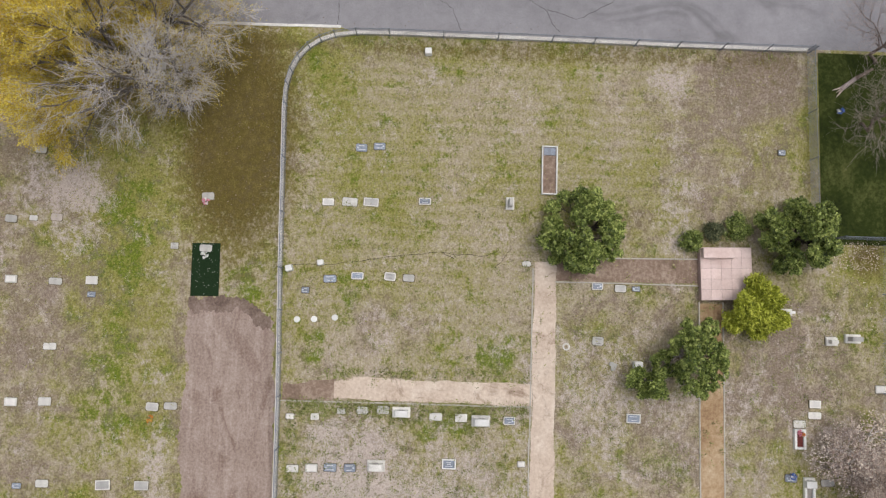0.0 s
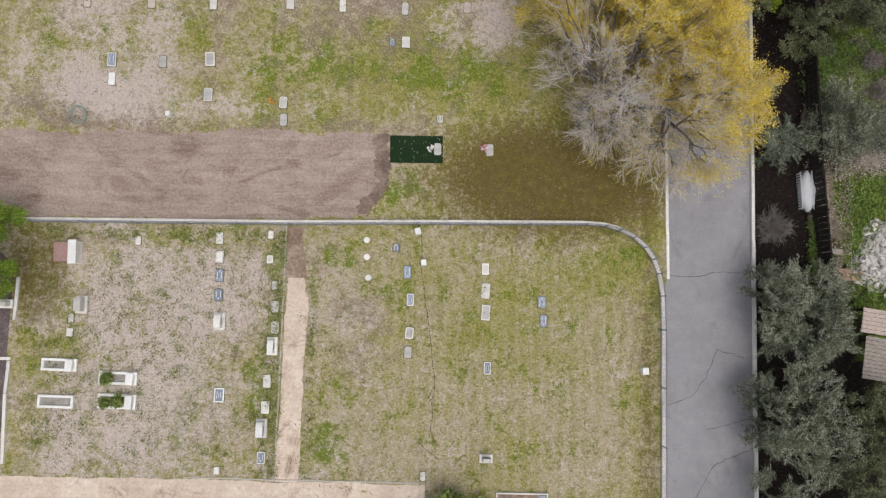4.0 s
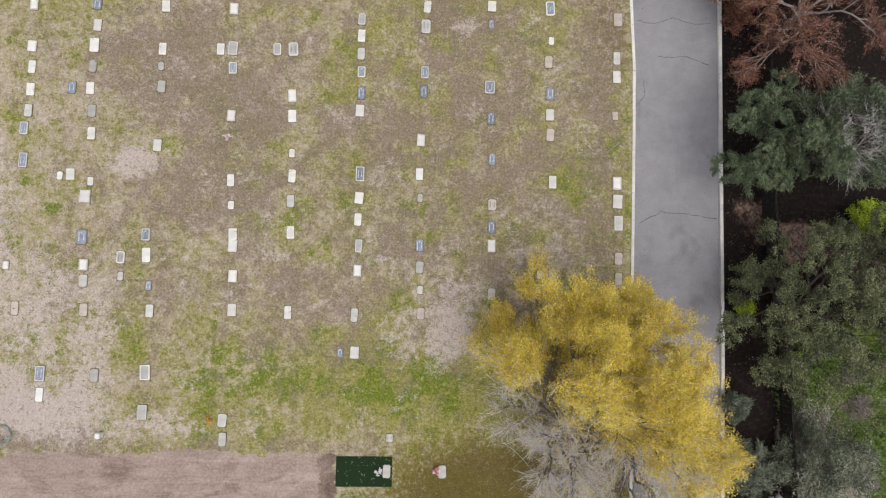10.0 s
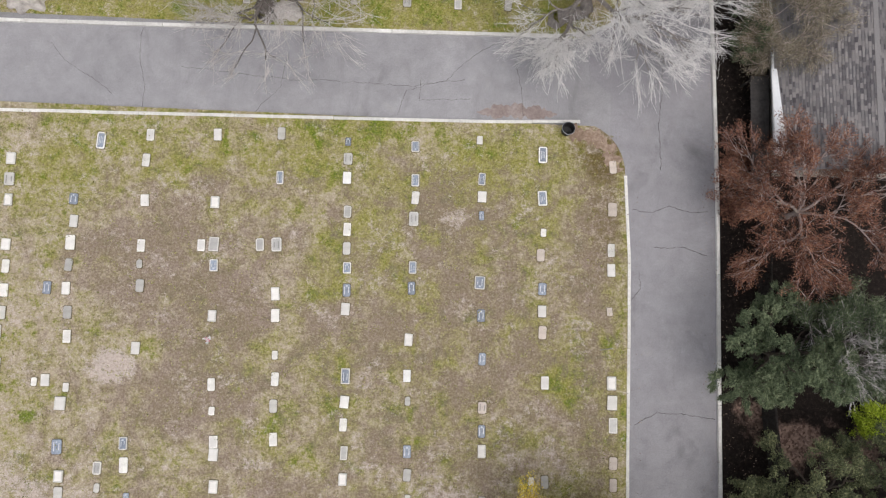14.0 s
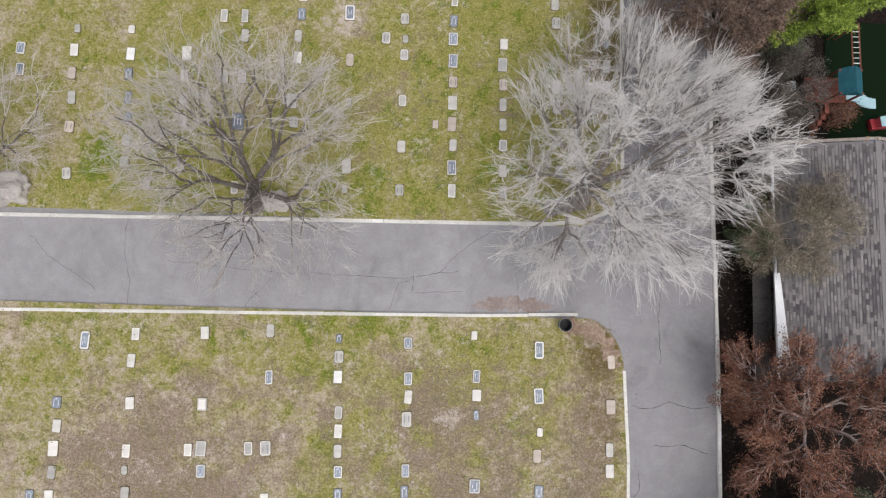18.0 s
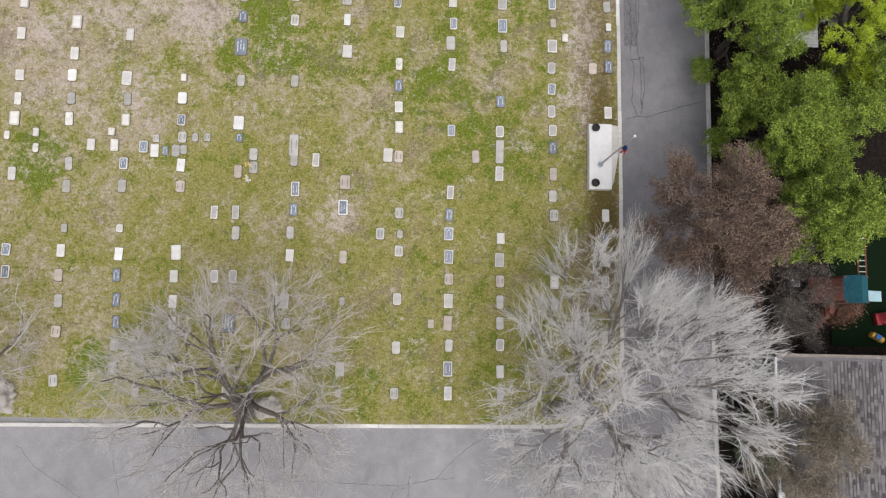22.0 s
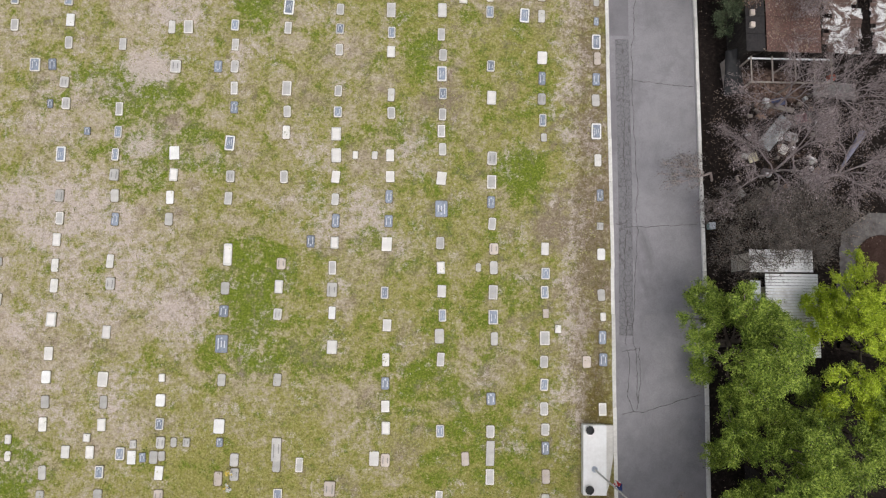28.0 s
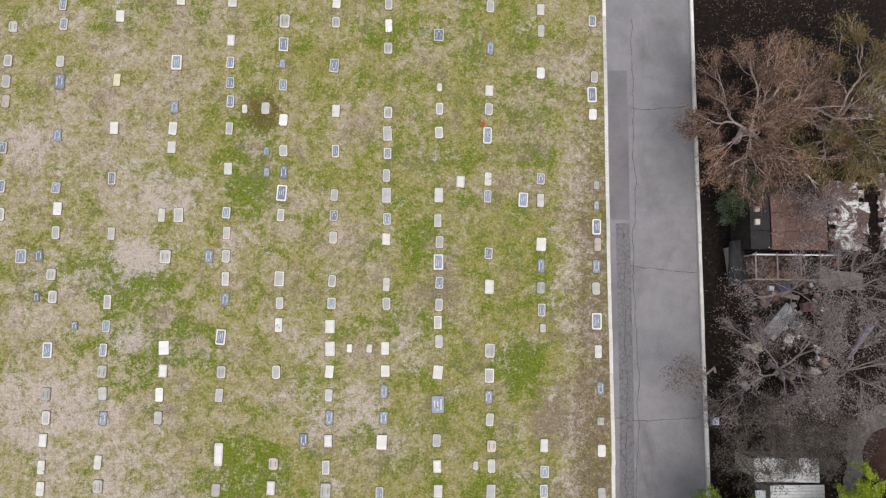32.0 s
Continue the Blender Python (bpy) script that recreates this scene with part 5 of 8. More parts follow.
tree("bare_tree", 9.5, -32.3, 5.5, 2.6, BARK_BROWN, None, "small bare tree with pinkish twigs at the lane", seed=52, tips=320, lean=(1.3, 0.8), fan=4, fan_len=0.8, thin=0.0065, low=0.4, twig_bark=BARK_PINK)
tree("bare_tree", 6.0, -31.4, 5.0, 2.6, BARK_BROWN, None, "small bare tree behind the chain-link fence", seed=53, tips=260, fan=4, fan_len=0.8, thin=0.006, low=0.4, twig_bark=BARK_PINK)

# round bushes in the walled plots
tree("citrus_tree", -0.7, -15.6, 2.9, 2.4, BARK_DARK, LEAF_CITRUS, "round glossy green bush by the sand path", "tree", seed=61, tips=900, lobes=60, lobe_r=0.36, n_leaf=36000, leaf_size=0.12, spread=0.07, low=0.2, fork=0.2, wobble=0.3)
tree("citrus_tree", -7.0, -21.2, 3.0, 2.05, BARK_GREY, LEAF_CITRUS, "open glossy green tree with visible limbs", "tree", seed=62, tips=500, lobes=30, lobe_r=0.33, n_leaf=20000, leaf_size=0.115, spread=0.07, low=0.3, wobble=0.6)
tree("citrus_tree", -8.5, -19.2, 2.0, 1.2, BARK_GREY, LEAF_CITRUS, "small olive-green bush around a post", "shrub", seed=66, tips=300, lobes=12, lobe_r=0.3, n_leaf=9000, leaf_size=0.10, spread=0.07, wobble=1.2)
tree("evergreen_tree", -0.6, -27.0, 3.6, 2.3, BARK_DARK, LEAF_CITRUS, "dense dark green tree beside the pink slab", "tree", seed=63, tips=850, lobes=52, lobe_r=0.38, n_leaf=32000, leaf_size=0.115, spread=0.075, low=0.2, fork=0.2, wobble=0.3)
tree("yellow_shrub", -4.4, -25.0, 2.1, 1.9, BARK_GREY, LEAF_GOLDEN, "feathery yellow-green shrub beside the tiled platform", "shrub", seed=64, tips=500, lobes=14, lobe_r=0.5, n_leaf=17700, leaf_size=0.098, spread=0.090, low=0.2, long=2.6, fork=0.1)
tree("bare_shrub", -12.0, -30.2, 2.6, 2.0, BARK_PALE, LEAF_PINK, "bare shrub with dry pinkish leaves", "shrub", seed=65, tips=400, n_leaf=7000, leaf_size=0.07, spread=0.15, fan=3, fan_len=0.5, low=0.3, twig_bark=BARK_PINK)
for k, (x, y, r) in enumerate(((-0.9, -21.7, 0.6), (-0.3, -22.9, 0.5), (-0.1, -24.2, 0.75))):
    tree("small_shrub", x, y, 0.8, r, BARK_DARK, LEAF_CITRUS if k != 1 else LEAF_OLIVE, "small leafy shrub in a flower bed", "shrub", seed=70 + k, tips=120, n_leaf=3500, leaf_size=0.06, spread=0.08, thin=0.004)

# spring-green tree on a mulched plot by the west edge, dry-leaved small tree to the south
tree("green_tree", -25.2, -2.0, 4.6, 3.0, BARK_DARK, LEAF_WEST, "fresh green small tree on a mulched plot", seed=91, tips=600, lobes=32, lobe_r=0.7, n_leaf=60000, leaf_size=0.045, spread=0.09, spray=0.4, long=2.8, twigs=0.4)
tree("dry_tree", -13.4, -31.6, 4.2, 2.7, BARK_GREY, LEAF_PINK, "small tree with pinkish dry leaves on grey branches", seed=92, tips=420, lobes=34, lobe_r=0.5, n_leaf=36000, leaf_size=0.05, spread=0.16, fan=2, fan_len=0.4, thin=0.010, power=0.5, twig_bark=TWIG_GREY)
tree("bare_tree", 15.2, 66.9, 4.2, 1.0, BARK_PINK, LEAF_DULL, "slender bare tree leaning over the lane", seed=98, tips=70, n_leaf=1200, leaf_size=0.05, spread=0.12, fan=4, fan_len=0.35, thin=0.009, lean=(-2.7, -0.1), low=0.55, fork=0.3, twig_bark=BARK_PINK, bend=0.06)


# ---- grave markers ----
M_WHITE = speckled("white_marble", (0.66, 0.65, 0.63), (0.86, 0.85, 0.83), 16, 2.0, 0.6, 0.4, 0.1, 0.06)
M_CONC = speckled("marker_concrete", (0.52, 0.50, 0.465), (0.79, 0.765, 0.725), 18, 2.5, 0.85, 0.3, 0.25, 0.16)
M_GREY = speckled("grey_granite", (0.34, 0.325, 0.305), (0.56, 0.54, 0.51), 40, 3.0, 0.5, 0.45, 0.1, 0.16)
M_PINK = speckled("pinkish_granite", (0.40, 0.335, 0.29), (0.62, 0.54, 0.48), 40, 3.0, 0.5, 0.45, 0.1, 0.12)
M_CREAM = speckled("cream_stone", (0.62, 0.56, 0.38), (0.78, 0.72, 0.54), 20, 3.0, 0.7, 0.3, 0.1)
M_SLATE = speckled("slate_plaque", (0.13, 0.15, 0.19), (0.30, 0.34, 0.42), 22, 3.0, 0.4, 0.5, 0.1, 0.25)
M_INSET = speckled("inset_granite", (0.34, 0.33, 0.32), (0.54, 0.52, 0.50), 40, 3.0, 0.45, 0.45, 0.1, 0.15)
M_PALE = speckled("pale_lettering", (0.50, 0.52, 0.55), (0.75, 0.76, 0.78), 30, 3.0, 0.5)
M_DARK = speckled("dark_lettering", (0.18, 0.175, 0.17), (0.30, 0.29, 0.28), 30, 3.0, 0.6)
M_PANEL = speckled("panel_stone", (0.60, 0.575, 0.545), (0.77, 0.74, 0.71), 30, 3.0, 0.5, 0.4, 0.1, 0.14)
GAP = soil_material("turf_gap_soil", (0.07, 0.055, 0.03), (0.16, 0.13, 0.075), (0.27, 0.23, 0.14), 3.0)
MARK = {}


def marker_proto(code, variant):
    """A flat marker set in the turf, with its border, plaque and lines of lettering. Long side along y."""
    rng = random.Random(code + str(variant))
    kind = code[0]
    w, l = (0.40, 0.64)
    if "s" in code: w, l = 0.30, 0.44
    if "L" in code: w, l = 0.48, 0.74
    if "T" in code: w, l = 0.44, 1.18
    if kind == "X": w, l = 0.50, 0.82
    if kind == "D": w, l = 0.62, 0.86
    w, l = w * (1 + 0.07 * (variant - 1)), l * (1 + 0.06 * (1 - variant))
    h = 0.05 + 0.02 * variant
    stone = {"w": M_CONC, "W": M_WHITE, "g": M_GREY, "p": M_PINK, "f": M_CONC, "b": M_CONC, "d": M_SLATE, "D": M_SLATE, "X": M_WHITE, "y": M_CREAM}[kind]
    words = {"w": "flat pale concrete grave marker set in the lawn", "W": "bright white marble grave marker", "g": "flat grey granite grave marker", "p": "flat pinkish granite grave marker",
             "f": "grave marker with concrete border and grey granite inset", "b": "grave marker with pale border and blue-grey plaque", "d": "dark blue-grey plaque marker flush with the turf",
             "D": "wide dark blue-grey plaque marker", "X": "large white-bordered marker with lettered slate plaque", "y": "cream stone grave marker"}[kind]
    bm = slab(w, l, h + 0.06, rng.choice((0.035, 0.07, 0.10)), -0.06)
    if kind in "wgp":
        for v in bm.verts:
            v.co.x += rng.gauss(0, 0.004)
            v.co.y += rng.gauss(0, 0.004)
    ob = part({"w": "concrete_marker", "y": "concrete_marker", "W": "marble_marker", "g": "granite_marker", "p": "granite_marker", "f": "framed_marker"}.get(kind, "plaque_marker"), bm, stone)
    tagged(ob, words, "grave marker", "flat markers in rows")
    z = h
    part("turf_gap", slab(w + 0.05, l + 0.05, 0.05, 0.06, -0.02, 0.004), GAP, ob, "dark soil gap round the stone")
    if kind == "w" and variant:
        part("panel", slab(w * 0.7, l * 0.76, 0.012, 0.03, z - 0.006, 0.004), M_PANEL, ob, "slightly darker polished panel")
    if kind in "fbX":
        b = 0.055 if kind != "X" else 0.075
        part("plaque", slab(w - 2 * b, l - 2 * b, 0.014, 0.025, z - 0.004, 0.004), M_INSET if kind == "f" else M_SLATE, ob, "grey granite inset" if kind == "f" else "blue-grey plaque")
        z += 0.010
        w, l = w - 2 * b, l - 2 * b
    ink = M_PALE if kind in "bdDX" else M_DARK
    if kind in "bdDX" or (kind in "fgp" and variant == 2):
        n = 3 if kind in "XD" else 2
        for k in range(n):
            part("lettering", box(w * 0.09, l * (0.62 if k == 0 else rng.uniform(0.3, 0.5)), 0.005, x=w * (-0.26 + 0.52 * k / max(1, n - 1)), y=rng.uniform(-0.05, 0.05) * l, z=z - 0.001), ink, ob)
    if kind in "dD" or (kind == "b" and variant == 2):
        part("vase_ring", lathe([(0.05, z - 0.002), (0.05, z + 0.012), (0.038, z + 0.012), (0.03, z + 0.004)], 10, y=l * 0.32), STEEL, ob, "small round metal vase ring")
    return ob


def marker(code, x, y, rng):
    variant = rng.choice((0, 1, 1, 2))
    turn = 0 + rng.gauss(0, 1.8) + (180 if rng.random() < 0.3 else 0)
    code = code.replace("h", "")
    m = pose(x, y, rng.uniform(-0.012, 0.01), rng.gauss(0, 0.6), rng.gauss(0, 0.6), turn) @ Matrix.Diagonal((rng.uniform(0.94, 1.06), rng.uniform(0.94, 1.06), 1, 1))
    key = (code, variant)
    if key not in MARK:
        MARK[key] = marker_proto(code, variant)
        MARK[key].matrix_basis = m
        return MARK[key]
    ob = MARK[key]
    keep, ob.scale = ob.scale.copy(), (1, 1, 1)
    made = copy_thing(ob, m)
    ob.scale = keep
    return made


row_rng = random.Random(99)


def grave_row(x, stones):
    """One row of flat markers that runs north: place along the row, offset from it, kind of stone."""
    for y, off, code in stones:
        marker(code, x + off, y, row_rng)


# walled plots in the south
grave_row(-20.88, [(-5.89, 0.00, "ws"), (-5.16, 0.00, "ws")])
grave_row(-17.70, [(-1.01, 0.00, "ws")])
grave_row(-13.46, [(-29.06, -0.10, "gh"), (-27.09, 0.10, "dh")])
grave_row(-13.26, [(-12.73, 0.30, "ws"), (-8.93, 0.22, "X"), (-3.75, -0.09, "d"), (-2.72, -0.10, "d"), (-1.75, -0.14, "w"), (-0.76, -0.20, "w")])
grave_row(-10.52, [(-28.44, 0.46, "wh"), (-27.60, 0.00, "wh"), (-18.67, 0.07, "bhL"), (-12.06, -0.21, "bh"), (-9.51, -0.13, "w"), (-8.17, -0.10, "w"), (-5.38, 0.19, "g"), (-4.30, 0.13, "g"), (-3.18, 0.06, "gs"), (-1.81, -0.25, "ws"), (-0.51, -0.27, "ws")])
grave_row(-9.46, [(-28.45, 0.00, "wh")])
grave_row(-8.59, [(-32.07, 0.00, "wh")])
grave_row(-6.42, [(-16.74, 0.00, "gh")])
grave_row(-6.07, [(-29.39, 0.00, "wh")])
grave_row(-4.14, [(-1.00, 0.00, "ds")])
grave_row(-3.44, [(-18.81, -0.13, "dhs"), (-17.95, -0.13, "fh"), (-16.69, -0.04, "bh"), (-6.50, 0.10, "g"), (-5.50, 0.15, "f"), (-3.75, 0.14, "b"), (-2.29, -0.06, "d")])
grave_row(-2.38, [(-12.84, 0.00, "ws")])
grave_row(0.73, [(-7.24, 0.13, "b"), (-4.33, -0.01, "fL"), (-3.18, -0.04, "wL"), (-2.02, -0.08, "w")])
grave_row(3.75, [(-4.68, 0.06, "d"), (-3.70, -0.05, "d")])
grave_row(4.20, [(-26.89, 0.00, "dhs")])
# lawn south of the cross road
grave_row(-22.99, [(15.56, -0.23, "g"), (15.65, 0.23, "w")])
grave_row(-21.63, [(11.98, 0.34, "p"), (14.15, -0.29, "ws"), (19.65, 0.06, "bL"), (21.34, -0.04, "b"), (22.29, 0.10, "w"), (23.42, 0.11, "w"), (24.64, 0.08, "w"), (25.75, 0.01, "w"), (28.05, -0.09, "w"), (29.12, -0.13, "gL"), (30.20, -0.14, "w")])
grave_row(-19.50, [(7.69, -0.18, "W"), (8.74, -0.24, "bL"), (18.90, -0.12, "ws"), (19.00, 0.43, "w"), (23.62, 0.12, "d")])
grave_row(-18.21, [(12.02, 0.38, "p"), (13.50, 0.23, "g"), (14.32, 0.19, "w"), (15.74, -0.02, "dL"), (17.87, -0.03, "wL"), (18.67, 0.18, "ws"), (21.20, 0.03, "w"), (22.41, -0.05, "g"), (23.62, -0.23, "w"), (24.82, -0.19, "g"), (25.97, -0.20, "wL"), (27.07, -0.12, "w"), (28.22, -0.22, "d")])
grave_row(-17.29, [(31.34, 0.00, "X")])
grave_row(-17.03, [(8.73, 0.00, "g")])
grave_row(-16.15, [(13.80, 0.03, "gs"), (14.77, -0.02, "f")])
grave_row(-14.75, [(6.98, 0.25, "fL"), (8.96, 0.24, "fL"), (12.08, 0.24, "w"), (13.37, 0.09, "ds"), (14.94, -0.14, "wL"), (16.00, -0.23, "b"), (20.72, 0.01, "w"), (23.88, -0.00, "g"), (24.99, -0.11, "gs"), (25.93, -0.09, "w"), (28.28, -0.06, "w"), (30.39, -0.16, "w"), (31.73, -0.03, "w")])
grave_row(-11.79, [(26.06, 0.00, "w")])
grave_row(-10.77, [(5.75, 0.36, "gh"), (6.69, 0.30, "f"), (12.27, 0.43, "w"), (14.01, 0.37, "w"), (15.57, 0.27, "w"), (16.19, 0.23, "w"), (17.71, 0.05, "ws"), (19.02, -0.06, "w"), (22.47, -0.23, "w"), (25.05, -0.31, "b"), (26.14, -0.38, "fL"), (28.32, -0.46, "w"), (31.89, -0.55, "w")])
grave_row(-8.80, [(26.20, 0.00, "f")])
grave_row(-7.77, [(12.24, 0.29, "w"), (16.39, 0.20, "w"), (18.04, 0.11, "g"), (19.38, 0.12, "w"), (20.59, 0.05, "ws"), (22.59, -0.04, "w"), (23.70, -0.10, "w"), (26.24, -0.18, "fL"), (29.75, -0.20, "b"), (32.10, -0.25, "g")])
grave_row(-4.70, [(10.28, 0.00, "ds")])
grave_row(-4.23, [(10.31, 0.28, "w"), (12.22, 0.17, "g"), (14.53, 0.23, "w"), (15.82, 0.23, "f"), (17.21, 0.13, "w"), (18.35, 0.14, "w"), (19.64, 0.13, "bL"), (23.04, -0.03, "w"), (24.01, -0.01, "d"), (25.16, -0.04, "b"), (26.17, -0.11, "g"), (27.16, -0.13, "w"), (28.09, -0.15, "f"), (29.87, -0.26, "W"), (30.88, -0.25, "g"), (31.80, -0.29, "ds")])
grave_row(-2.02, [(4.40, -0.04, "g"), (6.07, 0.04, "gs")])
grave_row(-0.87, [(12.42, 0.24, "p"), (13.64, 0.16, "ws"), (14.82, 0.09, "g"), (15.97, 0.04, "d"), (18.48, -0.02, "gs"), (19.75, -0.10, "W"), (21.58, -0.09, "w"), (24.23, -0.04, "d"), (25.30, -0.02, "b"), (27.84, -0.06, "fL"), (28.96, -0.01, "w"), (29.88, -0.05, "b"), (31.68, -0.11, "b")])
grave_row(0.76, [(4.45, 0.00, "gh")])
grave_row(2.75, [(13.55, 0.27, "g"), (16.09, 0.20, "w"), (17.08, 0.17, "d"), (18.26, 0.17, "p"), (20.72, 0.10, "d"), (22.94, -0.02, "d"), (24.63, -0.13, "bL"), (28.14, -0.14, "ds"), (29.14, -0.14, "w"), (30.09, -0.17, "b"), (32.17, -0.35, "ws")])
grave_row(5.91, [(12.43, 0.31, "g"), (14.65, 0.29, "g"), (14.66, -0.40, "ws"), (19.61, 0.20, "w"), (22.17, 0.03, "p"), (23.26, -0.02, "w"), (24.42, -0.02, "d"), (26.18, -0.14, "p"), (27.37, -0.02, "ws"), (29.19, -0.11, "X"), (31.52, -0.13, "X")])
grave_row(7.89, [(7.50, 0.00, "wh")])
grave_row(9.61, [(7.36, 0.30, "gh"), (12.58, 0.14, "f"), (14.58, 0.09, "p"), (15.66, 0.08, "p"), (17.55, 0.06, "fL"), (18.70, -0.01, "wL"), (19.69, -0.05, "wL"), (23.36, -0.18, "ps"), (25.52, -0.12, "w"), (26.57, -0.13, "w"), (28.73, -0.09, "pL"), (31.01, -0.08, "p")])
# lawn north of the cross road
grave_row(-22.16, [(45.26, 0.42, "b"), (46.40, 0.37, "b"), (50.35, 0.31, "w"), (52.37, -0.12, "ws"), (53.28, 0.20, "wL"), (54.33, 0.28, "w"), (55.59, 0.29, "w"), (57.86, 0.18, "w"), (59.55, 0.21, "w"), (61.47, 0.14, "gs"), (74.08, -0.13, "f"), (75.56, -0.23, "b"), (77.60, -0.32, "b"), (80.09, -0.39, "p"), (81.16, -0.45, "f"), (82.30, -0.44, "f"), (84.16, -0.33, "g")])
grave_row(-20.87, [(51.74, 0.11, "ws"), (52.57, 0.07, "ws"), (71.94, -0.18, "bL")])
grave_row(-20.14, [(69.87, 0.02, "ds"), (72.00, -0.02, "d")])
grave_row(-19.29, [(39.84, 0.39, "g"), (42.30, 0.33, "p"), (43.85, 0.32, "g"), (45.16, 0.24, "p"), (46.42, 0.25, "w"), (47.58, 0.33, "gs"), (49.77, 0.27, "g"), (50.97, 0.29, "g"), (53.34, 0.13, "w"), (54.45, 0.16, "g"), (55.69, 0.12, "W"), (56.87, 0.14, "w"), (58.59, 0.15, "wL"), (60.32, 0.14, "w"), (61.37, 0.11, "w"), (62.69, 0.09, "w"), (63.81, 0.16, "f"), (64.99, 0.07, "g"), (67.19, -0.05, "X"), (69.90, 0.01, "f"), (71.05, -0.16, "f"), (73.22, -0.11, "f"), (74.47, -0.12, "W"), (75.56, -0.27, "b"), (78.36, -0.43, "d"), (81.26, -0.54, "dL"), (82.37, -0.60, "f"), (84.42, -0.58, "b"), (85.52, -0.70, "b")])
grave_row(-18.00, [(52.01, 0.07, "w"), (68.46, -0.07, "ds")])
grave_row(-16.39, [(40.55, 0.40, "g"), (41.70, 0.40, "g"), (42.85, 0.40, "d"), (43.98, 0.32, "d"), (45.24, 0.26, "d"), (46.33, 0.29, "W"), (47.66, 0.25, "ws"), (49.88, 0.20, "g"), (51.06, 0.21, "b"), (52.02, -0.33, "w"), (52.73, -0.52, "ws"), (53.38, 0.16, "w"), (54.50, 0.16, "g"), (55.64, 0.05, "wL"), (58.02, 0.06, "w"), (60.50, 0.09, "g"), (61.66, -0.02, "w"), (63.84, 0.08, "d"), (65.08, -0.02, "g"), (66.18, -0.12, "g"), (67.26, -0.15, "b"), (68.47, -0.09, "b"), (69.71, -0.12, "f"), (73.25, -0.18, "f"), (76.16, -0.36, "b"), (78.85, -0.43, "w"), (81.46, -0.47, "y"), (84.98, -0.54, "w")])
grave_row(-15.21, [(51.98, 0.00, "b")])
grave_row(-14.53, [(39.46, -0.26, "g"), (51.80, -0.11, "W"), (51.81, 0.44, "ds"), (52.45, -0.07, "gs")])
grave_row(-13.62, [(53.48, 0.27, "b"), (54.66, 0.25, "W"), (55.78, 0.24, "ws"), (63.93, 0.07, "g"), (65.08, 0.05, "W"), (66.28, 0.17, "w"), (67.45, 0.13, "WL"), (72.12, -0.09, "fL"), (74.30, -0.43, "w"), (77.92, -0.14, "w"), (78.93, -0.14, "w"), (80.09, -0.13, "d"), (82.53, -0.16, "X"), (86.02, -0.14, "w")])
grave_row(-13.18, [(74.33, 0.00, "fL")])
grave_row(-13.06, [(40.47, -0.05, "g"), (42.86, -0.10, "w"), (43.97, -0.14, "w"), (45.26, -0.17, "w"), (46.50, -0.13, "wL"), (49.95, -0.12, "p"), (51.07, -0.17, "W"), (51.83, -0.48, "g"), (51.90, -0.08, "gs"), (52.56, -0.18, "g"), (52.58, 0.47, "gs"), (52.60, 1.11, "gs")])
grave_row(-11.34, [(45.32, 0.17, "f"), (48.65, -0.03, "f"), (72.21, -0.14, "d")])
grave_row(-10.55, [(39.42, 0.27, "f"), (42.93, 0.24, "D"), (45.34, 0.33, "f"), (47.60, 0.34, "g"), (48.68, 0.28, "f"), (50.84, 0.28, "p"), (52.63, 0.26, "ds"), (53.43, 0.19, "WL"), (55.74, 0.18, "g"), (57.57, 0.08, "D"), (59.24, 0.10, "d"), (60.42, 0.10, "g"), (62.17, 0.14, "wT"), (65.12, -0.00, "f"), (66.29, 0.05, "f"), (68.07, -0.08, "X"), (70.01, 0.04, "d"), (71.06, -0.02, "f"), (72.24, -0.05, "f"), (73.45, -0.09, "f"), (74.52, -0.15, "b"), (76.87, -0.20, "w"), (79.03, -0.26, "f"), (80.50, -0.28, "b"), (81.52, -0.34, "b"), (82.64, -0.40, "b"), (83.86, -0.44, "w"), (86.04, -0.47, "w")])
grave_row(-10.06, [(80.13, 0.00, "ws")])
grave_row(-9.49, [(51.07, 0.02, "g"), (51.78, -0.02, "g")])
grave_row(-8.83, [(76.75, 0.10, "ds"), (77.87, 0.04, "ds"), (80.20, -0.13, "f")])
grave_row(-7.71, [(43.01, 0.31, "g"), (44.15, 0.17, "fL"), (44.17, -0.17, "gs"), (46.52, 0.34, "w"), (47.71, 0.31, "g"), (48.92, 0.43, "d"), (50.01, 0.46, "bL"), (51.56, 0.33, "g"), (52.33, 0.29, "gT"), (55.81, 0.16, "g"), (59.16, 0.02, "f"), (60.57, 0.01, "w"), (61.77, 0.08, "p"), (66.35, -0.00, "f"), (68.75, -0.00, "w"), (69.88, 0.00, "f"), (71.14, -0.08, "fL"), (74.49, -0.17, "f"), (75.66, -0.17, "X"), (76.78, -0.12, "d"), (77.93, -0.19, "f"), (79.59, -0.27, "W"), (81.50, -0.38, "b"), (82.68, -0.47, "ds"), (83.75, -0.46, "bL"), (85.04, -0.46, "fL")])
grave_row(-6.20, [(51.59, -0.04, "f"), (62.98, 0.04, "d")])
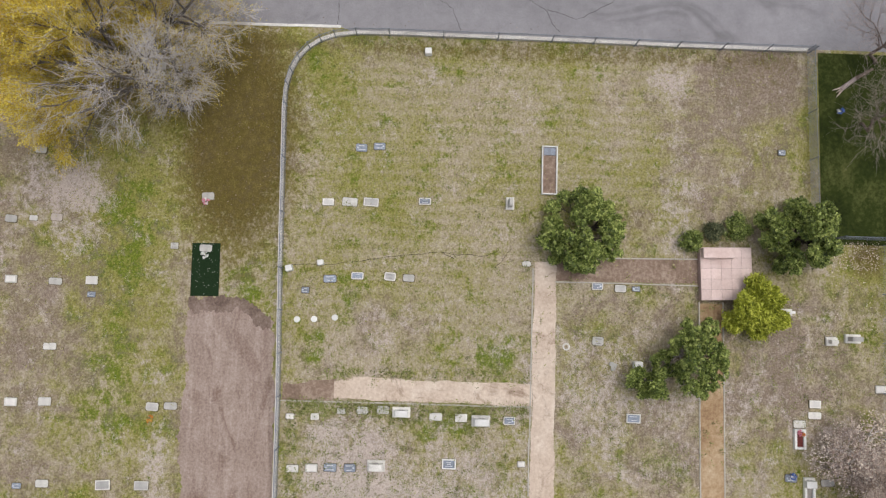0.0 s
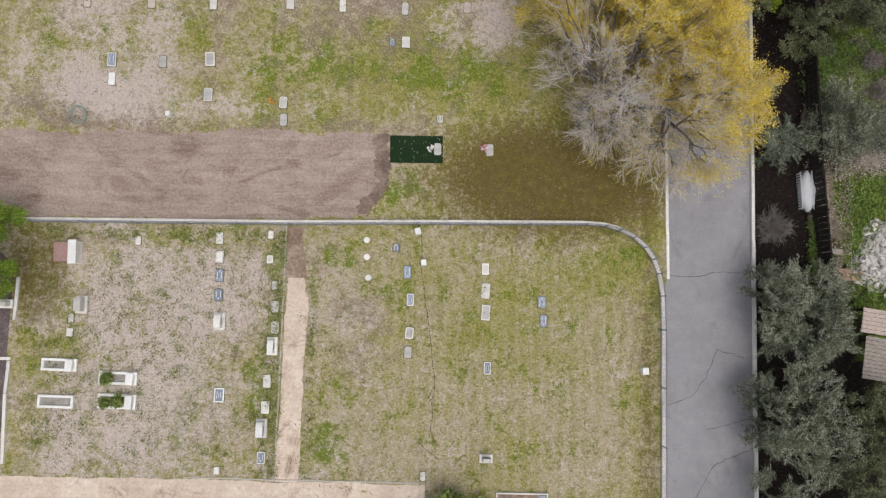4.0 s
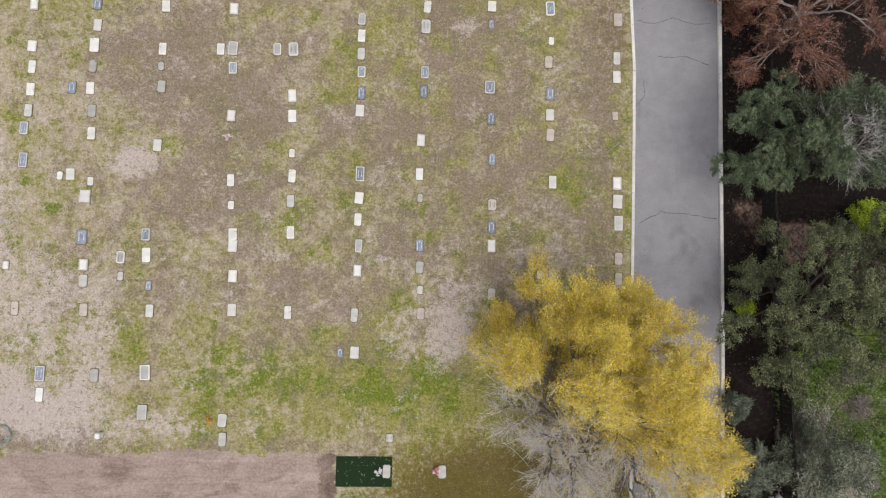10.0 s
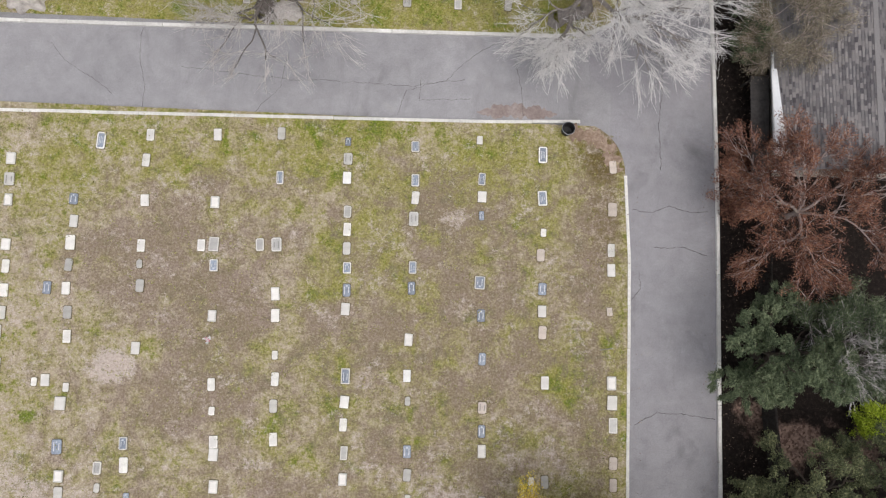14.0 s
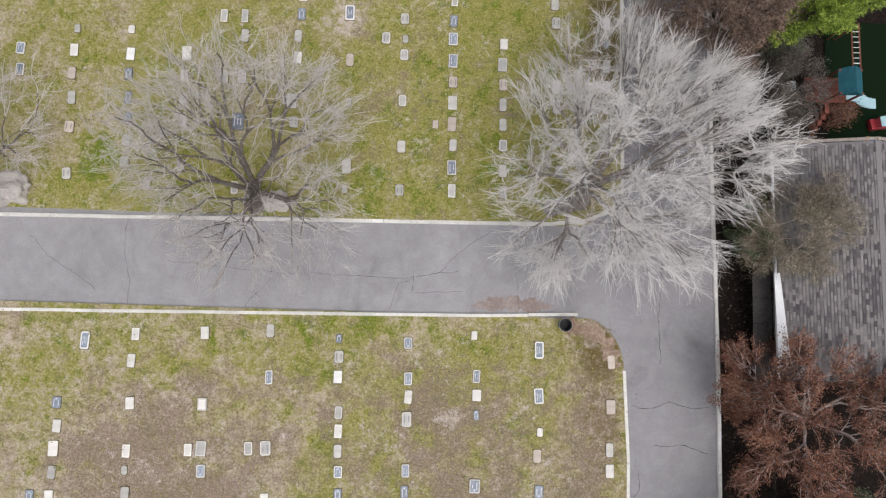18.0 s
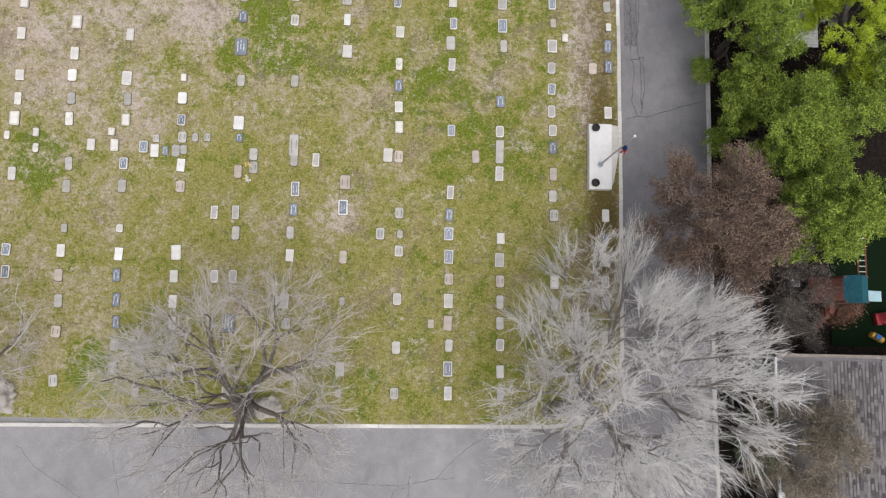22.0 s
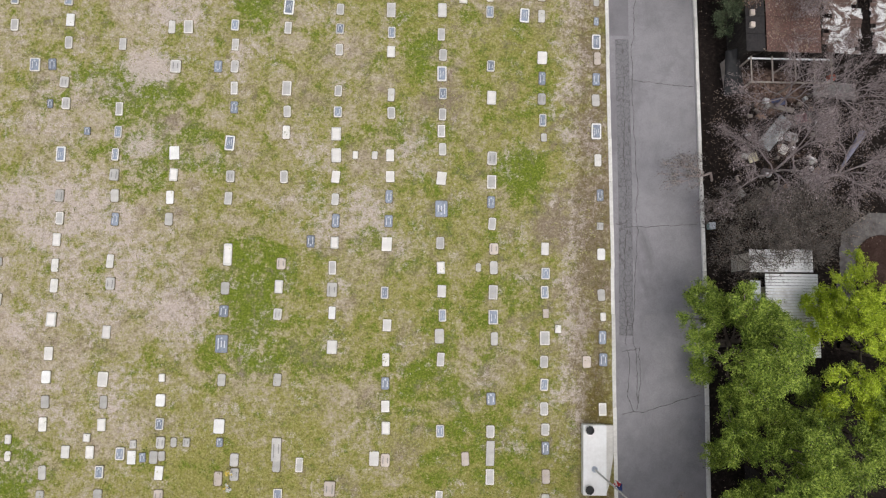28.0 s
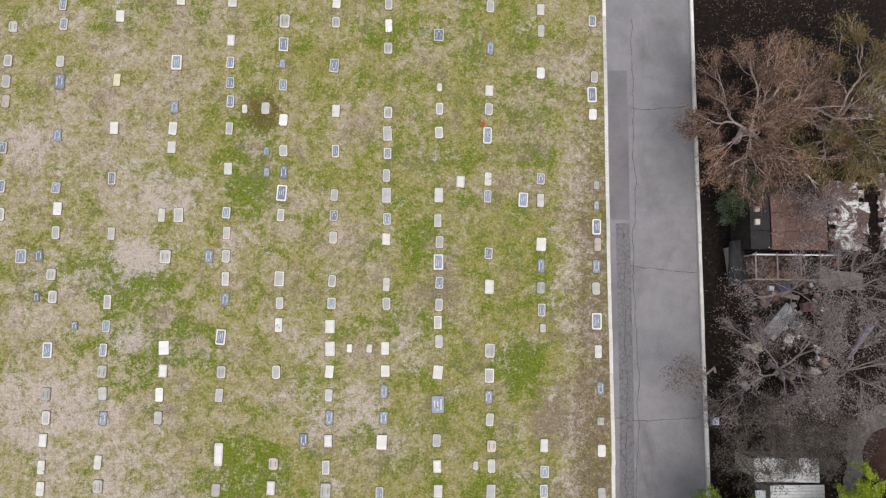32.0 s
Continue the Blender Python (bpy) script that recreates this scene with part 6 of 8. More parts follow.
grave_row(-4.97, [(39.54, 0.39, "gs"), (40.75, 0.43, "gL"), (44.22, 0.40, "gs"), (46.51, 0.36, "p"), (49.11, 0.25, "X"), (50.45, 0.31, "pL"), (57.54, 0.14, "wL"), (59.30, 0.07, "W"), (60.49, 0.02, "gL"), (61.63, -0.01, "f"), (62.95, 0.05, "w"), (64.11, 0.06, "d"), (65.24, -0.01, "f"), (66.44, -0.03, "w"), (67.60, -0.05, "wL"), (68.75, -0.10, "wL"), (69.95, -0.06, "b"), (71.10, -0.08, "f"), (73.38, -0.12, "f"), (74.54, -0.13, "b"), (75.63, -0.15, "f"), (78.00, -0.19, "b"), (80.18, -0.25, "w"), (82.66, -0.44, "bL"), (85.09, -0.45, "f"), (86.20, -0.46, "w")])
grave_row(-4.01, [(67.65, 0.00, "ws")])
grave_row(-2.99, [(67.67, 0.00, "ws")])
grave_row(-2.60, [(47.79, -0.13, "f"), (51.98, 0.13, "wL")])
grave_row(-2.14, [(39.60, 0.42, "g"), (41.92, 0.43, "g"), (44.41, 0.40, "f"), (46.91, 0.41, "f"), (47.79, 0.44, "gs"), (48.91, 0.37, "g"), (51.91, 0.24, "p"), (53.51, 0.21, "w"), (54.60, 0.15, "w"), (55.76, 0.11, "d"), (56.96, 0.10, "w"), (58.73, 0.10, "w"), (60.41, -0.08, "b"), (62.95, -0.05, "wL"), (64.17, -0.00, "d"), (65.48, -0.02, "d"), (66.54, 0.01, "w"), (67.69, -0.03, "w"), (70.00, -0.05, "f"), (71.00, -0.09, "w"), (73.37, -0.17, "w"), (74.45, -0.17, "b"), (75.71, -0.24, "fL"), (76.77, -0.28, "f"), (77.96, -0.26, "b"), (79.04, -0.30, "fL"), (80.18, -0.30, "f"), (83.74, -0.42, "f"), (85.01, -0.43, "W"), (86.22, -0.47, "f")])
grave_row(0.05, [(43.19, 0.00, "ps")])
grave_row(0.16, [(84.58, 0.00, "bL")])
grave_row(0.68, [(39.66, 0.34, "f"), (40.90, 0.30, "bL"), (42.10, 0.33, "g"), (43.24, 0.24, "pL"), (44.39, 0.24, "fL"), (45.52, 0.24, "p"), (46.69, 0.20, "bL"), (47.89, 0.17, "bL"), (48.90, 0.17, "d"), (50.09, 0.20, "f"), (53.42, 0.17, "b"), (57.04, 0.11, "f"), (58.24, 0.01, "gL"), (59.31, 0.14, "b"), (60.56, 0.07, "w"), (61.79, -0.01, "w"), (63.09, -0.07, "f"), (64.91, -0.06, "D"), (66.54, -0.10, "wL"), (68.11, -0.08, "f"), (69.10, -0.17, "f"), (70.01, -0.13, "f"), (71.16, -0.14, "b"), (72.25, -0.22, "X"), (73.30, -0.19, "f"), (74.44, -0.31, "f"), (75.80, -0.29, "wL"), (79.19, -0.37, "f"), (80.50, -0.38, "f"), (81.68, -0.41, "ws")])
grave_row(1.52, [(76.56, 0.00, "w")])
grave_row(2.41, [(52.05, -0.24, "p"), (61.86, 0.23, "gs")])
grave_row(3.34, [(39.69, 0.39, "g"), (40.82, 0.34, "w"), (42.19, 0.32, "f"), (43.31, 0.29, "g"), (44.40, 0.27, "g"), (45.48, 0.25, "p"), (46.59, 0.20, "fL"), (47.73, 0.24, "w"), (51.18, 0.11, "fL"), (52.36, 0.11, "gT"), (53.45, 0.09, "f"), (55.10, 0.09, "d"), (58.17, 0.21, "g"), (59.29, 0.13, "bL"), (60.58, 0.10, "fL"), (61.87, 0.11, "f"), (62.86, 0.09, "p"), (64.19, -0.02, "f"), (65.34, -0.10, "d"), (66.43, -0.09, "fL"), (67.71, -0.09, "fL"), (71.02, -0.18, "wL"), (72.78, -0.25, "b"), (75.82, -0.36, "b"), (76.76, -0.35, "w"), (79.13, -0.43, "X"), (80.56, -0.39, "f"), (81.59, -0.38, "w"), (83.96, -0.37, "d"), (86.32, -0.41, "f")])
grave_row(4.88, [(75.69, 0.00, "X")])
grave_row(6.14, [(40.91, 0.51, "g"), (44.36, 0.33, "g"), (45.52, 0.31, "wL"), (49.03, 0.24, "g"), (50.07, 0.17, "g"), (51.25, 0.18, "p"), (52.67, 0.14, "d"), (53.61, 0.12, "f"), (54.65, 0.05, "f"), (55.88, 0.04, "b"), (57.05, 0.02, "f"), (58.27, 0.04, "fL"), (58.76, 0.73, "ws"), (59.55, 0.08, "ps"), (60.66, 0.01, "b"), (61.64, 0.04, "b"), (62.94, 0.00, "w"), (68.94, -0.13, "gs"), (69.88, -0.20, "b"), (71.04, -0.27, "g"), (72.20, -0.26, "d"), (73.34, -0.27, "wL"), (75.69, -0.33, "w"), (76.85, -0.34, "b"), (82.67, -0.41, "W"), (85.05, -0.41, "g"), (86.24, -0.45, "w")])
grave_row(8.39, [(57.10, 0.00, "p")])
grave_row(8.97, [(42.69, 0.19, "w"), (44.46, 0.19, "f"), (45.60, 0.18, "f"), (46.74, 0.17, "f"), (47.95, 0.14, "ds"), (49.11, 0.16, "W"), (54.69, 0.26, "w"), (57.23, 0.28, "d"), (58.38, 0.24, "d"), (59.45, 0.27, "ws"), (60.59, 0.17, "g"), (62.74, 0.15, "W"), (64.23, 0.09, "gs"), (65.90, 0.09, "d"), (67.79, -0.04, "w"), (69.37, -0.13, "X"), (71.08, -0.17, "g"), (72.25, -0.15, "d"), (73.42, -0.09, "p"), (74.36, -0.15, "X"), (75.51, -0.16, "ds"), (76.61, -0.16, "gs"), (80.47, -0.39, "W"), (81.57, -0.43, "X"), (82.55, -0.31, "f"), (85.71, -0.44, "b")])


# ---- walled plots: wall, fence, edgings ----
def thing(name, x, y, z, turn, label, category, group=""):
    return empty(name, pose(x, y, z, 0, 0, turn), label, category, group)


wall = empty("boundary_wall", Matrix.Identity(4), "low pale concrete boundary wall with rounded corner", "wall", kind="structure")
wall_rng = random.Random(8)
for a, b in zip(along(WALL_LINE, 1.5), along(WALL_LINE, 1.5)[1:]):
    d, mid = b - a, (a + b) / 2
    bm = box(d.length + 0.004, 0.2, 0.34, bevel=0.015)
    bmesh.ops.transform(bm, matrix=pose(mid.x, mid.y, -0.2, wall_rng.gauss(0, 0.4), 0, math.degrees(math.atan2(d.y, d.x))), verts=bm.verts)
    part("coping", bm, WALLTOP, wall)


def chain_fence(line, height, label, spacing=2.6, offset=0.0, gap=0.13, wire=0.004):
    """Posts, rail and woven wire along a polyline; offset moves it to the line's right."""
    base = empty("chain_link_fence", Matrix.Identity(4), label, "fence")
    pts = along(line, spacing)
    if offset:
        moved = []
        for k, p in enumerate(pts):
            d = (pts[min(k + 1, len(pts) - 1)] - pts[max(k - 1, 0)]).normalized()
            moved.append(p + Vector((d.y, -d.x, 0)) * offset)
        pts = moved
    for p in pts:
        bm = rod((p.x, p.y, -0.1), (p.x, p.y, height), 0.03, n=8)
        lathe([(0.04, height - 0.02), (0.036, height + 0.03), (0.01, height + 0.05)], 8, bm, p.x, p.y)
        part("post", bm, FENCE_STEEL, base)
    wires = []
    for a, b in zip(pts, pts[1:]):
        part("rail", rod((a.x, a.y, height - 0.04), (b.x, b.y, height - 0.04), 0.018, n=6), FENCE_STEEL, base)
        n = max(2, int((b - a).length / gap))
        d = (b - a) / n
        run = int(height / gap)
        for k in range(-run, n):
            for up in (1, -1):
                s0, s1 = max(k, 0), min(k + run, n)
                if s1 <= s0:
                    continue
                z0, z1 = (s0 - k) * gap, (s1 - k) * gap
                if up < 0:
                    z0, z1 = height - 0.05 - z0, height - 0.05 - z1
                p, q = a + d * s0, a + d * s1
                wires.append((p.x, p.y, max(0.02, z0), q.x, q.y, max(0.02, z1), wire, wire))
    tagged(tubes("wire_mesh", wires, FENCE_STEEL, base, 3), "woven galvanised wire", kind="stuff")
    return base


chain_fence(WALL_LINE[1:], 1.1, "galvanised chain-link fence behind the low wall", offset=0.17)
chain_fence([(10.1, -28.45), (6.5, -28.45), (1.2, -28.5)], 0.9, "galvanised chain-link fence between plots", gap=0.17, wire=0.010)
chain_fence([(-0.5, -29.6), (-0.52, -33.5)], 1.3, "short chain-link fence at the plot's edge", gap=0.16)
chain_fence([(-0.8, -32.45), (-8.8, -32.2), (-16, -32.0)], 1.3, "chain-link fence along the southern edge", gap=0.16)

snag = thing("fallen_limb", 7.9, -30.25, 0.03, -54, "pale split limb fallen in the grass", "limb")
for p, q, a, b in (((0.0, 0.0, 0.10), (1.1, 0.03, 0.16), 0.13, 0.11), ((1.0, 0.03, 0.16), (2.0, -0.05, 0.4), 0.11, 0.08)):
    part("limb", rod(p, q, a, b, 10), BARK_BROWN if p[0] else BARK_PINK, snag)
for dy, l in ((-0.10, 0.5), (0.0, 0.32), (0.10, 0.42)):
    part("splinter", rod((0.1, dy * 0.6, 0.12), (-l, dy * 2.2, 0.08), 0.06, 0.012, 6), LEAF_PINK, snag, "bare pale torn wood")

EDGING = speckled("edging_concrete", (0.36, 0.33, 0.29), (0.60, 0.56, 0.50), 10, 1.2, 0.9)
for k, line in enumerate(([(-3.3, -22.2), (-3.3, -14.4)], [(-1.85, -22.2), (-2.02, -14.4)], [(-10.0, -13.2), (-9.98, 0.1)], [(-34, -23.55), (-4.15, -23.55)], [(-34, -22.2), (-4.15, -22.25)], [(-14.6, -13.12), (-2.6, -13.2)])):
    kerb_run("path_edging", line, 0.07, 0.05, "thin weathered concrete path edging", EDGING, 1.6, 30 + k)
TURF_CRACK = soil_material("dry_crack", (0.025, 0.02, 0.012), (0.05, 0.042, 0.025), (0.09, 0.075, 0.05), 2.0)
turf_rng = random.Random(14)
for line in ([(-2.85, -0.1), (-2.73, -2.13), (-2.42, -4.24), (-1.9, -8.18), (-2.08, -10.33), (-1.74, -11.55)], [(-1.9, -8.2), (-2.2, -8.9)], [(-1.57, -12.0), (-2.67, -11.11)], [(-8.5, 86), (-8.55, 83), (-8.7, 81.5), (-9.0, 80.4)]):
    tagged(strip("turf_crack", line, 0.022, 0.026, TURF_CRACK, None, turf_rng, 0.018), "thin dark crack across dry turf", "crack", kind="structure")

# turf mat over a fresh grave
def mat_material():
    m = Mat("artificial_turf", 0.9, 0.1)
    c = m.ramp(m.noise(30, 6, 0.8), (0.3, (0.006, 0.014, 0.006)), (0.7, (0.025, 0.05, 0.02)))
    m.color(m.mix(m.ramp(m.voronoi(7), (0.09, 1.0), (0.14, 0.0)), c, (0.55, 0.58, 0.5))).bump(m.noise(60, 4), 0.6, 0.02)
    return m.m
mat = part("turf_mat", box(2.84, 1.5, 0.05, bevel=0.02), mat_material())
for v in mat.data.vertices:
    v.co.z += 0.012 * math.sin(v.co.x * 5) * math.cos(v.co.y * 4)
mat.matrix_basis = pose(-3.2, 4.36, 0.005, 0, 0, 1.2)
tagged(mat, "dark green artificial turf mat over a fresh grave", "turf mat")

PETALS = {"pink": speckled("pink_petal", (0.50, 0.10, 0.18), (0.85, 0.45, 0.52), 20), "white": speckled("white_petal", (0.6, 0.6, 0.58), (0.85, 0.85, 0.83), 20), "orange": speckled("orange_petal", (0.5, 0.14, 0.02), (0.75, 0.35, 0.08), 20), "blue": speckled("blue_petal", (0.03, 0.06, 0.3), (0.15, 0.25, 0.6), 20), "yellow": speckled("yellow_petal", (0.6, 0.45, 0.05), (0.8, 0.65, 0.2), 20)}
VASE = speckled("vase_metal", (0.18, 0.18, 0.19), (0.35, 0.35, 0.36), 12, metal=0.5, rough=0.5)


def flowers(x, y, colour, seed, r=0.2, other="white"):
    """A small vase with a tuft of stems and petals."""
    rng, nrng = random.Random(seed), np.random.default_rng(seed)
    base = thing("flower_vase", x, y, 0.0, 0, f"small grave vase with {colour} and {other} flowers", "flowers")
    part("vase", lathe([(0.04, -0.03), (0.055, 0.1), (0.045, 0.13), (0.03, 0.12)], 10), VASE, base)
    stems = []
    for k in range(9):
        a, s = rng.uniform(0, 6.28), rng.uniform(0.3, 1) * r
        stems.append((0, 0, 0.1, s * math.cos(a), s * math.sin(a), rng.uniform(0.2, 0.3), 0.005, 0.003))
    tagged(tubes("stems", stems, LEAF_CITRUS, base, 3), kind="stuff")
    for c, n in ((colour, 6), (other, 3)):
        pts = np.array([s[3:6] for s in (rng.sample(stems, n))])
        C = np.repeat(pts, 16, 0) + nrng.normal(size=(len(pts) * 16, 3)) * 0.032
        leaves("bloom", C, 0.075, nrng, PETALS[c], base, f"{c} petals", 1.1)
    return base


for k, (x, y, c, o) in enumerate(((-2.45, 4.35, "white", "white"), (0.45, 4.5, "pink", "white"), (-11.0, 6.75, "orange", "yellow"), (-11.15, 21.25, "white", "pink"), (-9.75, 51.15, "yellow", "white"), (-9.7, 50.4, "white", "yellow"), (2.6, 79.7, "orange", "pink"), (-13.2, -27.1, "blue", "white"), (6.6, -30.2, "blue", "white"), (-10.95, -27.6, "pink", "orange"))):
    flowers(x, y, c, 200 + k, other=o)

# upright headstones and other monuments
def headstone(x, y, turn, w, t, h, mat, label, seed):
    rng = random.Random(seed)
    base = thing("headstone", x, y, 0, turn, label, "headstone", "upright headstones")
    part("plinth", box(t + 0.24, w + 0.22, 0.26, z=-0.1, bevel=0.02), M_CONC, base, "rough concrete plinth")
    bm = bmesh.new()
    prof = [(-w / 2, 0), (w / 2, 0)] + [(w / 2 * math.cos(a), h - w * 0.16 + w * 0.16 * math.sin(a)) for a in np.linspace(0, math.pi, 9)]
    front = [bm.verts.new((t / 2, py, 0.16 + pz)) for py, pz in prof]
    back = [bm.verts.new((-t / 2, py, 0.16 + pz)) for py, pz in prof]
    bm.faces.new(front)
    bm.faces.new(back[::-1])
    for k in range(len(prof)):
        j = (k + 1) % len(prof)
        bm.faces.new((front[j], front[k], back[k], back[j]))
    bmesh.ops.bevel(bm, geom=[e for e in bm.edges if abs(e.verts[0].co.x - e.verts[1].co.x) < 1e-6], offset=0.012, segments=1, affect="EDGES")
    bmesh.ops.recalc_face_normals(bm, faces=bm.faces)
    tab = part("tablet", bm, mat, base)
    for k in range(3):
        part("lettering", box(0.006, w * (0.6 - 0.14 * k), 0.05, x=t / 2 + 0.002, z=0.16 + h * (0.62 - 0.16 * k)), M_DARK, tab)
    return base


headstone(-10.42, -6.35, 0, 0.72, 0.30, 0.55, M_WHITE, "thick pale upright headstone on a plinth", 1)
headstone(-10.77, -10.55, 0, 0.76, 0.34, 0.55, M_WHITE, "thick white upright headstone on a plinth", 2)
headstone(-13.2, -5.12, 0, 0.70, 0.34, 0.5, M_CONC, "thick concrete upright headstone on a plinth", 3)
headstone(0.87, -11.87, 90, 0.46, 0.2, 0.55, M_GREY, "small dark grey upright headstone", 4)
headstone(-5.92, -30.56, 0, 0.62, 0.24, 0.5, M_GREY, "grey upright headstone near the fence", 5)
headstone(-20.34, -4.44, 180, 0.70, 0.34, 0.5, M_GREY, "grey upright headstone with pale base", 6)
headstone(-6.1, -29.4, 0, 0.4, 0.2, 0.35, M_CONC, "low pale headstone near the fence", 7)

M_ROSE = speckled("rose_granite", (0.26, 0.15, 0.135), (0.42, 0.27, 0.25), 14, 1.2, 0.6)
box_tomb = thing("box_tomb", -21.1, -1.75, 0, 2, "pale box tomb with a pinkish ledger slab", "tomb")
part("head", box(0.34, 1.16, 0.75, x=0.36, z=-0.05, bevel=0.03), M_CONC, box_tomb)
part("ledger", box(0.80, 1.02, 0.72, x=-0.2, z=-0.05, bevel=0.02), M_ROSE, box_tomb, "pinkish granite ledger")
part("cap", box(0.42, 1.24, 0.08, x=0.36, z=0.68, bevel=0.02), M_WHITE, box_tomb, "white cap stone")

GRAVEL = speckled("grave_gravel", (0.20, 0.18, 0.16), (0.42, 0.39, 0.36), 30, 3, 0.95, bump=0.8)
REDBED = speckled("red_gravel", (0.10, 0.022, 0.02), (0.24, 0.075, 0.062), 30, 3, 0.95, bump=0.8)


def ledger_grave(x, y, turn, l, w, label, head=True, bed=GRAVEL, shrub=None, mat=M_WHITE, seed=1, rail=0.13):
    base = thing("kerbed_grave", x, y, 0, turn, label, "grave", "kerbed graves")
    for s in (-1, 1):
        part("side_kerb", box(l, rail, 0.24, y=s * (w - rail) / 2, z=-0.06, bevel=0.02), mat, base)
        part("end_kerb", box(rail, w - 2 * rail - 0.004, 0.24, x=s * (l - rail) / 2, z=-0.06, bevel=0.02), mat, base)
    part("bed", box(l - 2 * rail - 0.004, w - 2 * rail - 0.004, 0.1, z=-0.03), bed, base, "gravel bed")
    if head:
        part("head_block", box(0.36, w * 0.96, 0.3, x=l / 2 - rail - 0.2, z=0.08, bevel=0.03), mat, base)
    return base


ledger_grave(-21.25, -7.55, -1, 1.8, 0.64, "white kerbed grave with grey bed")
ledger_grave(-21.3, -9.42, -1, 1.8, 0.66, "white kerbed grave with grey bed", head=False)
ledger_grave(-18.22, -8.17, -1, 1.95, 0.66, "white kerbed grave with a leafy shrub")
ledger_grave(-18.2, -9.35, -1, 1.95, 0.74, "white kerbed grave with leafy shrubs")
ledger_grave(-11.3, -27.57, 0, 1.06, 0.62, "white kerbed grave with red gravel", head=False, bed=REDBED)
ledger_grave(-13.9, -28.03, 0, 1.25, 0.58, "white kerbed grave with pale head block")
ledger_grave(2.78, -14.0, 0, 2.7, 0.86, "long narrow grave outlined with thin white kerbs", head=False, bed=MUD, rail=0.07)
p = part("plaque", box(0.42, 0.64, 0.06, bevel=0.01), M_SLATE)
p.matrix_basis = pose(3.82, -14.0, 0.075)
p.name = "plaque_marker"
tagged(p, "dark slate plaque at the head of a kerbed grave", "grave marker")
for k, (x, y, r) in enumerate(((-18.75, -8.17, 0.3), (-18.75, -9.4, 0.24), (-18.05, -9.3, 0.32))):
    tree("grave_shrub", x, y, 0.55, r, BARK_DARK, LEAF_CITRUS, "small green shrub planted on a grave", "shrub", seed=300 + k, tips=60, n_leaf=1500, leaf_size=0.06, spread=0.06, z=0.06, thin=0.004)

for k, (x, y) in enumerate(((-5.71, -0.64), (-5.67, -1.54), (-5.56, -2.64))):
    ob = part("round_marker", lathe([(0.17, -0.05), (0.17, 0.09), (0.15, 0.12), (0.05, 0.125)], 18), M_WHITE, smooth=False)
    ob.matrix_basis = pose(x, y, 0)
    tagged(ob, "small round white stone marker", "grave marker", "round markers")
for x, y, s, t in ((-3.0, -0.11, 0.34, 14), (-2.65, -1.77, 0.3, 8), (9.18, -7.18, 0.36, 4), (-16.48, 5.8, 0.26, 0), (-7.63, -18.86, 0.42, 0)):
    ob = part("stone_post", box(s, s * 1.1, 0.5, z=-0.1, bevel=0.03, taper=0.92), M_WHITE)
    ob.matrix_basis = pose(x, y, 0, 0, 0, t)
    tagged(ob, "short square white stone post", "post")
heart = thing("heart_marker", -7.72, -17.58, 0, 20, "heart-shaped grey stone lying on the ground", "grave marker")
bm = bmesh.new()
outline = [(0.016 * 16 * math.sin(a) ** 3, 0.016 * (13 * math.cos(a) - 5 * math.cos(2 * a) - 2 * math.cos(3 * a) - math.cos(4 * a))) for a in np.linspace(0, 2 * math.pi, 28, endpoint=False)]
lo, hi = [bm.verts.new((u, v, -0.03)) for u, v in outline], [bm.verts.new((u * 0.95, v * 0.95, 0.07)) for u, v in outline]
bm.faces.new(hi[::-1])
for k in range(28):
    bm.faces.new((lo[k - 1], lo[k], hi[k], hi[k - 1]))
bmesh.ops.recalc_face_normals(bm, faces=bm.faces)
part("stone", bm, M_GREY, heart)
ob = part("drain_ring", lathe([(0.2, -0.05), (0.2, 0.05), (0.12, 0.05), (0.11, -0.02), (0.02, -0.02)], 20), M_CONC)
ob.matrix_basis = pose(-6.77, -15.05, 0)
tagged(ob, "round concrete drain ring in the turf", "drain")

# pink tiled platform
PINK_TILE = speckled("pink_tile", (0.62, 0.46, 0.42), (0.80, 0.65, 0.61), 8, 1.2, 0.7, vary=0.07)
plat = thing("tiled_platform", -2.62, -23.6, 0, 1.5, "raised platform paved with pink tiles", "platform")
part("body", box(2.86, 2.82, 0.40, z=-0.05, bevel=0.02), speckled("pink_grout", (0.36, 0.26, 0.24), (0.5, 0.38, 0.35), 9), plat)
for i in range(5):
    for j in range(5):
        part("tile", box(0.555, 0.548, 0.025, x=-1.136 + 0.568 * i, y=-1.12 + 0.56 * j, z=0.346, bevel=0.006), PINK_TILE, plat)
part("step_block", box(0.55, 1.75, 0.4, x=1.1, y=0.5, z=0.372, bevel=0.02), PINK_TILE, plat, "pink block seat")

# hose, bin, stake
hose_v, hr = [], random.Random(4)
for loop in range(5):
    r, ox, oy = hr.uniform(0.36, 0.52), hr.gauss(0, 0.06), hr.gauss(0, 0.06)
    c = [(ox + r * math.cos(a) * hr.uniform(0.97, 1.03), oy + r * 1.05 * math.sin(a), 0.03 + 0.02 * loop) for a in np.linspace(0, 6.28, 30)]
    hose_v += [(*p, *q, 0.016, 0.016) for p, q in zip(c, c[1:])]
hose = tubes("garden_hose", hose_v, speckled("hose_rubber", (0.20, 0.25, 0.21), (0.38, 0.42, 0.38), 6, rough=0.6), None, 6)
hose.matrix_basis = pose(-21.3, 5.65, 0)
tagged(hose, "coiled grey-green garden hose on the ground", "hose")
bin_ob = thing("litter_bin", 7.0, 32.85, 0, 0, "black round litter bin by the kerb", "bin")
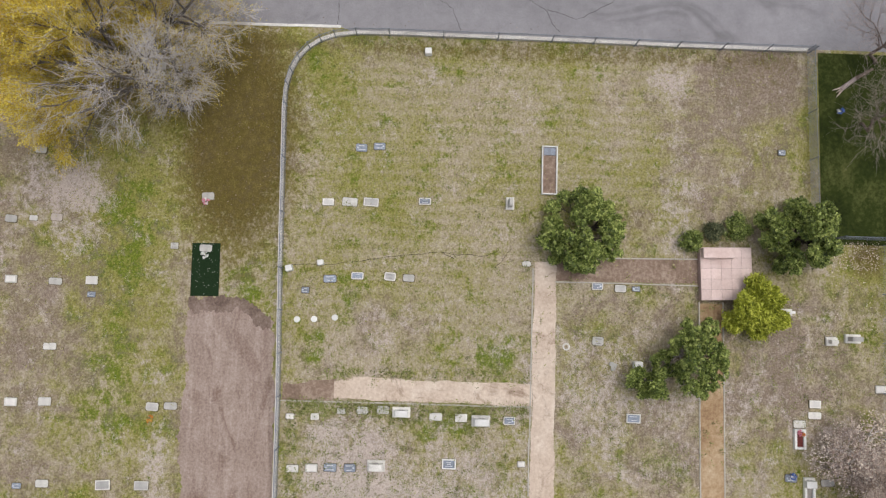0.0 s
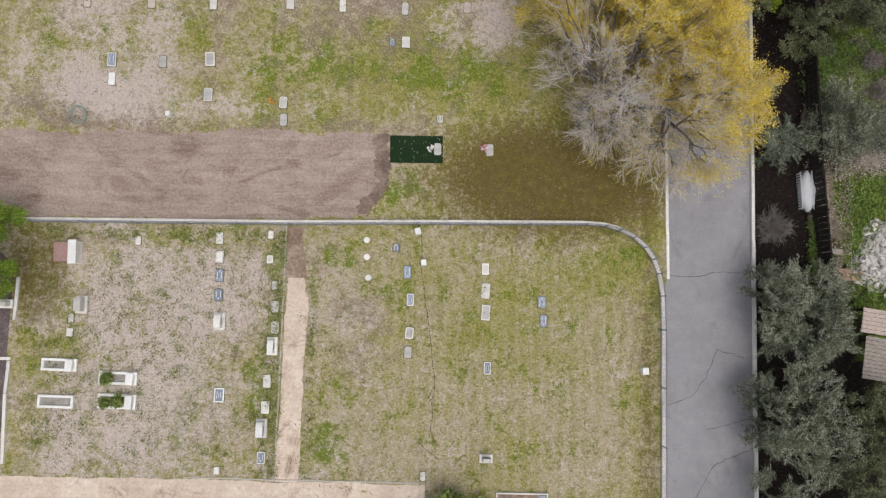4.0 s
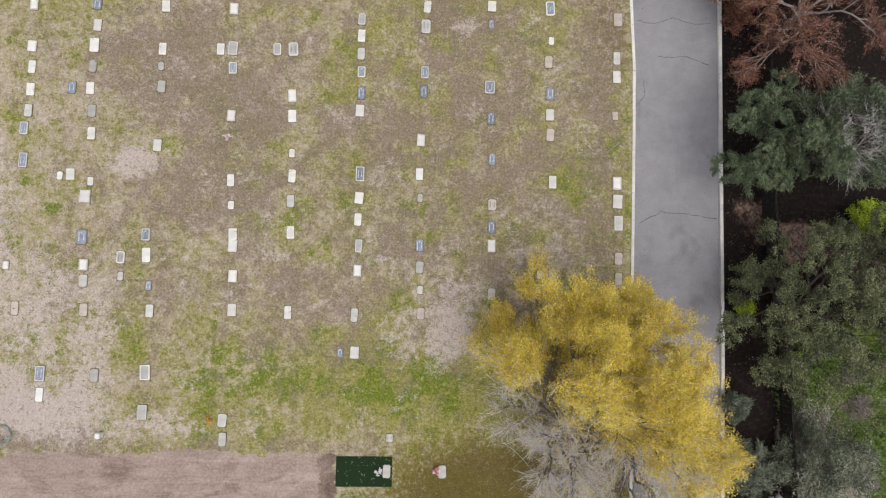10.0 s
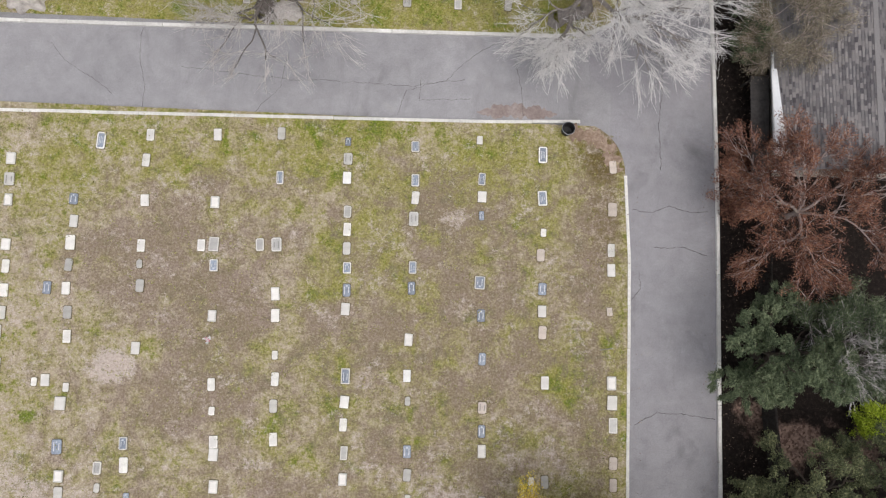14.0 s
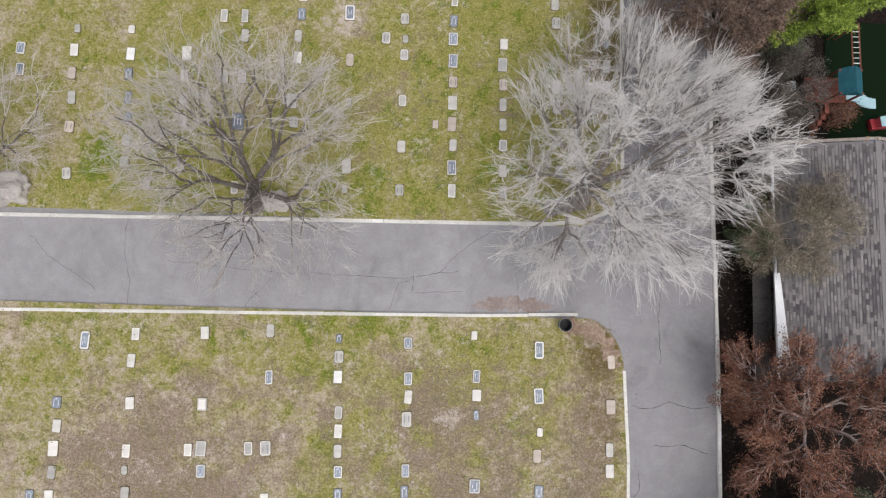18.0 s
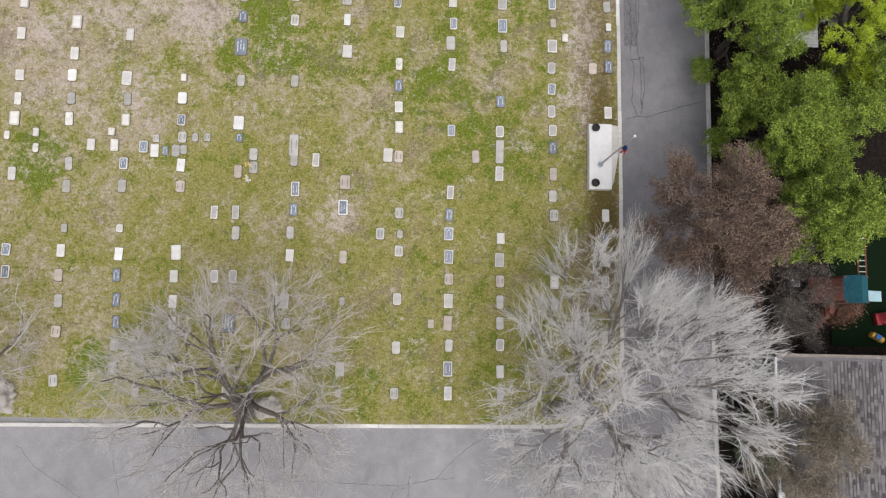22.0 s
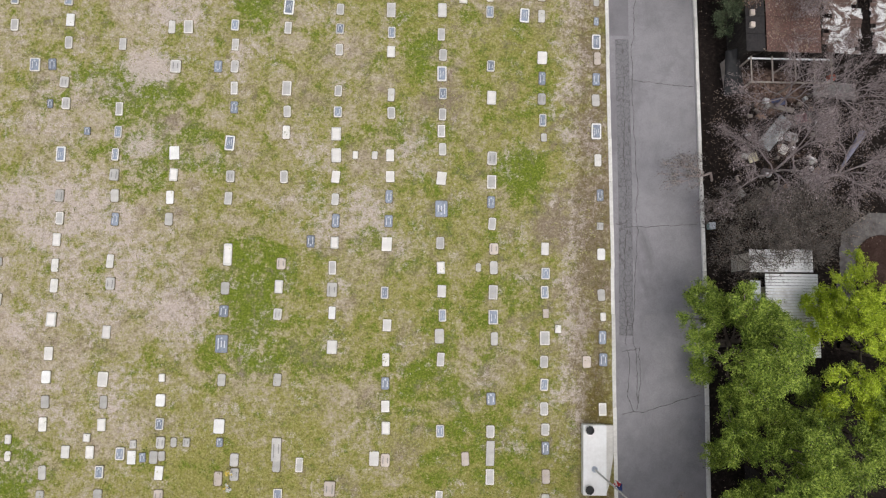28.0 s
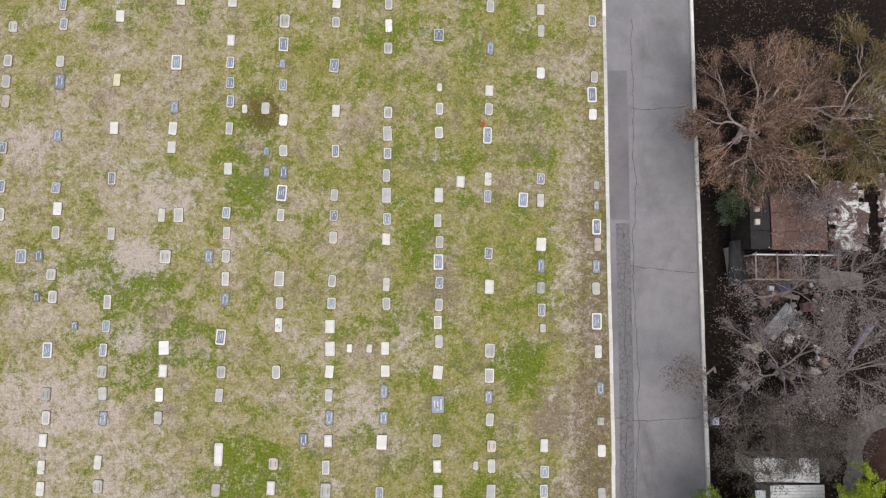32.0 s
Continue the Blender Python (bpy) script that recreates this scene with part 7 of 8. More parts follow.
BLACK = speckled("black_plastic", (0.012, 0.012, 0.013), (0.04, 0.04, 0.042), 10, rough=0.6)
part("body", lathe([(0.26, -0.02), (0.31, 0.6), (0.33, 0.62), (0.33, 0.66), (0.29, 0.66), (0.25, 0.1), (0.02, 0.08)], 24), BLACK, bin_ob)
part("rim", lathe([(0.335, 0.61), (0.35, 0.63), (0.35, 0.65), (0.335, 0.662), (0.335, 0.61)], 24, ends=False), STEEL, bin_ob, "pale metal rim")
stake = thing("wooden_stake", 8.95, 21.35, 0, 0, "leaning pale wooden stake beside the kerb", "stake")
part("shaft", rod((0, 0, -0.2), (0.32, 0.18, 1.25), 0.035, 0.03), bark_material("weathered_wood", (0.3, 0.28, 0.26), (0.5, 0.48, 0.45)), stake)

# flagpole plinth by the lane
WHITE_PAINT = speckled("white_plaster", (0.72, 0.71, 0.69), (0.86, 0.855, 0.85), 6, 0.8, 0.7, bump=0.15)
plinth = thing("flagpole_plinth", 8.74, 52.2, 0, 0.3, "white plastered memorial plinth beside the lane", "monument")
part("body", box(1.2, 3.5, 0.5, z=-0.06, bevel=0.03), WHITE_PAINT, plinth)
bm = bmesh.new()
wedge = [(0.604, -1.62), (0.74, -1.3), (1.02, 0.2), (1.02, 1.72), (0.604, 1.72)]
lo = [bm.verts.new((u, v, -0.05)) for u, v in wedge]
hi = [bm.verts.new((u, v, 0.40 - 0.5 * (u - 0.6))) for u, v in wedge]
bm.faces.new(hi)
for k in range(5):
    bm.faces.new((lo[k - 1], lo[k], hi[k], hi[k - 1]))
bmesh.ops.recalc_face_normals(bm, faces=bm.faces)
part("apron", bm, M_CONC, plinth, "sloping concrete apron")
for y in (-1.45, 1.5):
    urn = thing("planter_pot", 8.44, 52.2 + y, 0.44, 0, "black round planter pot on the white plinth", "planter", "plinth pots")
    part("pot", lathe([(0.17, 0), (0.19, 0.16), (0.215, 0.18), (0.215, 0.2), (0.18, 0.2), (0.17, 0.12), (0.02, 0.11)], 22), BLACK, urn)
    part("saucer", lathe([(0.235, 0.0), (0.24, 0.02), (0.2, 0.025)], 22), M_CONC, urn, "grey saucer")
pole = thing("flagpole", 8.72, 51.75, 0.44, 0, "slender pale flagpole with a limp flag", "flagpole")
part("base_collar", lathe([(0.15, 0), (0.15, 0.05), (0.08, 0.09), (0.06, 0.16)], 16), STEEL, pole)
part("shaft", rod((0, 0, 0), (0, 0, 5.75), 0.05, 0.028, 12), speckled("pole_paint", (0.45, 0.45, 0.45), (0.65, 0.65, 0.64), 8, rough=0.5), pole)
part("finial", lathe([(0.01, 5.73), (0.06, 5.77), (0.07, 5.82), (0.05, 5.88), (0.01, 5.9)], 12), WHITE_PAINT, pole, "white ball finial")
def flag_material():
    m = Mat("flag_cloth", 0.8, 0.1)
    z = m.t.nodes.new("ShaderNodeSeparateXYZ")
    m.link(m.coord, z.inputs[0])
    band = m.math("GREATER_THAN", m.math("SINE", m.math("MULTIPLY", z.outputs[0], 60.0)), 0.0)
    c = m.mix(band, (0.55, 0.04, 0.06), (0.78, 0.77, 0.76))
    m.color(m.mix(m.math("GREATER_THAN", z.outputs[2], 3.55), c, (0.03, 0.05, 0.16)))
    return m.m
fv, nu, nv = [], 14, 10
for i in range(nu):
    for j in range(nv):
        u, v = i / (nu - 1), j / (nv - 1)
        fv.append((0.06 + 0.34 * u + 0.03 * math.sin(9 * v + 4 * u), 0.13 * math.sin(u * 9 + v * 2) * (0.4 + u), 3.95 - 0.95 * v - 0.45 * u * u))
part_faces = [(i * nv + j, (i + 1) * nv + j, (i + 1) * nv + j + 1, i * nv + j + 1) for i in range(nu - 1) for j in range(nv - 1)]
flag = raw("flag", fv, part_faces, flag_material(), pole, "limp red, white and blue flag", True)
sol = flag.modifiers.new("cloth", "SOLIDIFY")
sol.thickness = 0.006

# boulders at the feet of the bare trees
ROOT = speckled("bleached_stump", (0.30, 0.27, 0.25), (0.66, 0.61, 0.57), 6, 1.2, 0.9, bump=0.8, dist=0.05)
for k, (x, y, sx, sy, sz) in enumerate(((-21.6, 38.95, 1.0, 0.75, 0.6), (-8.15, 38.75, 0.7, 0.5, 0.4))):
    bm = bmesh.new()
    bmesh.ops.create_icosphere(bm, subdivisions=4, radius=1.0)
    for v in bm.verts:
        n = noise.noise(v.co * 1.7 + Vector((k * 7, 0, 0))) * 0.5 + 0.16 * abs(math.sin(6 * math.atan2(v.co.y, v.co.x))) + 0.12 * noise.noise(v.co * 5)
        v.co *= 1 + n
        v.co = Vector((v.co.x * sx, v.co.y * sy, max(-0.1, v.co.z * sz)))
    ob = part("tree_stump", bm, ROOT, smooth=True)
    ob.matrix_basis = pose(x, y, 0)
    tagged(ob, "bleached gnarled stump at a tree's foot", "stump")
tree("spiky_shrub", -14.9, 41.6, 1.6, 1.5, BARK_PALE, None, "pale leafless brushwood in the lawn", "shrub", seed=71, tips=150, fan=5, fan_len=0.35, thin=0.007, low=0.1, fork=0.05, lean=(0.5, 0.1))
for k, (x, y) in enumerate(((15.95, 31.4), (15.85, 29.0))):
    tree("red_shrub", x, y, 1.1, 0.75, BARK_BROWN, LEAF_RED, "small dark red shrub by the kerb", "shrub", seed=80 + k, tips=150, n_leaf=4500, leaf_size=0.06, spread=0.1, thin=0.005)
tree("blue_shrub", 15.7, 8.2, 1.1, 0.75, BARK_DARK, LEAF_GREYGREEN, "round blue-green shrub by the kerb", "shrub", seed=84, tips=200, n_leaf=6000, leaf_size=0.06, spread=0.08, thin=0.005)
tree("dead_shrub", 21.3, 4.9, 1.5, 1.35, BARK_ROSE, LEAF_PINK, "pale dead shrub with pinkish dry twigs", "shrub", seed=86, tips=420, n_leaf=5000, leaf_size=0.035, spread=0.1, fan=4, fan_len=0.35, thin=0.005, low=0.1, fork=0.05, hollow=0.2, twig_bark=BARK_ROSE)
for k, (x, y, w) in enumerate(((22.2, 8.4, 0.7), (21.9, 10.1, 0.6), (22.6, 4.6, 0.5))):
    tree("dead_shrub", x, y, 0.9, w, BARK_ROSE, LEAF_DUSTY, "small dead shrub among green weeds", "shrub", seed=87 + k, tips=180, n_leaf=2500, leaf_size=0.035, spread=0.1, fan=3, fan_len=0.3, thin=0.005, low=0.1, fork=0.05, twig_bark=BARK_PINK)
tree("bare_tree", 18.9, 5.3, 2.6, 1.3, BARK_BLACKISH, None, "crooked dark dead tree beside the fence", seed=101, tips=26, fan=2, fan_len=0.4, thin=0.012, power=0.6, low=0.3, fork=0.2, lean=(0.5, -0.2), bend=0.12)
tree("bare_tree", 19.9, 21.5, 6.4, 1.9, BARK_GREY, None, "dead grey twigs standing among the evergreens", seed=102, tips=260, fan=5, fan_len=0.6, fan_open=0.3, thin=0.007, low=0.5, fork=0.3, twig_bark=TWIG_ASH, bend=0.05)
tree("lime_shrub", 16.2, 13.3, 0.9, 0.5, BARK_DARK, LEAF_BRIGHT, "small yellow-green shrub on the dark verge", "shrub", seed=103, tips=90, n_leaf=2500, leaf_size=0.05, spread=0.08, thin=0.004)
tree("lime_shrub", 22.8, 18.3, 1.4, 1.1, BARK_DARK, LEAF_BRIGHT, "bright lime shrub between the evergreens", "shrub", seed=104, tips=160, n_leaf=6000, leaf_size=0.05, spread=0.1, thin=0.005)
tree("dead_shrub", 16.2, 0.7, 0.8, 1.0, BARK_GREY, None, "low heap of dead grey brushwood", "brushwood", seed=85, tips=300, fan=4, fan_len=0.5, thin=0.010, low=0.05, fork=0.05, hollow=0.1)

# mulched plot by the west edge
field_x("mulch_plot", [(-34, -13.0), (-23.95, -12.6)], [(-34, -7.4), (-23.95, -7.4)], np.arange(-34, -23.9, 0.25), 0.021, MULCH, "dark bark mulch inside a concrete-edged plot", "mulch", 0.02, 21)
field_x("mulch_bed", [(-34, -7.25), (-23.85, -7.2)], [(-34, -0.6), (-26, -1.0), (-23.8, -2.6)], np.arange(-34, -23.8, 0.25), 0.019, MULCH, "dark leaf litter under a small tree", "mulch", 0.06, 22)
plot_edge = empty("plot_edging", Matrix.Identity(4), "pale concrete edging round a mulched plot", "edging")
for a, b in (((-30, -7.35), (-23.78, -7.3)), ((-23.84, -7.42), (-23.9, -9.07)), ((-23.9, -9.1), (-23.76, -12.6)), ((-23.7, -3.1), (-23.74, -5.3))):
    strip_len = math.dist(a, b)
    bm = box(strip_len, 0.16, 0.2, bevel=0.015)
    bmesh.ops.transform(bm, matrix=pose((a[0] + b[0]) / 2, (a[1] + b[1]) / 2, -0.08, 0, 0, math.degrees(math.atan2(b[1] - a[1], b[0] - a[0]))), verts=bm.verts)
    part("edging_stone", bm, M_CONC, plot_edge)
headstone(-24.2, -4.5, 90, 0.5, 0.22, 0.5, M_CONC, "pale upright headstone under a green tree", 31)
headstone(-4.6, -26.9, 0, 0.5, 0.14, 0.6, M_WHITE, "slim white upright headstone beside a lime shrub", 32)


# ---- behind the east kerb: fence, sheds, house, play things ----
WOOD_DARK = bark_material("dark_fence_wood", (0.015, 0.013, 0.012), (0.055, 0.048, 0.044))
WOOD_WARM = bark_material("warm_deck_wood", (0.26, 0.16, 0.11), (0.50, 0.36, 0.28))
WOOD_GREY = bark_material("grey_deck_wood", (0.20, 0.17, 0.15), (0.42, 0.37, 0.33))
fence = empty("board_fence", Matrix.Identity(4), "dark weathered fence behind the verge", "fence")
fpts = along([(18.75, -4), (18.6, -1), (18.25, 4), (17.95, 14), (17.4, 18.2), (17.25, 25), (17.2, 37.5), (16.9, 43.5), (16.6, 52)], 2.4)
for k, (a, b) in enumerate(zip(fpts, fpts[1:])):
    part("post", box(0.09, 0.09, 1.75, a.x, a.y, -0.1, 0.01), WOOD_DARK, fence)
    d, mid = b - a, (a + b) / 2
    for h in (0.5, 1.4):
        bm = box(d.length - 0.1, 0.04, 0.09)
        bmesh.ops.transform(bm, matrix=pose(mid.x, mid.y, h, 0, 0, math.degrees(math.atan2(d.y, d.x))), verts=bm.verts)
        part("rail", bm, WOOD_DARK, fence)
    for j in range(8):
        q = a + d * ((j + 0.5) / 8)
        bm = box(0.296, 0.022, 1.5 + 0.04 * ((j * 7 + k * 3) % 5) / 5)
        bmesh.ops.transform(bm, matrix=pose(q.x + 0.035, q.y, 0.02, 0, 0, math.degrees(math.atan2(d.y, d.x))), verts=bm.verts)
        part("board", bm, WOOD_DARK, fence)

# house with a shingled gable roof
SHINGLE = Mat("asphalt_shingle", 0.95, 0.15)
SHINGLE.color(SHINGLE.mix(0.25, SHINGLE.ramp(SHINGLE.rand(), (0.0, (0.09, 0.083, 0.09)), (0.3, (0.165, 0.152, 0.156)), (0.7, (0.205, 0.189, 0.19)), (1.0, (0.25, 0.232, 0.23))), SHINGLE.ramp(SHINGLE.noise(22, 6, 0.8), (0.3, 0.06), (0.7, 0.30))))
SHINGLE.bump(SHINGLE.noise(60, 4), 0.5, 0.01)
SHINGLE = SHINGLE.m
STUFF_SHINGLE = Mat("shingle_field", 0.95, 0.15)
STUFF_SHINGLE.color(STUFF_SHINGLE.ramp(STUFF_SHINGLE.island(), (0.0, (0.08, 0.073, 0.08)), (0.35, (0.17, 0.157, 0.16)), (1.0, (0.27, 0.25, 0.246))))
STUFF_SHINGLE = STUFF_SHINGLE.m
STUCCO = speckled("house_stucco", (0.50, 0.46, 0.40), (0.68, 0.64, 0.58), 12, 0.8, 0.9)
WHITE_TRIM = speckled("white_trim", (0.66, 0.67, 0.69), (0.82, 0.83, 0.85), 5, 0.7, 0.5)
house = thing("house", 21.3, 36.4, 0, 1.0, "single-storey house with grey shingle gable roof", "house")
HX, HY, EAVE, RIDGE = 4.4, 5.75, 2.7, 4.0
part("wall", box(2 * HX - 0.9, 2 * HY - 0.6, EAVE + 0.1, z=-0.1), STUCCO, house, "cream stucco walls")
for sy in (-1, 1):
    bm = bmesh.new()
    tri = [(-HX + 0.45, EAVE), (HX - 0.45, EAVE), (0, RIDGE - 0.14)]
    f = [bm.verts.new((u, sy * (HY - 0.3), v)) for u, v in tri]
    b = [bm.verts.new((u, sy * (HY - 0.45), v)) for u, v in tri]
    bm.faces.new(f)
    bm.faces.new(b[::-1])
    for k in range(3):
        bm.faces.new((f[k - 1], f[k], b[k], b[k - 1]))
    bmesh.ops.recalc_face_normals(bm, faces=bm.faces)
    part("gable", bm, STUCCO, house)
slope = math.atan2(RIDGE - EAVE, HX)
run = math.hypot(HX, RIDGE - EAVE)
roof_w = None
for side in (-1, 1):
    deck = box(run + 0.02, 2 * HY, 0.06)
    bmesh.ops.transform(deck, matrix=pose(side * HX / 2, 0, (RIDGE + EAVE) / 2 - 0.08, 0, side * math.degrees(slope), 0), verts=deck.verts)
    ob = part("roof", deck, PATCH, house, "dark roof deck")
    roof_w = ob if side < 0 else roof_w
tab = box(0.105, 0.262, 0.018, bevel=0)
bmesh.ops.transform(tab, matrix=pose(0, 0, 0, 0, -3.0, 0), verts=tab.verts)
tab_mesh = bpy.data.meshes.new("shingle")
tab.to_mesh(tab_mesh)
tab.free()
tab_mesh.materials.append(SHINGLE)
sh_rng = random.Random(17)
cv, cf, made_tabs = [], [], 0
for side in (-1, 1):
    courses, per = int(run / 0.15), int(2 * HY / 0.27)
    for i in range(courses):
        for j in range(per):
            s = 0.08 + i * 0.15
            u, v = side * (HX - s * math.cos(slope)), -HY + 0.15 + j * 0.27 + (0.0, 0.11, 0.04, 0.16)[i % 4] * (1 if j < per - 1 else 0)
            w = EAVE + s * math.sin(slope) + 0.012 + sh_rng.uniform(0, 0.012)
            m = pose(u, v, w, 0, math.degrees(slope) * side + (180 if False else 0), sh_rng.gauss(0, 0.6))
            if side < 0 and i < 16 and -1.0 < v < 5.5 and made_tabs < 300:
                ob = new("shingle", tab_mesh)
                ob.parent = roof_w
                ob.matrix_basis = m
                made_tabs += 1
            else:
                n = len(cv)
                sh_half = sh_rng.choice((0.045, 0.055, 0.075))
                cv += [tuple(m @ Vector((a * sh_half, b * 0.131, 0.014))) for a, b in ((-1, -1), (1, -1), (1, 1), (-1, 1))]
                cf.append((n, n + 1, n + 2, n + 3))
tagged(raw("shingle_field", cv, cf, STUFF_SHINGLE, house, "mixed grey shingles"), kind="stuff")
part("ridge_cap", box(0.26, 2 * HY, 0.05, z=RIDGE - 0.03, bevel=0.01), SHINGLE, house)
part("fascia", box(0.09, 2 * HY, 0.18, x=-HX - 0.05, z=EAVE - 0.2, bevel=0.02), WHITE_TRIM, house, "white eave gutter")
bm = bmesh.new()
vs = [bm.verts.new(p) for p in ((-HX - 0.2, -0.6, 2.76), (-HX + 0.06, -0.6, 2.80), (-HX + 0.42, -HY + 0.6, 2.95), (-HX - 0.12, -HY + 0.6, 2.80), (-HX - 0.14, -0.6, 2.55), (-HX + 0.12, -0.6, 2.55), (-HX + 0.5, -HY + 0.6, 2.6), (-HX - 0.02, -HY + 0.6, 2.5))]
for f in ((0, 1, 2, 3), (7, 6, 5, 4), (0, 4, 5, 1), (1, 5, 6, 2), (2, 6, 7, 3), (3, 7, 4, 0)):
    bm.faces.new([vs[k] for k in f])
bmesh.ops.recalc_face_normals(bm, faces=bm.faces)
part("flashing", bm, WHITE_TRIM, house, "flared white eave flashing")
for side in (-1, 1):
    bm = box(run + 0.1, 0.15, 0.07, bevel=0.01)
    bmesh.ops.transform(bm, matrix=pose(side * HX / 2, HY + 0.1, (RIDGE + EAVE) / 2 - 0.03, 0, side * math.degrees(slope), 0), verts=bm.verts)
    part("barge_board", bm, WOOD_GREY, house, "weathered grey barge board")
part("north_wall", box(2 * HX - 0.2, 0.12, EAVE, y=HY - 0.1, z=-0.05), WHITE_PAINT, house, "white north wall")
part("window", box(1.0, 0.06, 0.9, x=-1.5, y=HY - 0.02, z=1.2, bevel=0.02), BLACK, house, "dark window")

# play tower, toys
TEAL = speckled("teal_canvas", (0.008, 0.06, 0.085), (0.02, 0.12, 0.155), 8, 1.0, 0.8)
REDWOOD = bark_material("red_stained_wood", (0.12, 0.04, 0.03), (0.28, 0.11, 0.085))
LIGHT_BLUE = speckled("pale_blue_plastic", (0.30, 0.48, 0.55), (0.45, 0.64, 0.70), 6, 1.0, 0.35)
play = thing("play_tower", 20.78, 45.45, 0, 1, "wooden play tower with teal canvas roof and slide", "playset")
for x in (-0.55, 0.55):
    for y in (-0.6, 0.6):
        part("post", box(0.1, 0.1, 2.85, x, y, -0.05, 0.01), REDWOOD, play)
for k in range(7):
    part("deck_board", box(1.2, 0.17, 0.04, 0, -0.57 + 0.19 * k, 1.4), REDWOOD, play)
bm = bmesh.new()
cv_ = [(-0.62, -0.68, 2.7), (0.62, -0.68, 2.7), (0.62, 0.68, 2.7), (-0.62, 0.68, 2.7), (0, -0.68, 3.2), (0, 0.68, 3.2)]
vs = [bm.verts.new(p) for p in cv_]
for f in ((0, 3, 5, 4), (1, 4, 5, 2), (0, 4, 1), (3, 2, 5), (0, 1, 2, 3)):
    bm.faces.new([vs[k] for k in f])
bmesh.ops.recalc_face_normals(bm, faces=bm.faces)
part("canvas_roof", bm, TEAL, play, "teal canvas roof")
part("side_platform", box(1.0, 1.3, 0.06, x=-1.1, z=1.4), REDWOOD, play)
for k in range(8):
    t = k / 7
    part("slide_piece", box(0.42, 0.55, 0.05, x=0.78 + 2.0 * t, y=-0.25, z=1.4 - 1.25 * t + 0.1 * math.sin(t * 6.28), bevel=0.01), LIGHT_BLUE, play)
for x in (0.5, 0.9):
    part("ladder_rail", rod((x, 0.65, 2.2), (x, 3.3, 2.2), 0.04), REDWOOD, play)
    part("ladder_leg", rod((x, 3.3, -0.05), (x, 3.3, 2.2), 0.04), REDWOOD, play)
for k in range(9):
    part("rung", rod((0.5, 0.9 + 0.28 * k, 2.2), (0.9, 0.9 + 0.28 * k, 2.2), 0.02), WHITE_TRIM, play)
for k in range(5):
    part("step", box(0.24, 0.7, 0.05, x=-0.35 - 0.2 * k * 0.3, y=-0.85 - 0.24 * k, z=1.2 - 0.26 * k), REDWOOD, play)
toy = thing("toy_car", 23.8, 44.1, 0, 10, "red and blue plastic ride-on toy car", "toy car")
RED_P = speckled("red_plastic", (0.30, 0.02, 0.03), (0.45, 0.05, 0.06), 6, rough=0.4)
part("body", box(1.0, 0.6, 0.35, z=0.1, bevel=0.08), RED_P, toy)
part("roof", box(0.5, 0.55, 0.06, z=0.85, bevel=0.03), LIGHT_BLUE, toy, "pale blue roof")
for x in (-0.22, 0.22):
    for y in (-0.24, 0.24):
        part("pillar", rod((x, y, 0.4), (x, y, 0.87), 0.025), RED_P, toy)
for x in (-0.33, 0.33):
    for y in (-0.31, 0.31):
        part("wheel", rod((x, y - 0.03, 0.12), (x, y + 0.03, 0.12), 0.13, n=14), BLACK, toy)
rocker = thing("toy_rocker", 23.4, 43.1, 0, -30, "yellow plastic rocking toy with blue seat", "toy")
part("body", box(0.75, 0.32, 0.4, z=0.04, bevel=0.12), speckled("yellow_plastic", (0.5, 0.28, 0.03), (0.7, 0.42, 0.08), 6, rough=0.4), rocker)
part("seat", box(0.3, 0.26, 0.1, x=-0.05, z=0.43, bevel=0.03), speckled("blue_plastic", (0.02, 0.1, 0.3), (0.05, 0.2, 0.5), 6, rough=0.4), rocker, "blue seat")
unit = thing("metal_box", 19.0, 45.9, 0, 2, "pale metal utility box on the ground", "utility box")
part("body", box(0.42, 0.55, 0.5, z=-0.02, bevel=0.02), STEEL, unit)
part("lid", box(0.46, 0.59, 0.05, z=0.48, bevel=0.01), WHITE_TRIM, unit, "pale lid")


def plank_roof(name, x, y, turn, lx, ly, h, n, mat, label, pitch=0.0, posts=True, cat="shed", wall_mat=None, ragged=0.0, inset=0.3):
    """A shed or shelter whose roof is laid from planks or sheets."""
    base = thing(name, x, y, 0, turn, label, cat)
    w = ly / n
    torn = random.Random(int(x * 10))
    for k in range(n):
        cut = torn.uniform(0, ragged) * lx
        bm = box(lx - cut, w - 0.02, 0.04)
        bmesh.ops.transform(bm, matrix=pose(cut * torn.uniform(-0.5, 0.5), -ly / 2 + w * (k + 0.5), h + 0.006 * (k % 2), 0, pitch, 0), verts=bm.verts)
        part("roof_sheet", bm, mat, base)
    if wall_mat:
        part("wall", box(lx - inset, ly - inset, h - 0.25, z=-0.05), wall_mat, base)
    for sx in (-1, 1):
        part("beam", box(0.1, ly, 0.14, x=sx * (lx / 2 - 0.2), z=h - 0.22 - 0.02 * abs(pitch)), WOOD_DARK, base)
        for sy in (-1, 1):
            part("post", box(0.1, 0.1, h - 0.2, x=sx * (lx / 2 - 0.2), y=sy * (ly / 2 - 0.1), z=-0.05), WOOD_DARK, base)
    return base


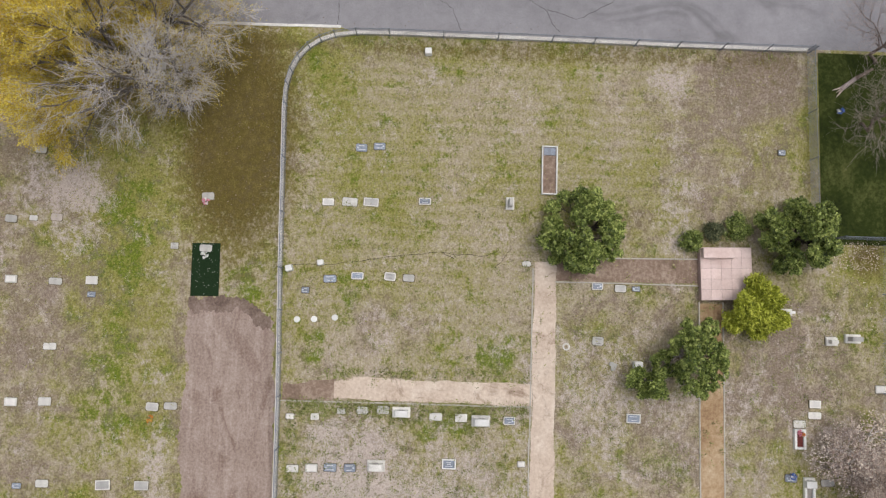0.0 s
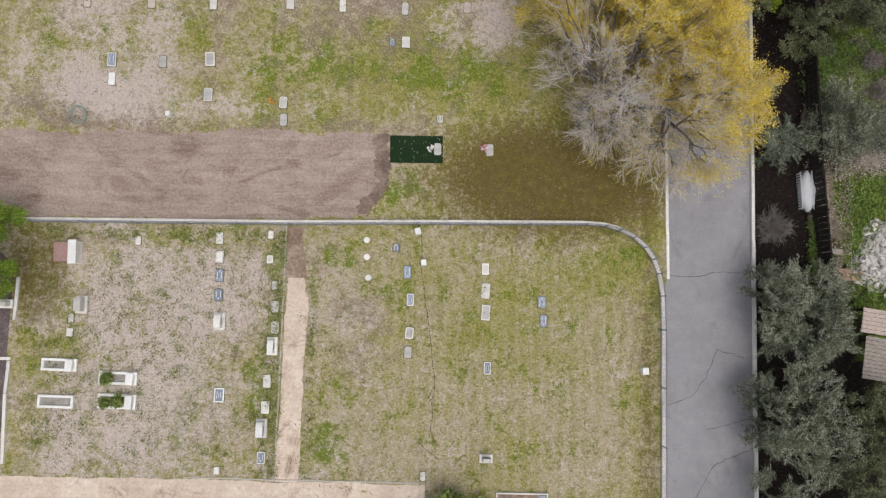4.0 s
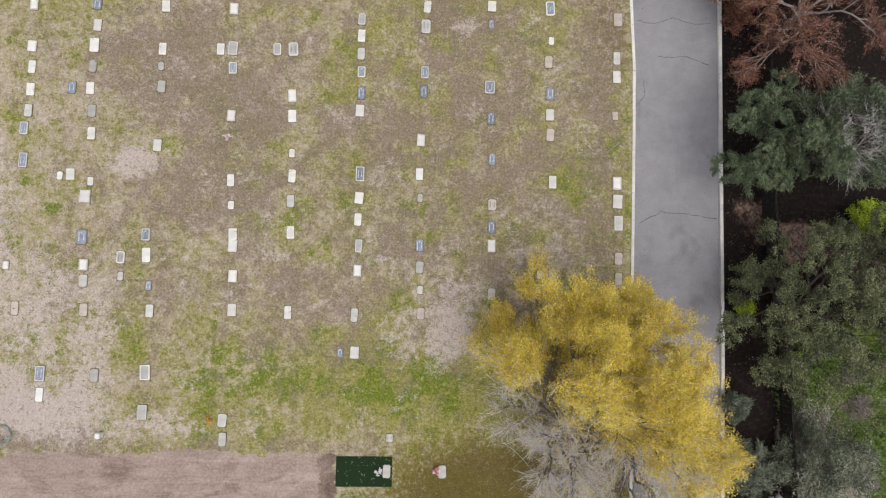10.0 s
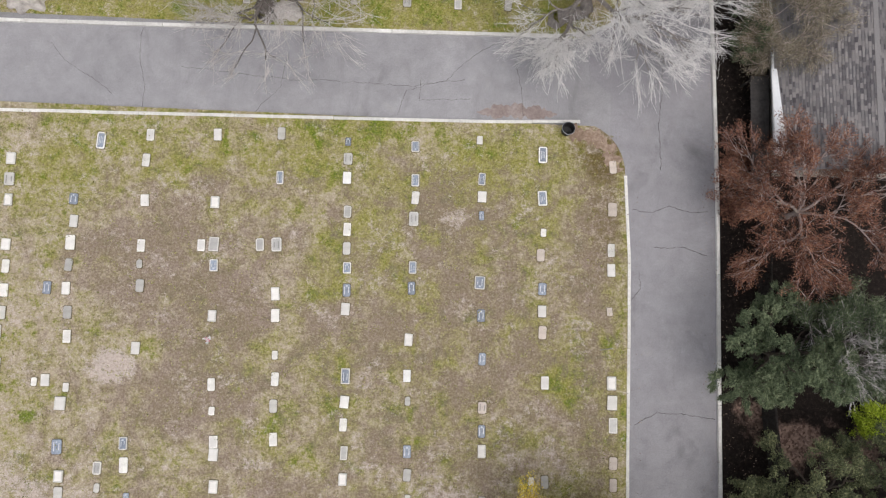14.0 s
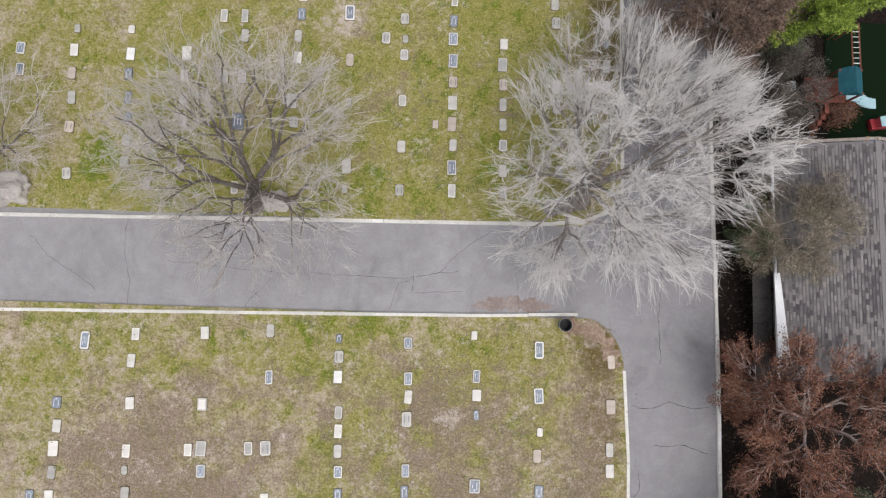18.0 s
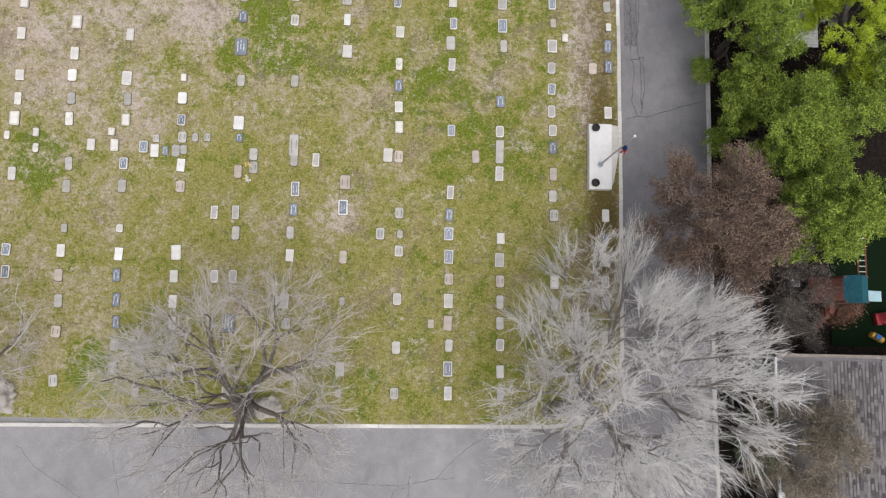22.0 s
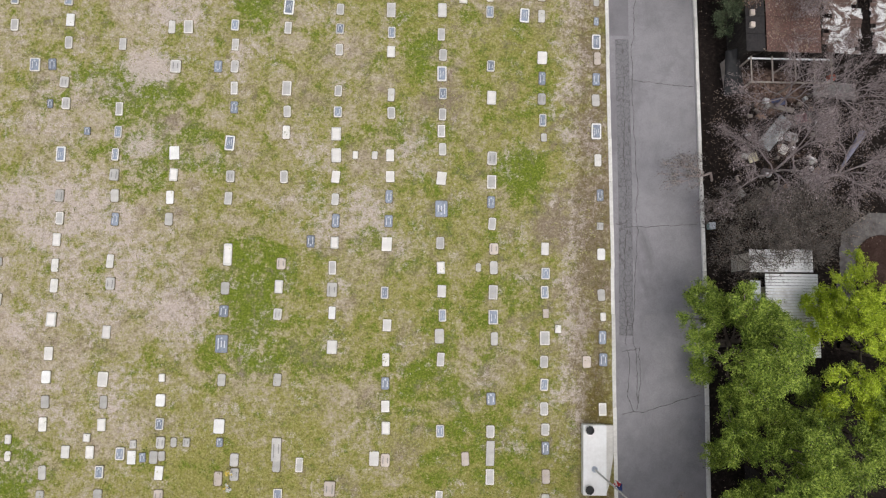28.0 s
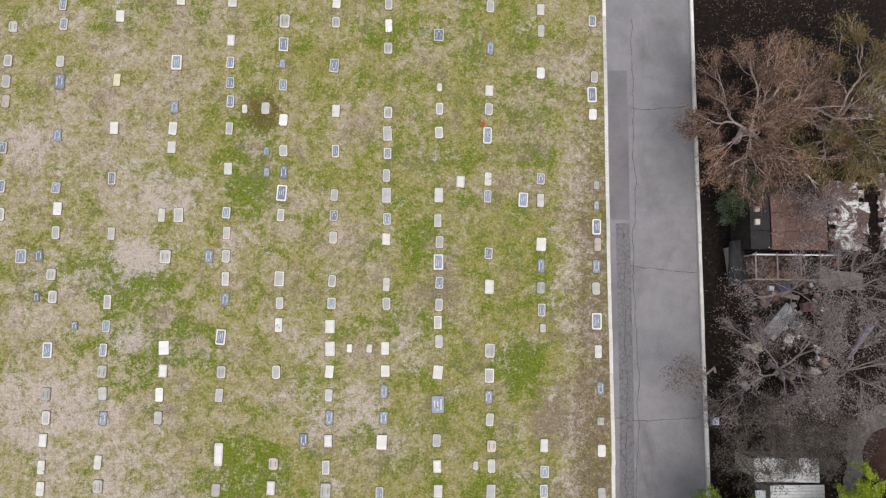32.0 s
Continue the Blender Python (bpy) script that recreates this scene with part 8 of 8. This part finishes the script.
def corrugated(name, light, dark, stain=0.7):
    m = Mat(name, 0.5, 0.4)
    m.color(m.mix(m.math("MULTIPLY", m.ramp(m.noise(1.6, 6, 0.7), (0.56, 0.0), (0.70, 1.0)), stain), m.ramp(m.noise(9, 6, 0.7), (0.3, dark), (0.7, light)), (0.30, 0.25, 0.22)))
    return m.m
SHEET = corrugated("white_sheet_metal", (0.84, 0.84, 0.85), (0.62, 0.62, 0.63), 0.5)
TORN = Mat("torn_roof_sheet", 0.6, 0.3)
TORN.color(TORN.mix(TORN.ramp(TORN.noise(1.1, 8, 0.75, dist=0.8), (0.43, 0.0), (0.49, 1.0)), TORN.ramp(TORN.noise(9, 6, 0.7), (0.3, 0.45), (0.7, 0.78)), TORN.ramp(TORN.noise(6, 6, 0.7), (0.3, (0.05, 0.032, 0.027)), (0.7, (0.17, 0.11, 0.09)))))
TORN = TORN.m
RUST = corrugated("brown_roofing", (0.19, 0.098, 0.078), (0.055, 0.030, 0.026), 0.4)
plank_roof("white_shed", 17.95, 59.75, 1, 2.7, 4.1, 2.55, 28, SHEET, "shed with white corrugated metal roof", 2.5, wall_mat=STUCCO, inset=1.2)
plank_roof("white_shed", 17.5, 62.45, 1, 3.1, 1.15, 2.4, 7, SHEET, "small lean-to with white corrugated roof", -3, wall_mat=STUCCO)
FELT = speckled("black_roof_felt", (0.012, 0.011, 0.012), (0.05, 0.045, 0.045), 8, 1.2, 0.9)
plank_roof("felt_lean_to", 16.4, 74.55, 1, 1.0, 2.8, 2.45, 3, FELT, "lean-to with black roofing felt and two vents", 1, wall_mat=WOOD_DARK)
plank_roof("brown_shed", 18.35, 74.55, 1, 2.85, 2.8, 2.5, 3, RUST, "flat-roofed brown shed under fallen leaves", 1, wall_mat=WOOD_DARK, inset=0.9)
plank_roof("tarp_shelter", 21.0, 75.0, -1, 2.2, 3.5, 2.35, 17, TORN, "shelter roofed with torn white sheets", 2, ragged=0.45)
plank_roof("tarp_shelter", 23.3, 75.3, 2, 1.6, 3.9, 2.3, 17, TORN, "shelter roofed with torn white sheets", -2, ragged=0.3)
pergola = thing("open_frame", 18.3, 72.35, 0, 1, "open frame of thin pale beams in the yard", "frame")
for dx in (-2.0, 0.3, 2.2):
    for dy in (-0.65, 0.6):
        part("post", box(0.07, 0.07, 2.1, dx, dy, -0.05), WOOD_GREY, pergola)
for dy in (-0.65, 0.6):
    part("beam", box(4.4, 0.07, 0.1, x=0.1, y=dy, z=2.05, bevel=0.01), WHITE_TRIM if dy > 0 else WOOD_GREY, pergola)
for dx in (-2.0, -0.9, 0.3, 1.3, 2.2):
    part("cross_beam", box(0.06, 1.4, 0.07, x=dx, z=2.15, bevel=0.01), WOOD_GREY, pergola)
plank_roof("narrow_lean_to", 16.72, 32.6, 0, 0.95, 6.4, 1.5, 5, speckled("dusty_grey_felt", (0.03, 0.028, 0.028), (0.085, 0.078, 0.076), 6, 1.0, 0.9), "long narrow lean-to with dusty grey felt roof", 0)
plank_roof("wooden_shelter", 20.85, -6.2, -8, 1.5, 2.2, 1.55, 11, WOOD_GREY, "weathered plank-roofed garden shelter", 0)
plank_roof("wooden_shelter", 21.0, -4.3, -8, 1.6, 1.3, 1.35, 6, bark_material("pale_pinkish_planks", (0.34, 0.26, 0.23), (0.60, 0.50, 0.45)), "pale pinkish plank-roofed garden shelter", 0)
for x, y in ((16.2, 75.15), (16.2, 74.5)):
    v = part("roof_vent", box(0.24, 0.28, 0.2, bevel=0.02), M_PINK)
    v.matrix_basis = pose(x, y, 2.47)
    tagged(v, "small pale roof vent on black felt", "vent")

yard_rng = random.Random(41)
for k in range(46):
    x, y = yard_rng.uniform(16.3, 21.0), yard_rng.uniform(66.0, 71.6)
    sx, sy = yard_rng.uniform(0.12, 0.45), yard_rng.uniform(0.1, 0.3)
    mat_ = yard_rng.choice((M_GREY, WOOD_GREY, WOOD_WARM, WOOD_GREY, SHEET))
    s = part("scrap_board", box(sx, sy, yard_rng.uniform(0.05, 0.35), z=-0.02, bevel=0.01), mat_)
    s.matrix_basis = pose(x, y, 0, 0, 0, yard_rng.uniform(0, 180))
    tagged(s, "discarded board lying in the cluttered yard", "scrap", "yard scrap")
cloth = part("tarp", box(0.75, 0.42, 0.16, z=-0.02, bevel=0.06), speckled("faded_blue_tarp", (0.07, 0.075, 0.14), (0.17, 0.18, 0.30), 8))
cloth.matrix_basis = pose(18.8, 71.35, 0, 0, 0, 12)
tagged(cloth, "crumpled faded blue tarp in the yard", "tarp")
LILAC = speckled("lilac_canvas", (0.17, 0.165, 0.23), (0.36, 0.35, 0.44), 7, 1.0, 0.8)
parasol = thing("folded_parasol", 21.9, 67.6, 0.25, 64, "folded lilac parasol lying in the yard", "parasol")
part("pole", rod((-0.5, 0, 0.0), (2.5, 0, 0.85), 0.02, 0.02, 8), WOOD_GREY, parasol)
part("canopy", rod((0.2, 0, 0.2), (2.2, 0, 0.75), 0.07, 0.19, 12), LILAC, parasol)
bench = thing("trestle_table", 21.45, 71.85, 0, -4, "grey board top on trestle legs in the yard", "table")
part("top", box(2.3, 0.9, 0.05, z=0.8, bevel=0.01), speckled("grey_board", (0.15, 0.14, 0.135), (0.30, 0.285, 0.275), 5, 1.0, 0.9), bench)
for dx, dy in ((-1.0, -0.35), (-1.0, 0.35), (1.0, -0.35), (1.0, 0.35)):
    part("leg", box(0.06, 0.06, 0.84, x=dx, y=dy, z=-0.03), WOOD_DARK, bench)
for x, y, sx, sy, h, t, lo, hi, words in ((19.95, 70.4, 0.5, 0.45, 0.4, 12, (0.34, 0.17, 0.19), (0.55, 0.33, 0.34), "faded pink plastic crate in the yard"), (19.35, 69.4, 0.45, 0.38, 0.35, -20, (0.62, 0.61, 0.60), (0.82, 0.81, 0.80), "white plastic crate in the yard"), (21.7, 72.75, 0.32, 0.3, 0.35, 5, (0.35, 0.07, 0.04), (0.55, 0.14, 0.08), "orange-red plastic crate beside the shelter")):
    crate = thing("plastic_crate", x, y, 0, t, words, "crate")
    paint = speckled("crate_plastic", lo, hi, 6, 1.0, 0.5)
    part("floor_panel", box(sx, sy, 0.05, z=-0.01), paint, crate)
    for k in (-1, 1):
        part("side_panel", box(0.03, sy, h, x=k * (sx / 2 - 0.015), bevel=0.005), paint, crate)
        part("side_panel", box(sx - 0.06, 0.03, h, y=k * (sy / 2 - 0.015), bevel=0.005), paint, crate)
for x, y, l, w, t, mat_, words in ((18.55, 69.6, 2.0, 0.8, 50, speckled("mottled_board", (0.20, 0.205, 0.21), (0.55, 0.565, 0.575), 5, 2.0, 0.8), "mottled pale grey board in the yard"), (19.0, 68.7, 0.5, 0.4, 60, M_CONC, "pale paving block in the yard"),
                               (17.3, 68.2, 0.5, 0.5, 20, M_CREAM, "yellowish bucket lid in the yard"), (18.9, 71.0, 1.4, 0.25, -12, WOOD_GREY, "grey plank lying in the yard")):
    s = part("paving_fragment", box(l, w, 0.12, z=0.02, bevel=0.02), mat_)
    s.matrix_basis = pose(x, y, 0.06, 2, -2, t)
    tagged(s, words, "scrap", "yard scrap")
# pale concrete, its colour lowered for the dimness under the yard twigs
field("yard_drive", [(21.4, 60.0), (21.8, 62.5), (22.1, 64.3), (23.6, 65.4)], [(22.4, 60.0), (22.75, 62.4), (22.9, 63.2), (27.0, 63.9), (27.0, 65.4)], np.arange(60.0, 65.45, 0.15), 0.075, speckled("twig_dimmed_concrete", (0.06, 0.054, 0.052), (0.17, 0.156, 0.15), 3, 1.5), "grey drive dimmed as under twigs, curving round a flower bed", "drive", 0.04, 12)
mound = part("garden_bed", lathe([(1.5, -0.02), (1.42, 0.12), (1.0, 0.2), (0.3, 0.24), (0.02, 0.25)], 32), soil_material("dark_mulch", (0.018, 0.010, 0.008), (0.055, 0.032, 0.026), (0.13, 0.085, 0.07), 3.0))
mound.matrix_basis = pose(24.25, 62.75, 0.03)
tagged(mound, "round bed of dark brown mulch", "flower bed")

# small things in the yard
pond = thing("garden_pond", 21.2, 70.4, 0.05, 10, "oval dark pond with a pale hose round it", "pond")
part("basin", lathe([(0.98, 0.0), (1.0, 0.06), (0.94, 0.07), (0.9, 0.02), (0.05, 0.015)], 28), FELT, pond)
part("rim", lathe([(0.99, 0.05), (1.03, 0.07), (1.03, 0.1), (0.99, 0.11), (0.99, 0.05)], 28, ends=False), WOOD_GREY, pond, "pale hose rim")
for piece in pond.children:
    piece.matrix_basis = Matrix.Diagonal((1.0, 0.62, 1, 1))
globe = thing("garden_lamp", 20.6, 59.9, 0, 0, "white globe garden lamp on a short post", "lamp")
part("post", rod((0, 0, -0.1), (0, 0, 0.85), 0.03, 0.025, 10), STEEL, globe)
part("globe", lathe([(0.04, 0.83), (0.13, 0.9), (0.17, 1.0), (0.15, 1.1), (0.08, 1.17), (0.01, 1.19)], 18), WHITE_PAINT, globe, "white glass globe", smooth=True)
plank_roof("pale_lean_to", 16.3, 60.75, 1, 0.5, 1.4, 2.2, 2, speckled("pale_blue_sheet", (0.52, 0.56, 0.60), (0.70, 0.73, 0.76), 4, 1.0, 0.5), "narrow pale blue lean-to on the shed", 0)
meter = thing("meter_box", 14.95, 64.4, 0, 2, "small teal utility box by the kerb", "utility box")
part("body", box(0.3, 0.34, 0.4, z=-0.03, bevel=0.02), speckled("teal_paint", (0.16, 0.25, 0.25), (0.30, 0.42, 0.41), 9, 1.0, 0.5), meter)
part("lid", box(0.33, 0.37, 0.04, z=0.37, bevel=0.01), STEEL, meter, "grey lid")
drape_v, nu, nv = [], 15, 19
for i in range(nu):
    for j in range(nv):
        u, v = i / (nu - 1) - 0.5, j / (nv - 1) - 0.5
        drape_v.append((0.95 * u * (1 - 0.5 * v), 2.3 * v, 1.05 + 0.5 * v - 1.1 * u * u + 0.06 * math.sin(11 * u + 5 * v) * math.cos(7 * v)))
drape = raw("grey_tarp", drape_v, [(i * nv + j, (i + 1) * nv + j, (i + 1) * nv + j + 1, i * nv + j + 1) for i in range(nu - 1) for j in range(nv - 1)], speckled("grey_tarpaulin", (0.008, 0.008, 0.009), (0.035, 0.034, 0.036), 7, 1.0, 0.6), None, "", True)
drape.matrix_basis = pose(16.0, 72.6, 0, 0, 0, 8)
drape.modifiers.new("cloth", "SOLIDIFY").thickness = 0.01
tagged(drape, "dark grey tarpaulin draped over stored goods", "tarp")
stack = thing("stored_crate", 16.0, 72.6, 0, 8, "wooden crate under the grey tarpaulin", "crate")
part("body", box(0.5, 1.7, 0.72, z=-0.02, bevel=0.02), WOOD_GREY, stack)
plank_roof("tarp_shelter", 23.0, 81.2, 3, 2.4, 1.5, 1.5, 8, TORN, "low shelter roofed with torn white sheets", 0, ragged=0.4)

# garden south of the evergreens: boat, rocks, timber
boat = thing("upturned_boat", 18.1, 2.7, 0.0, 2, "upturned white dinghy hull beside the fence", "boat")
bm = bmesh.new()
rings = []
for i in range(13):
    t = -1 + 2 * i / 12
    w = 0.50 * max(0.03, 1 - abs(t) ** 2.4)
    rings.append([bm.verts.new((w * math.cos(a) + 0.16 * (1 - t * t), 1.12 * t, 0.05 + 0.55 * (1 - 0.5 * t * t) * math.sin(a))) for a in np.linspace(0, math.pi, 9)])
for a, b in zip(rings, rings[1:]):
    for k in range(8):
        bm.faces.new((a[k], a[k + 1], b[k + 1], b[k]))
bmesh.ops.recalc_face_normals(bm, faces=bm.faces)
hull = part("hull", bm, WHITE_TRIM, boat, smooth=True)
hull.modifiers.new("shell", "SOLIDIFY").thickness = 0.02
part("keel", box(0.04, 2.1, 0.05, x=0.12, z=0.56, bevel=0.01), WHITE_TRIM, boat)
picket = thing("picket_fence", 17.7, 2.7, 0, 2, "short white picket fence", "fence")
for k in range(14):
    part("picket", box(0.025, 0.07, 0.48, y=-0.95 + 0.146 * k, z=-0.03), WHITE_TRIM, picket)
part("rail", box(0.03, 2.1, 0.06, x=0.03, z=0.3), WHITE_TRIM, picket)

ROCK = speckled("pale_rubble", (0.30, 0.27, 0.25), (0.72, 0.68, 0.65), 10, 2.0, 0.9, bump=0.5, vary=0.45)
rock_meshes = []
for k in range(5):
    bm = bmesh.new()
    bmesh.ops.create_icosphere(bm, subdivisions=1, radius=1.0)
    rr = random.Random(60 + k)
    for v in bm.verts:
        v.co *= rr.uniform(0.65, 1.15)
        v.co.z *= 0.7
    me = bpy.data.meshes.new("rock")
    bm.to_mesh(me)
    bm.free()
    me.materials.append(ROCK)
    rock_meshes.append(me)
pile = thing("rubble_pile", 22.4, -0.8, 0, 0, "heap of pale broken rubble stones", "rubble")
rk = random.Random(77)
heap_v, heap_f = [], []
for i in range(15):
    for j in range(48):
        a, r = j * math.tau / 48, i / 14
        heap_v.append((1.75 * r * math.cos(a) + 0.3 * r * math.sin(3 * a), 2.1 * r * math.sin(a), 0.36 * (1 - r * r) + (rk.uniform(-0.09, 0.08) if i < 14 else -0.08)))
for i in range(14):
    for j in range(48):
        heap_f.append((i * 48 + j, i * 48 + (j + 1) % 48, (i + 1) * 48 + (j + 1) % 48, (i + 1) * 48 + j))
raw("rubble_core", heap_v, heap_f, ROCK, pile, "broken stone fill")
for k in range(290):
    a, r = rk.uniform(0, 6.28), math.sqrt(rk.random())
    ob = new("rock", rk.choice(rock_meshes))
    ob.parent = pile
    ob.matrix_basis = pose(1.8 * r * math.cos(a) + 0.3 * math.sin(3 * a), 2.2 * r * math.sin(a), 0.36 * (1 - r * r) + rk.uniform(0.03, 0.13), rk.uniform(0, 360), rk.uniform(0, 360), 0) @ Matrix.Diagonal((*(rk.choice((0.05, 0.07, 0.09, 0.12, 0.17)) * rk.uniform(0.8, 1.25),) * 3, 1))
for x, y, l, w, t, mat_, words in ((19.9, -1.6, 2.5, 0.3, -6, WOOD_WARM, "long reddish timber beam on the ground"), (19.3, -0.55, 1.2, 0.28, -4, WOOD_GREY, "weathered grey plank bench"), (20.3, -1.95, 1.2, 0.35, 4, WOOD_WARM, "reddish timber on the ground")):
    bench = thing("plank_bench" if "bench" in words else "timber", x, y, 0, t, words, "timber")
    part("plank", box(l, w, 0.08, z=0.3 if "bench" in words else 0.1, bevel=0.01), mat_, bench)
    for s in (-1, 1):
        part("block", box(0.16, w * 0.9, 0.32 if "bench" in words else 0.12, x=s * l * 0.38, z=-0.02), WOOD_GREY, bench)
ring = tubes("arched_tube", [(0.45 * math.cos(a), 0.45 * math.sin(a), 0.16, 0.45 * math.cos(a + 0.3), 0.45 * math.sin(a + 0.3), 0.16, 0.14, 0.14) for a in np.arange(0.4, 4.2, 0.3)], M_CONC, None, 10)
ring.matrix_basis = pose(25.6, 0.6, 0)
tagged(ring, "curved pale play tube on the grass", "garden ornament")


# ---- weeds, tufts and fallen leaves ----
def scatter(name, n, seed, spots, size, material, label, category, per=5, spread=0.06, flat=0.5, long=2.2, z=0.02):
    """Small leaf clumps strewn over rectangles: x0, x1, y0, y1, weight."""
    nrng = np.random.default_rng(seed)
    w = np.array([s[4] for s in spots], float)
    which = nrng.choice(len(spots), n, p=w / w.sum())
    B = np.array([s[:4] for s in spots])[which]
    C = np.stack([nrng.uniform(B[:, 0], B[:, 1]), nrng.uniform(B[:, 2], B[:, 3]), np.full(n, z)], 1)
    C = np.repeat(C, per, 0) + np.abs(nrng.normal(size=(n * per, 3))) * [1, 1, 0.6] * spread * nrng.choice([-1, 1], (n * per, 3)) * [1, 1, 0] + np.abs(nrng.normal(size=(n * per, 3))) * [0, 0, spread * 0.5]
    ob = leaves(name, C, size, nrng, material, None, "", long, 0.0, flat)
    return tagged(ob, label, category, kind="stuff")


WEED = leaf_material("weed_leaf", (0.09, 0.105, 0.025), (0.21, 0.235, 0.06), (0.36, 0.375, 0.13))
TUFT = leaf_material("grass_tuft", (0.10, 0.105, 0.025), (0.26, 0.25, 0.07), (0.50, 0.45, 0.22))
FALLEN = leaf_material("fallen_leaf", (0.07, 0.045, 0.033), (0.19, 0.13, 0.095), (0.4, 0.32, 0.25))
scatter("weed_clumps", 1700, 401, [(-23, -10.2, -12, -0.4, 3), (-10.4, -9.9, -13, -0.4, 0.8), (-23, -14.6, -13, -0.3, 1), (-9, 9.5, -13, 0, 1.2), (-14, -3, -32, -15, 1.5)], 0.045, WEED, "low dark weeds in bare soil", "weeds", 14, 0.11)
scatter("weed_hedge", 450, 402, [(-10.9, -10.0, -13, -0.3, 2), (-23, -10, -0.9, -0.3, 1), (9.4, 10.0, -28, -3, 0.5), (-8.6, -8.2, -13, -2, 0.6)], 0.06, WEED, "weeds along the path edging and wall", "weeds", 9, 0.1)
scatter("lawn_tufts", 9000, 403, [(-23, 9.8, 5.3, 32.8, 1.0), (-23, 9.3, 38.6, 86, 1.9), (-9, 9.8, -28, 0, 0.6)], 0.05, TUFT, "taller grass tufts in the lawn", "grass", 5, 0.07)
scatter("fallen_leaves", 5200, 404, [(7.2, 9.9, 12, 33, 0.7), (7.4, 9.4, 40, 86, 2.2), (0, 10.2, 0.9, 14, 1.6), (10.3, 11.2, -25, 30, 0.25), (14.2, 15.0, -25, 88, 0.7), (-23, 9, 38.6, 86, 0.9), (-1.6, -0.6, -33, -30.5, 0.35), (7, 10, -28, -23, 0.5)], 0.05, FALLEN, "dry fallen leaves on grass and kerb", "leaves", 1, 0.02, 0.15, 1.3, 0.035)
scatter("yard_litter", 5200, 405, [(15.0, 24, 58, 72, 1.6), (15.0, 24, 76.6, 88, 1.0), (15.0, 17.0, 10, 58, 0.35)], 0.05, FALLEN, "dry leaves and bark strewn on dark soil", "leaves", 2, 0.1, 0.15, 1.4, 0.11)
scatter("roof_litter", 420, 406, [(17.0, 19.7, 73.25, 75.9, 1.0)], 0.06, FALLEN, "dry leaves lying on the brown shed roof", "leaves", 2, 0.08, 0.15, 1.4, 2.57)
scatter("pink_leaves", 500, 407, [(-2.2, -0.7, -32.2, -29.5, 1.0), (-5.5, -2.0, -32.2, -29.5, 0.25)], 0.06, LEAF_PINK, "pinkish fallen leaves near the fence corner", "leaves", 1, 0.03, 0.15, 1.3, 0.035)
scatter("garden_weeds", 2600, 408, [(20.8, 25, 5.5, 11.5, 2.2), (18.2, 20.6, 8.2, 11.0, 0.9), (20.3, 25, -3.5, 5.5, 1.2), (18.3, 18.9, -3, 1, 0.2)], 0.07, leaf_material("garden_weed_leaf", (0.035, 0.065, 0.010), (0.105, 0.175, 0.028), (0.24, 0.33, 0.07)), "rank green weeds over the back garden", "weeds", 16, 0.16, 0.6, 2.0, 0.12)
scatter("dry_weeds", 900, 409, [(18.2, 22, 3.5, 10.5, 1.5), (18.6, 20.5, -3, 4, 1.0), (20, 24, 7, 9, 0.8)], 0.05, leaf_material("dry_weed_leaf", (0.14, 0.11, 0.08), (0.30, 0.25, 0.19), (0.48, 0.42, 0.34)), "dry pale weed stalks in the back garden", "weeds", 14, 0.18, 0.6, 2.6, 0.12)
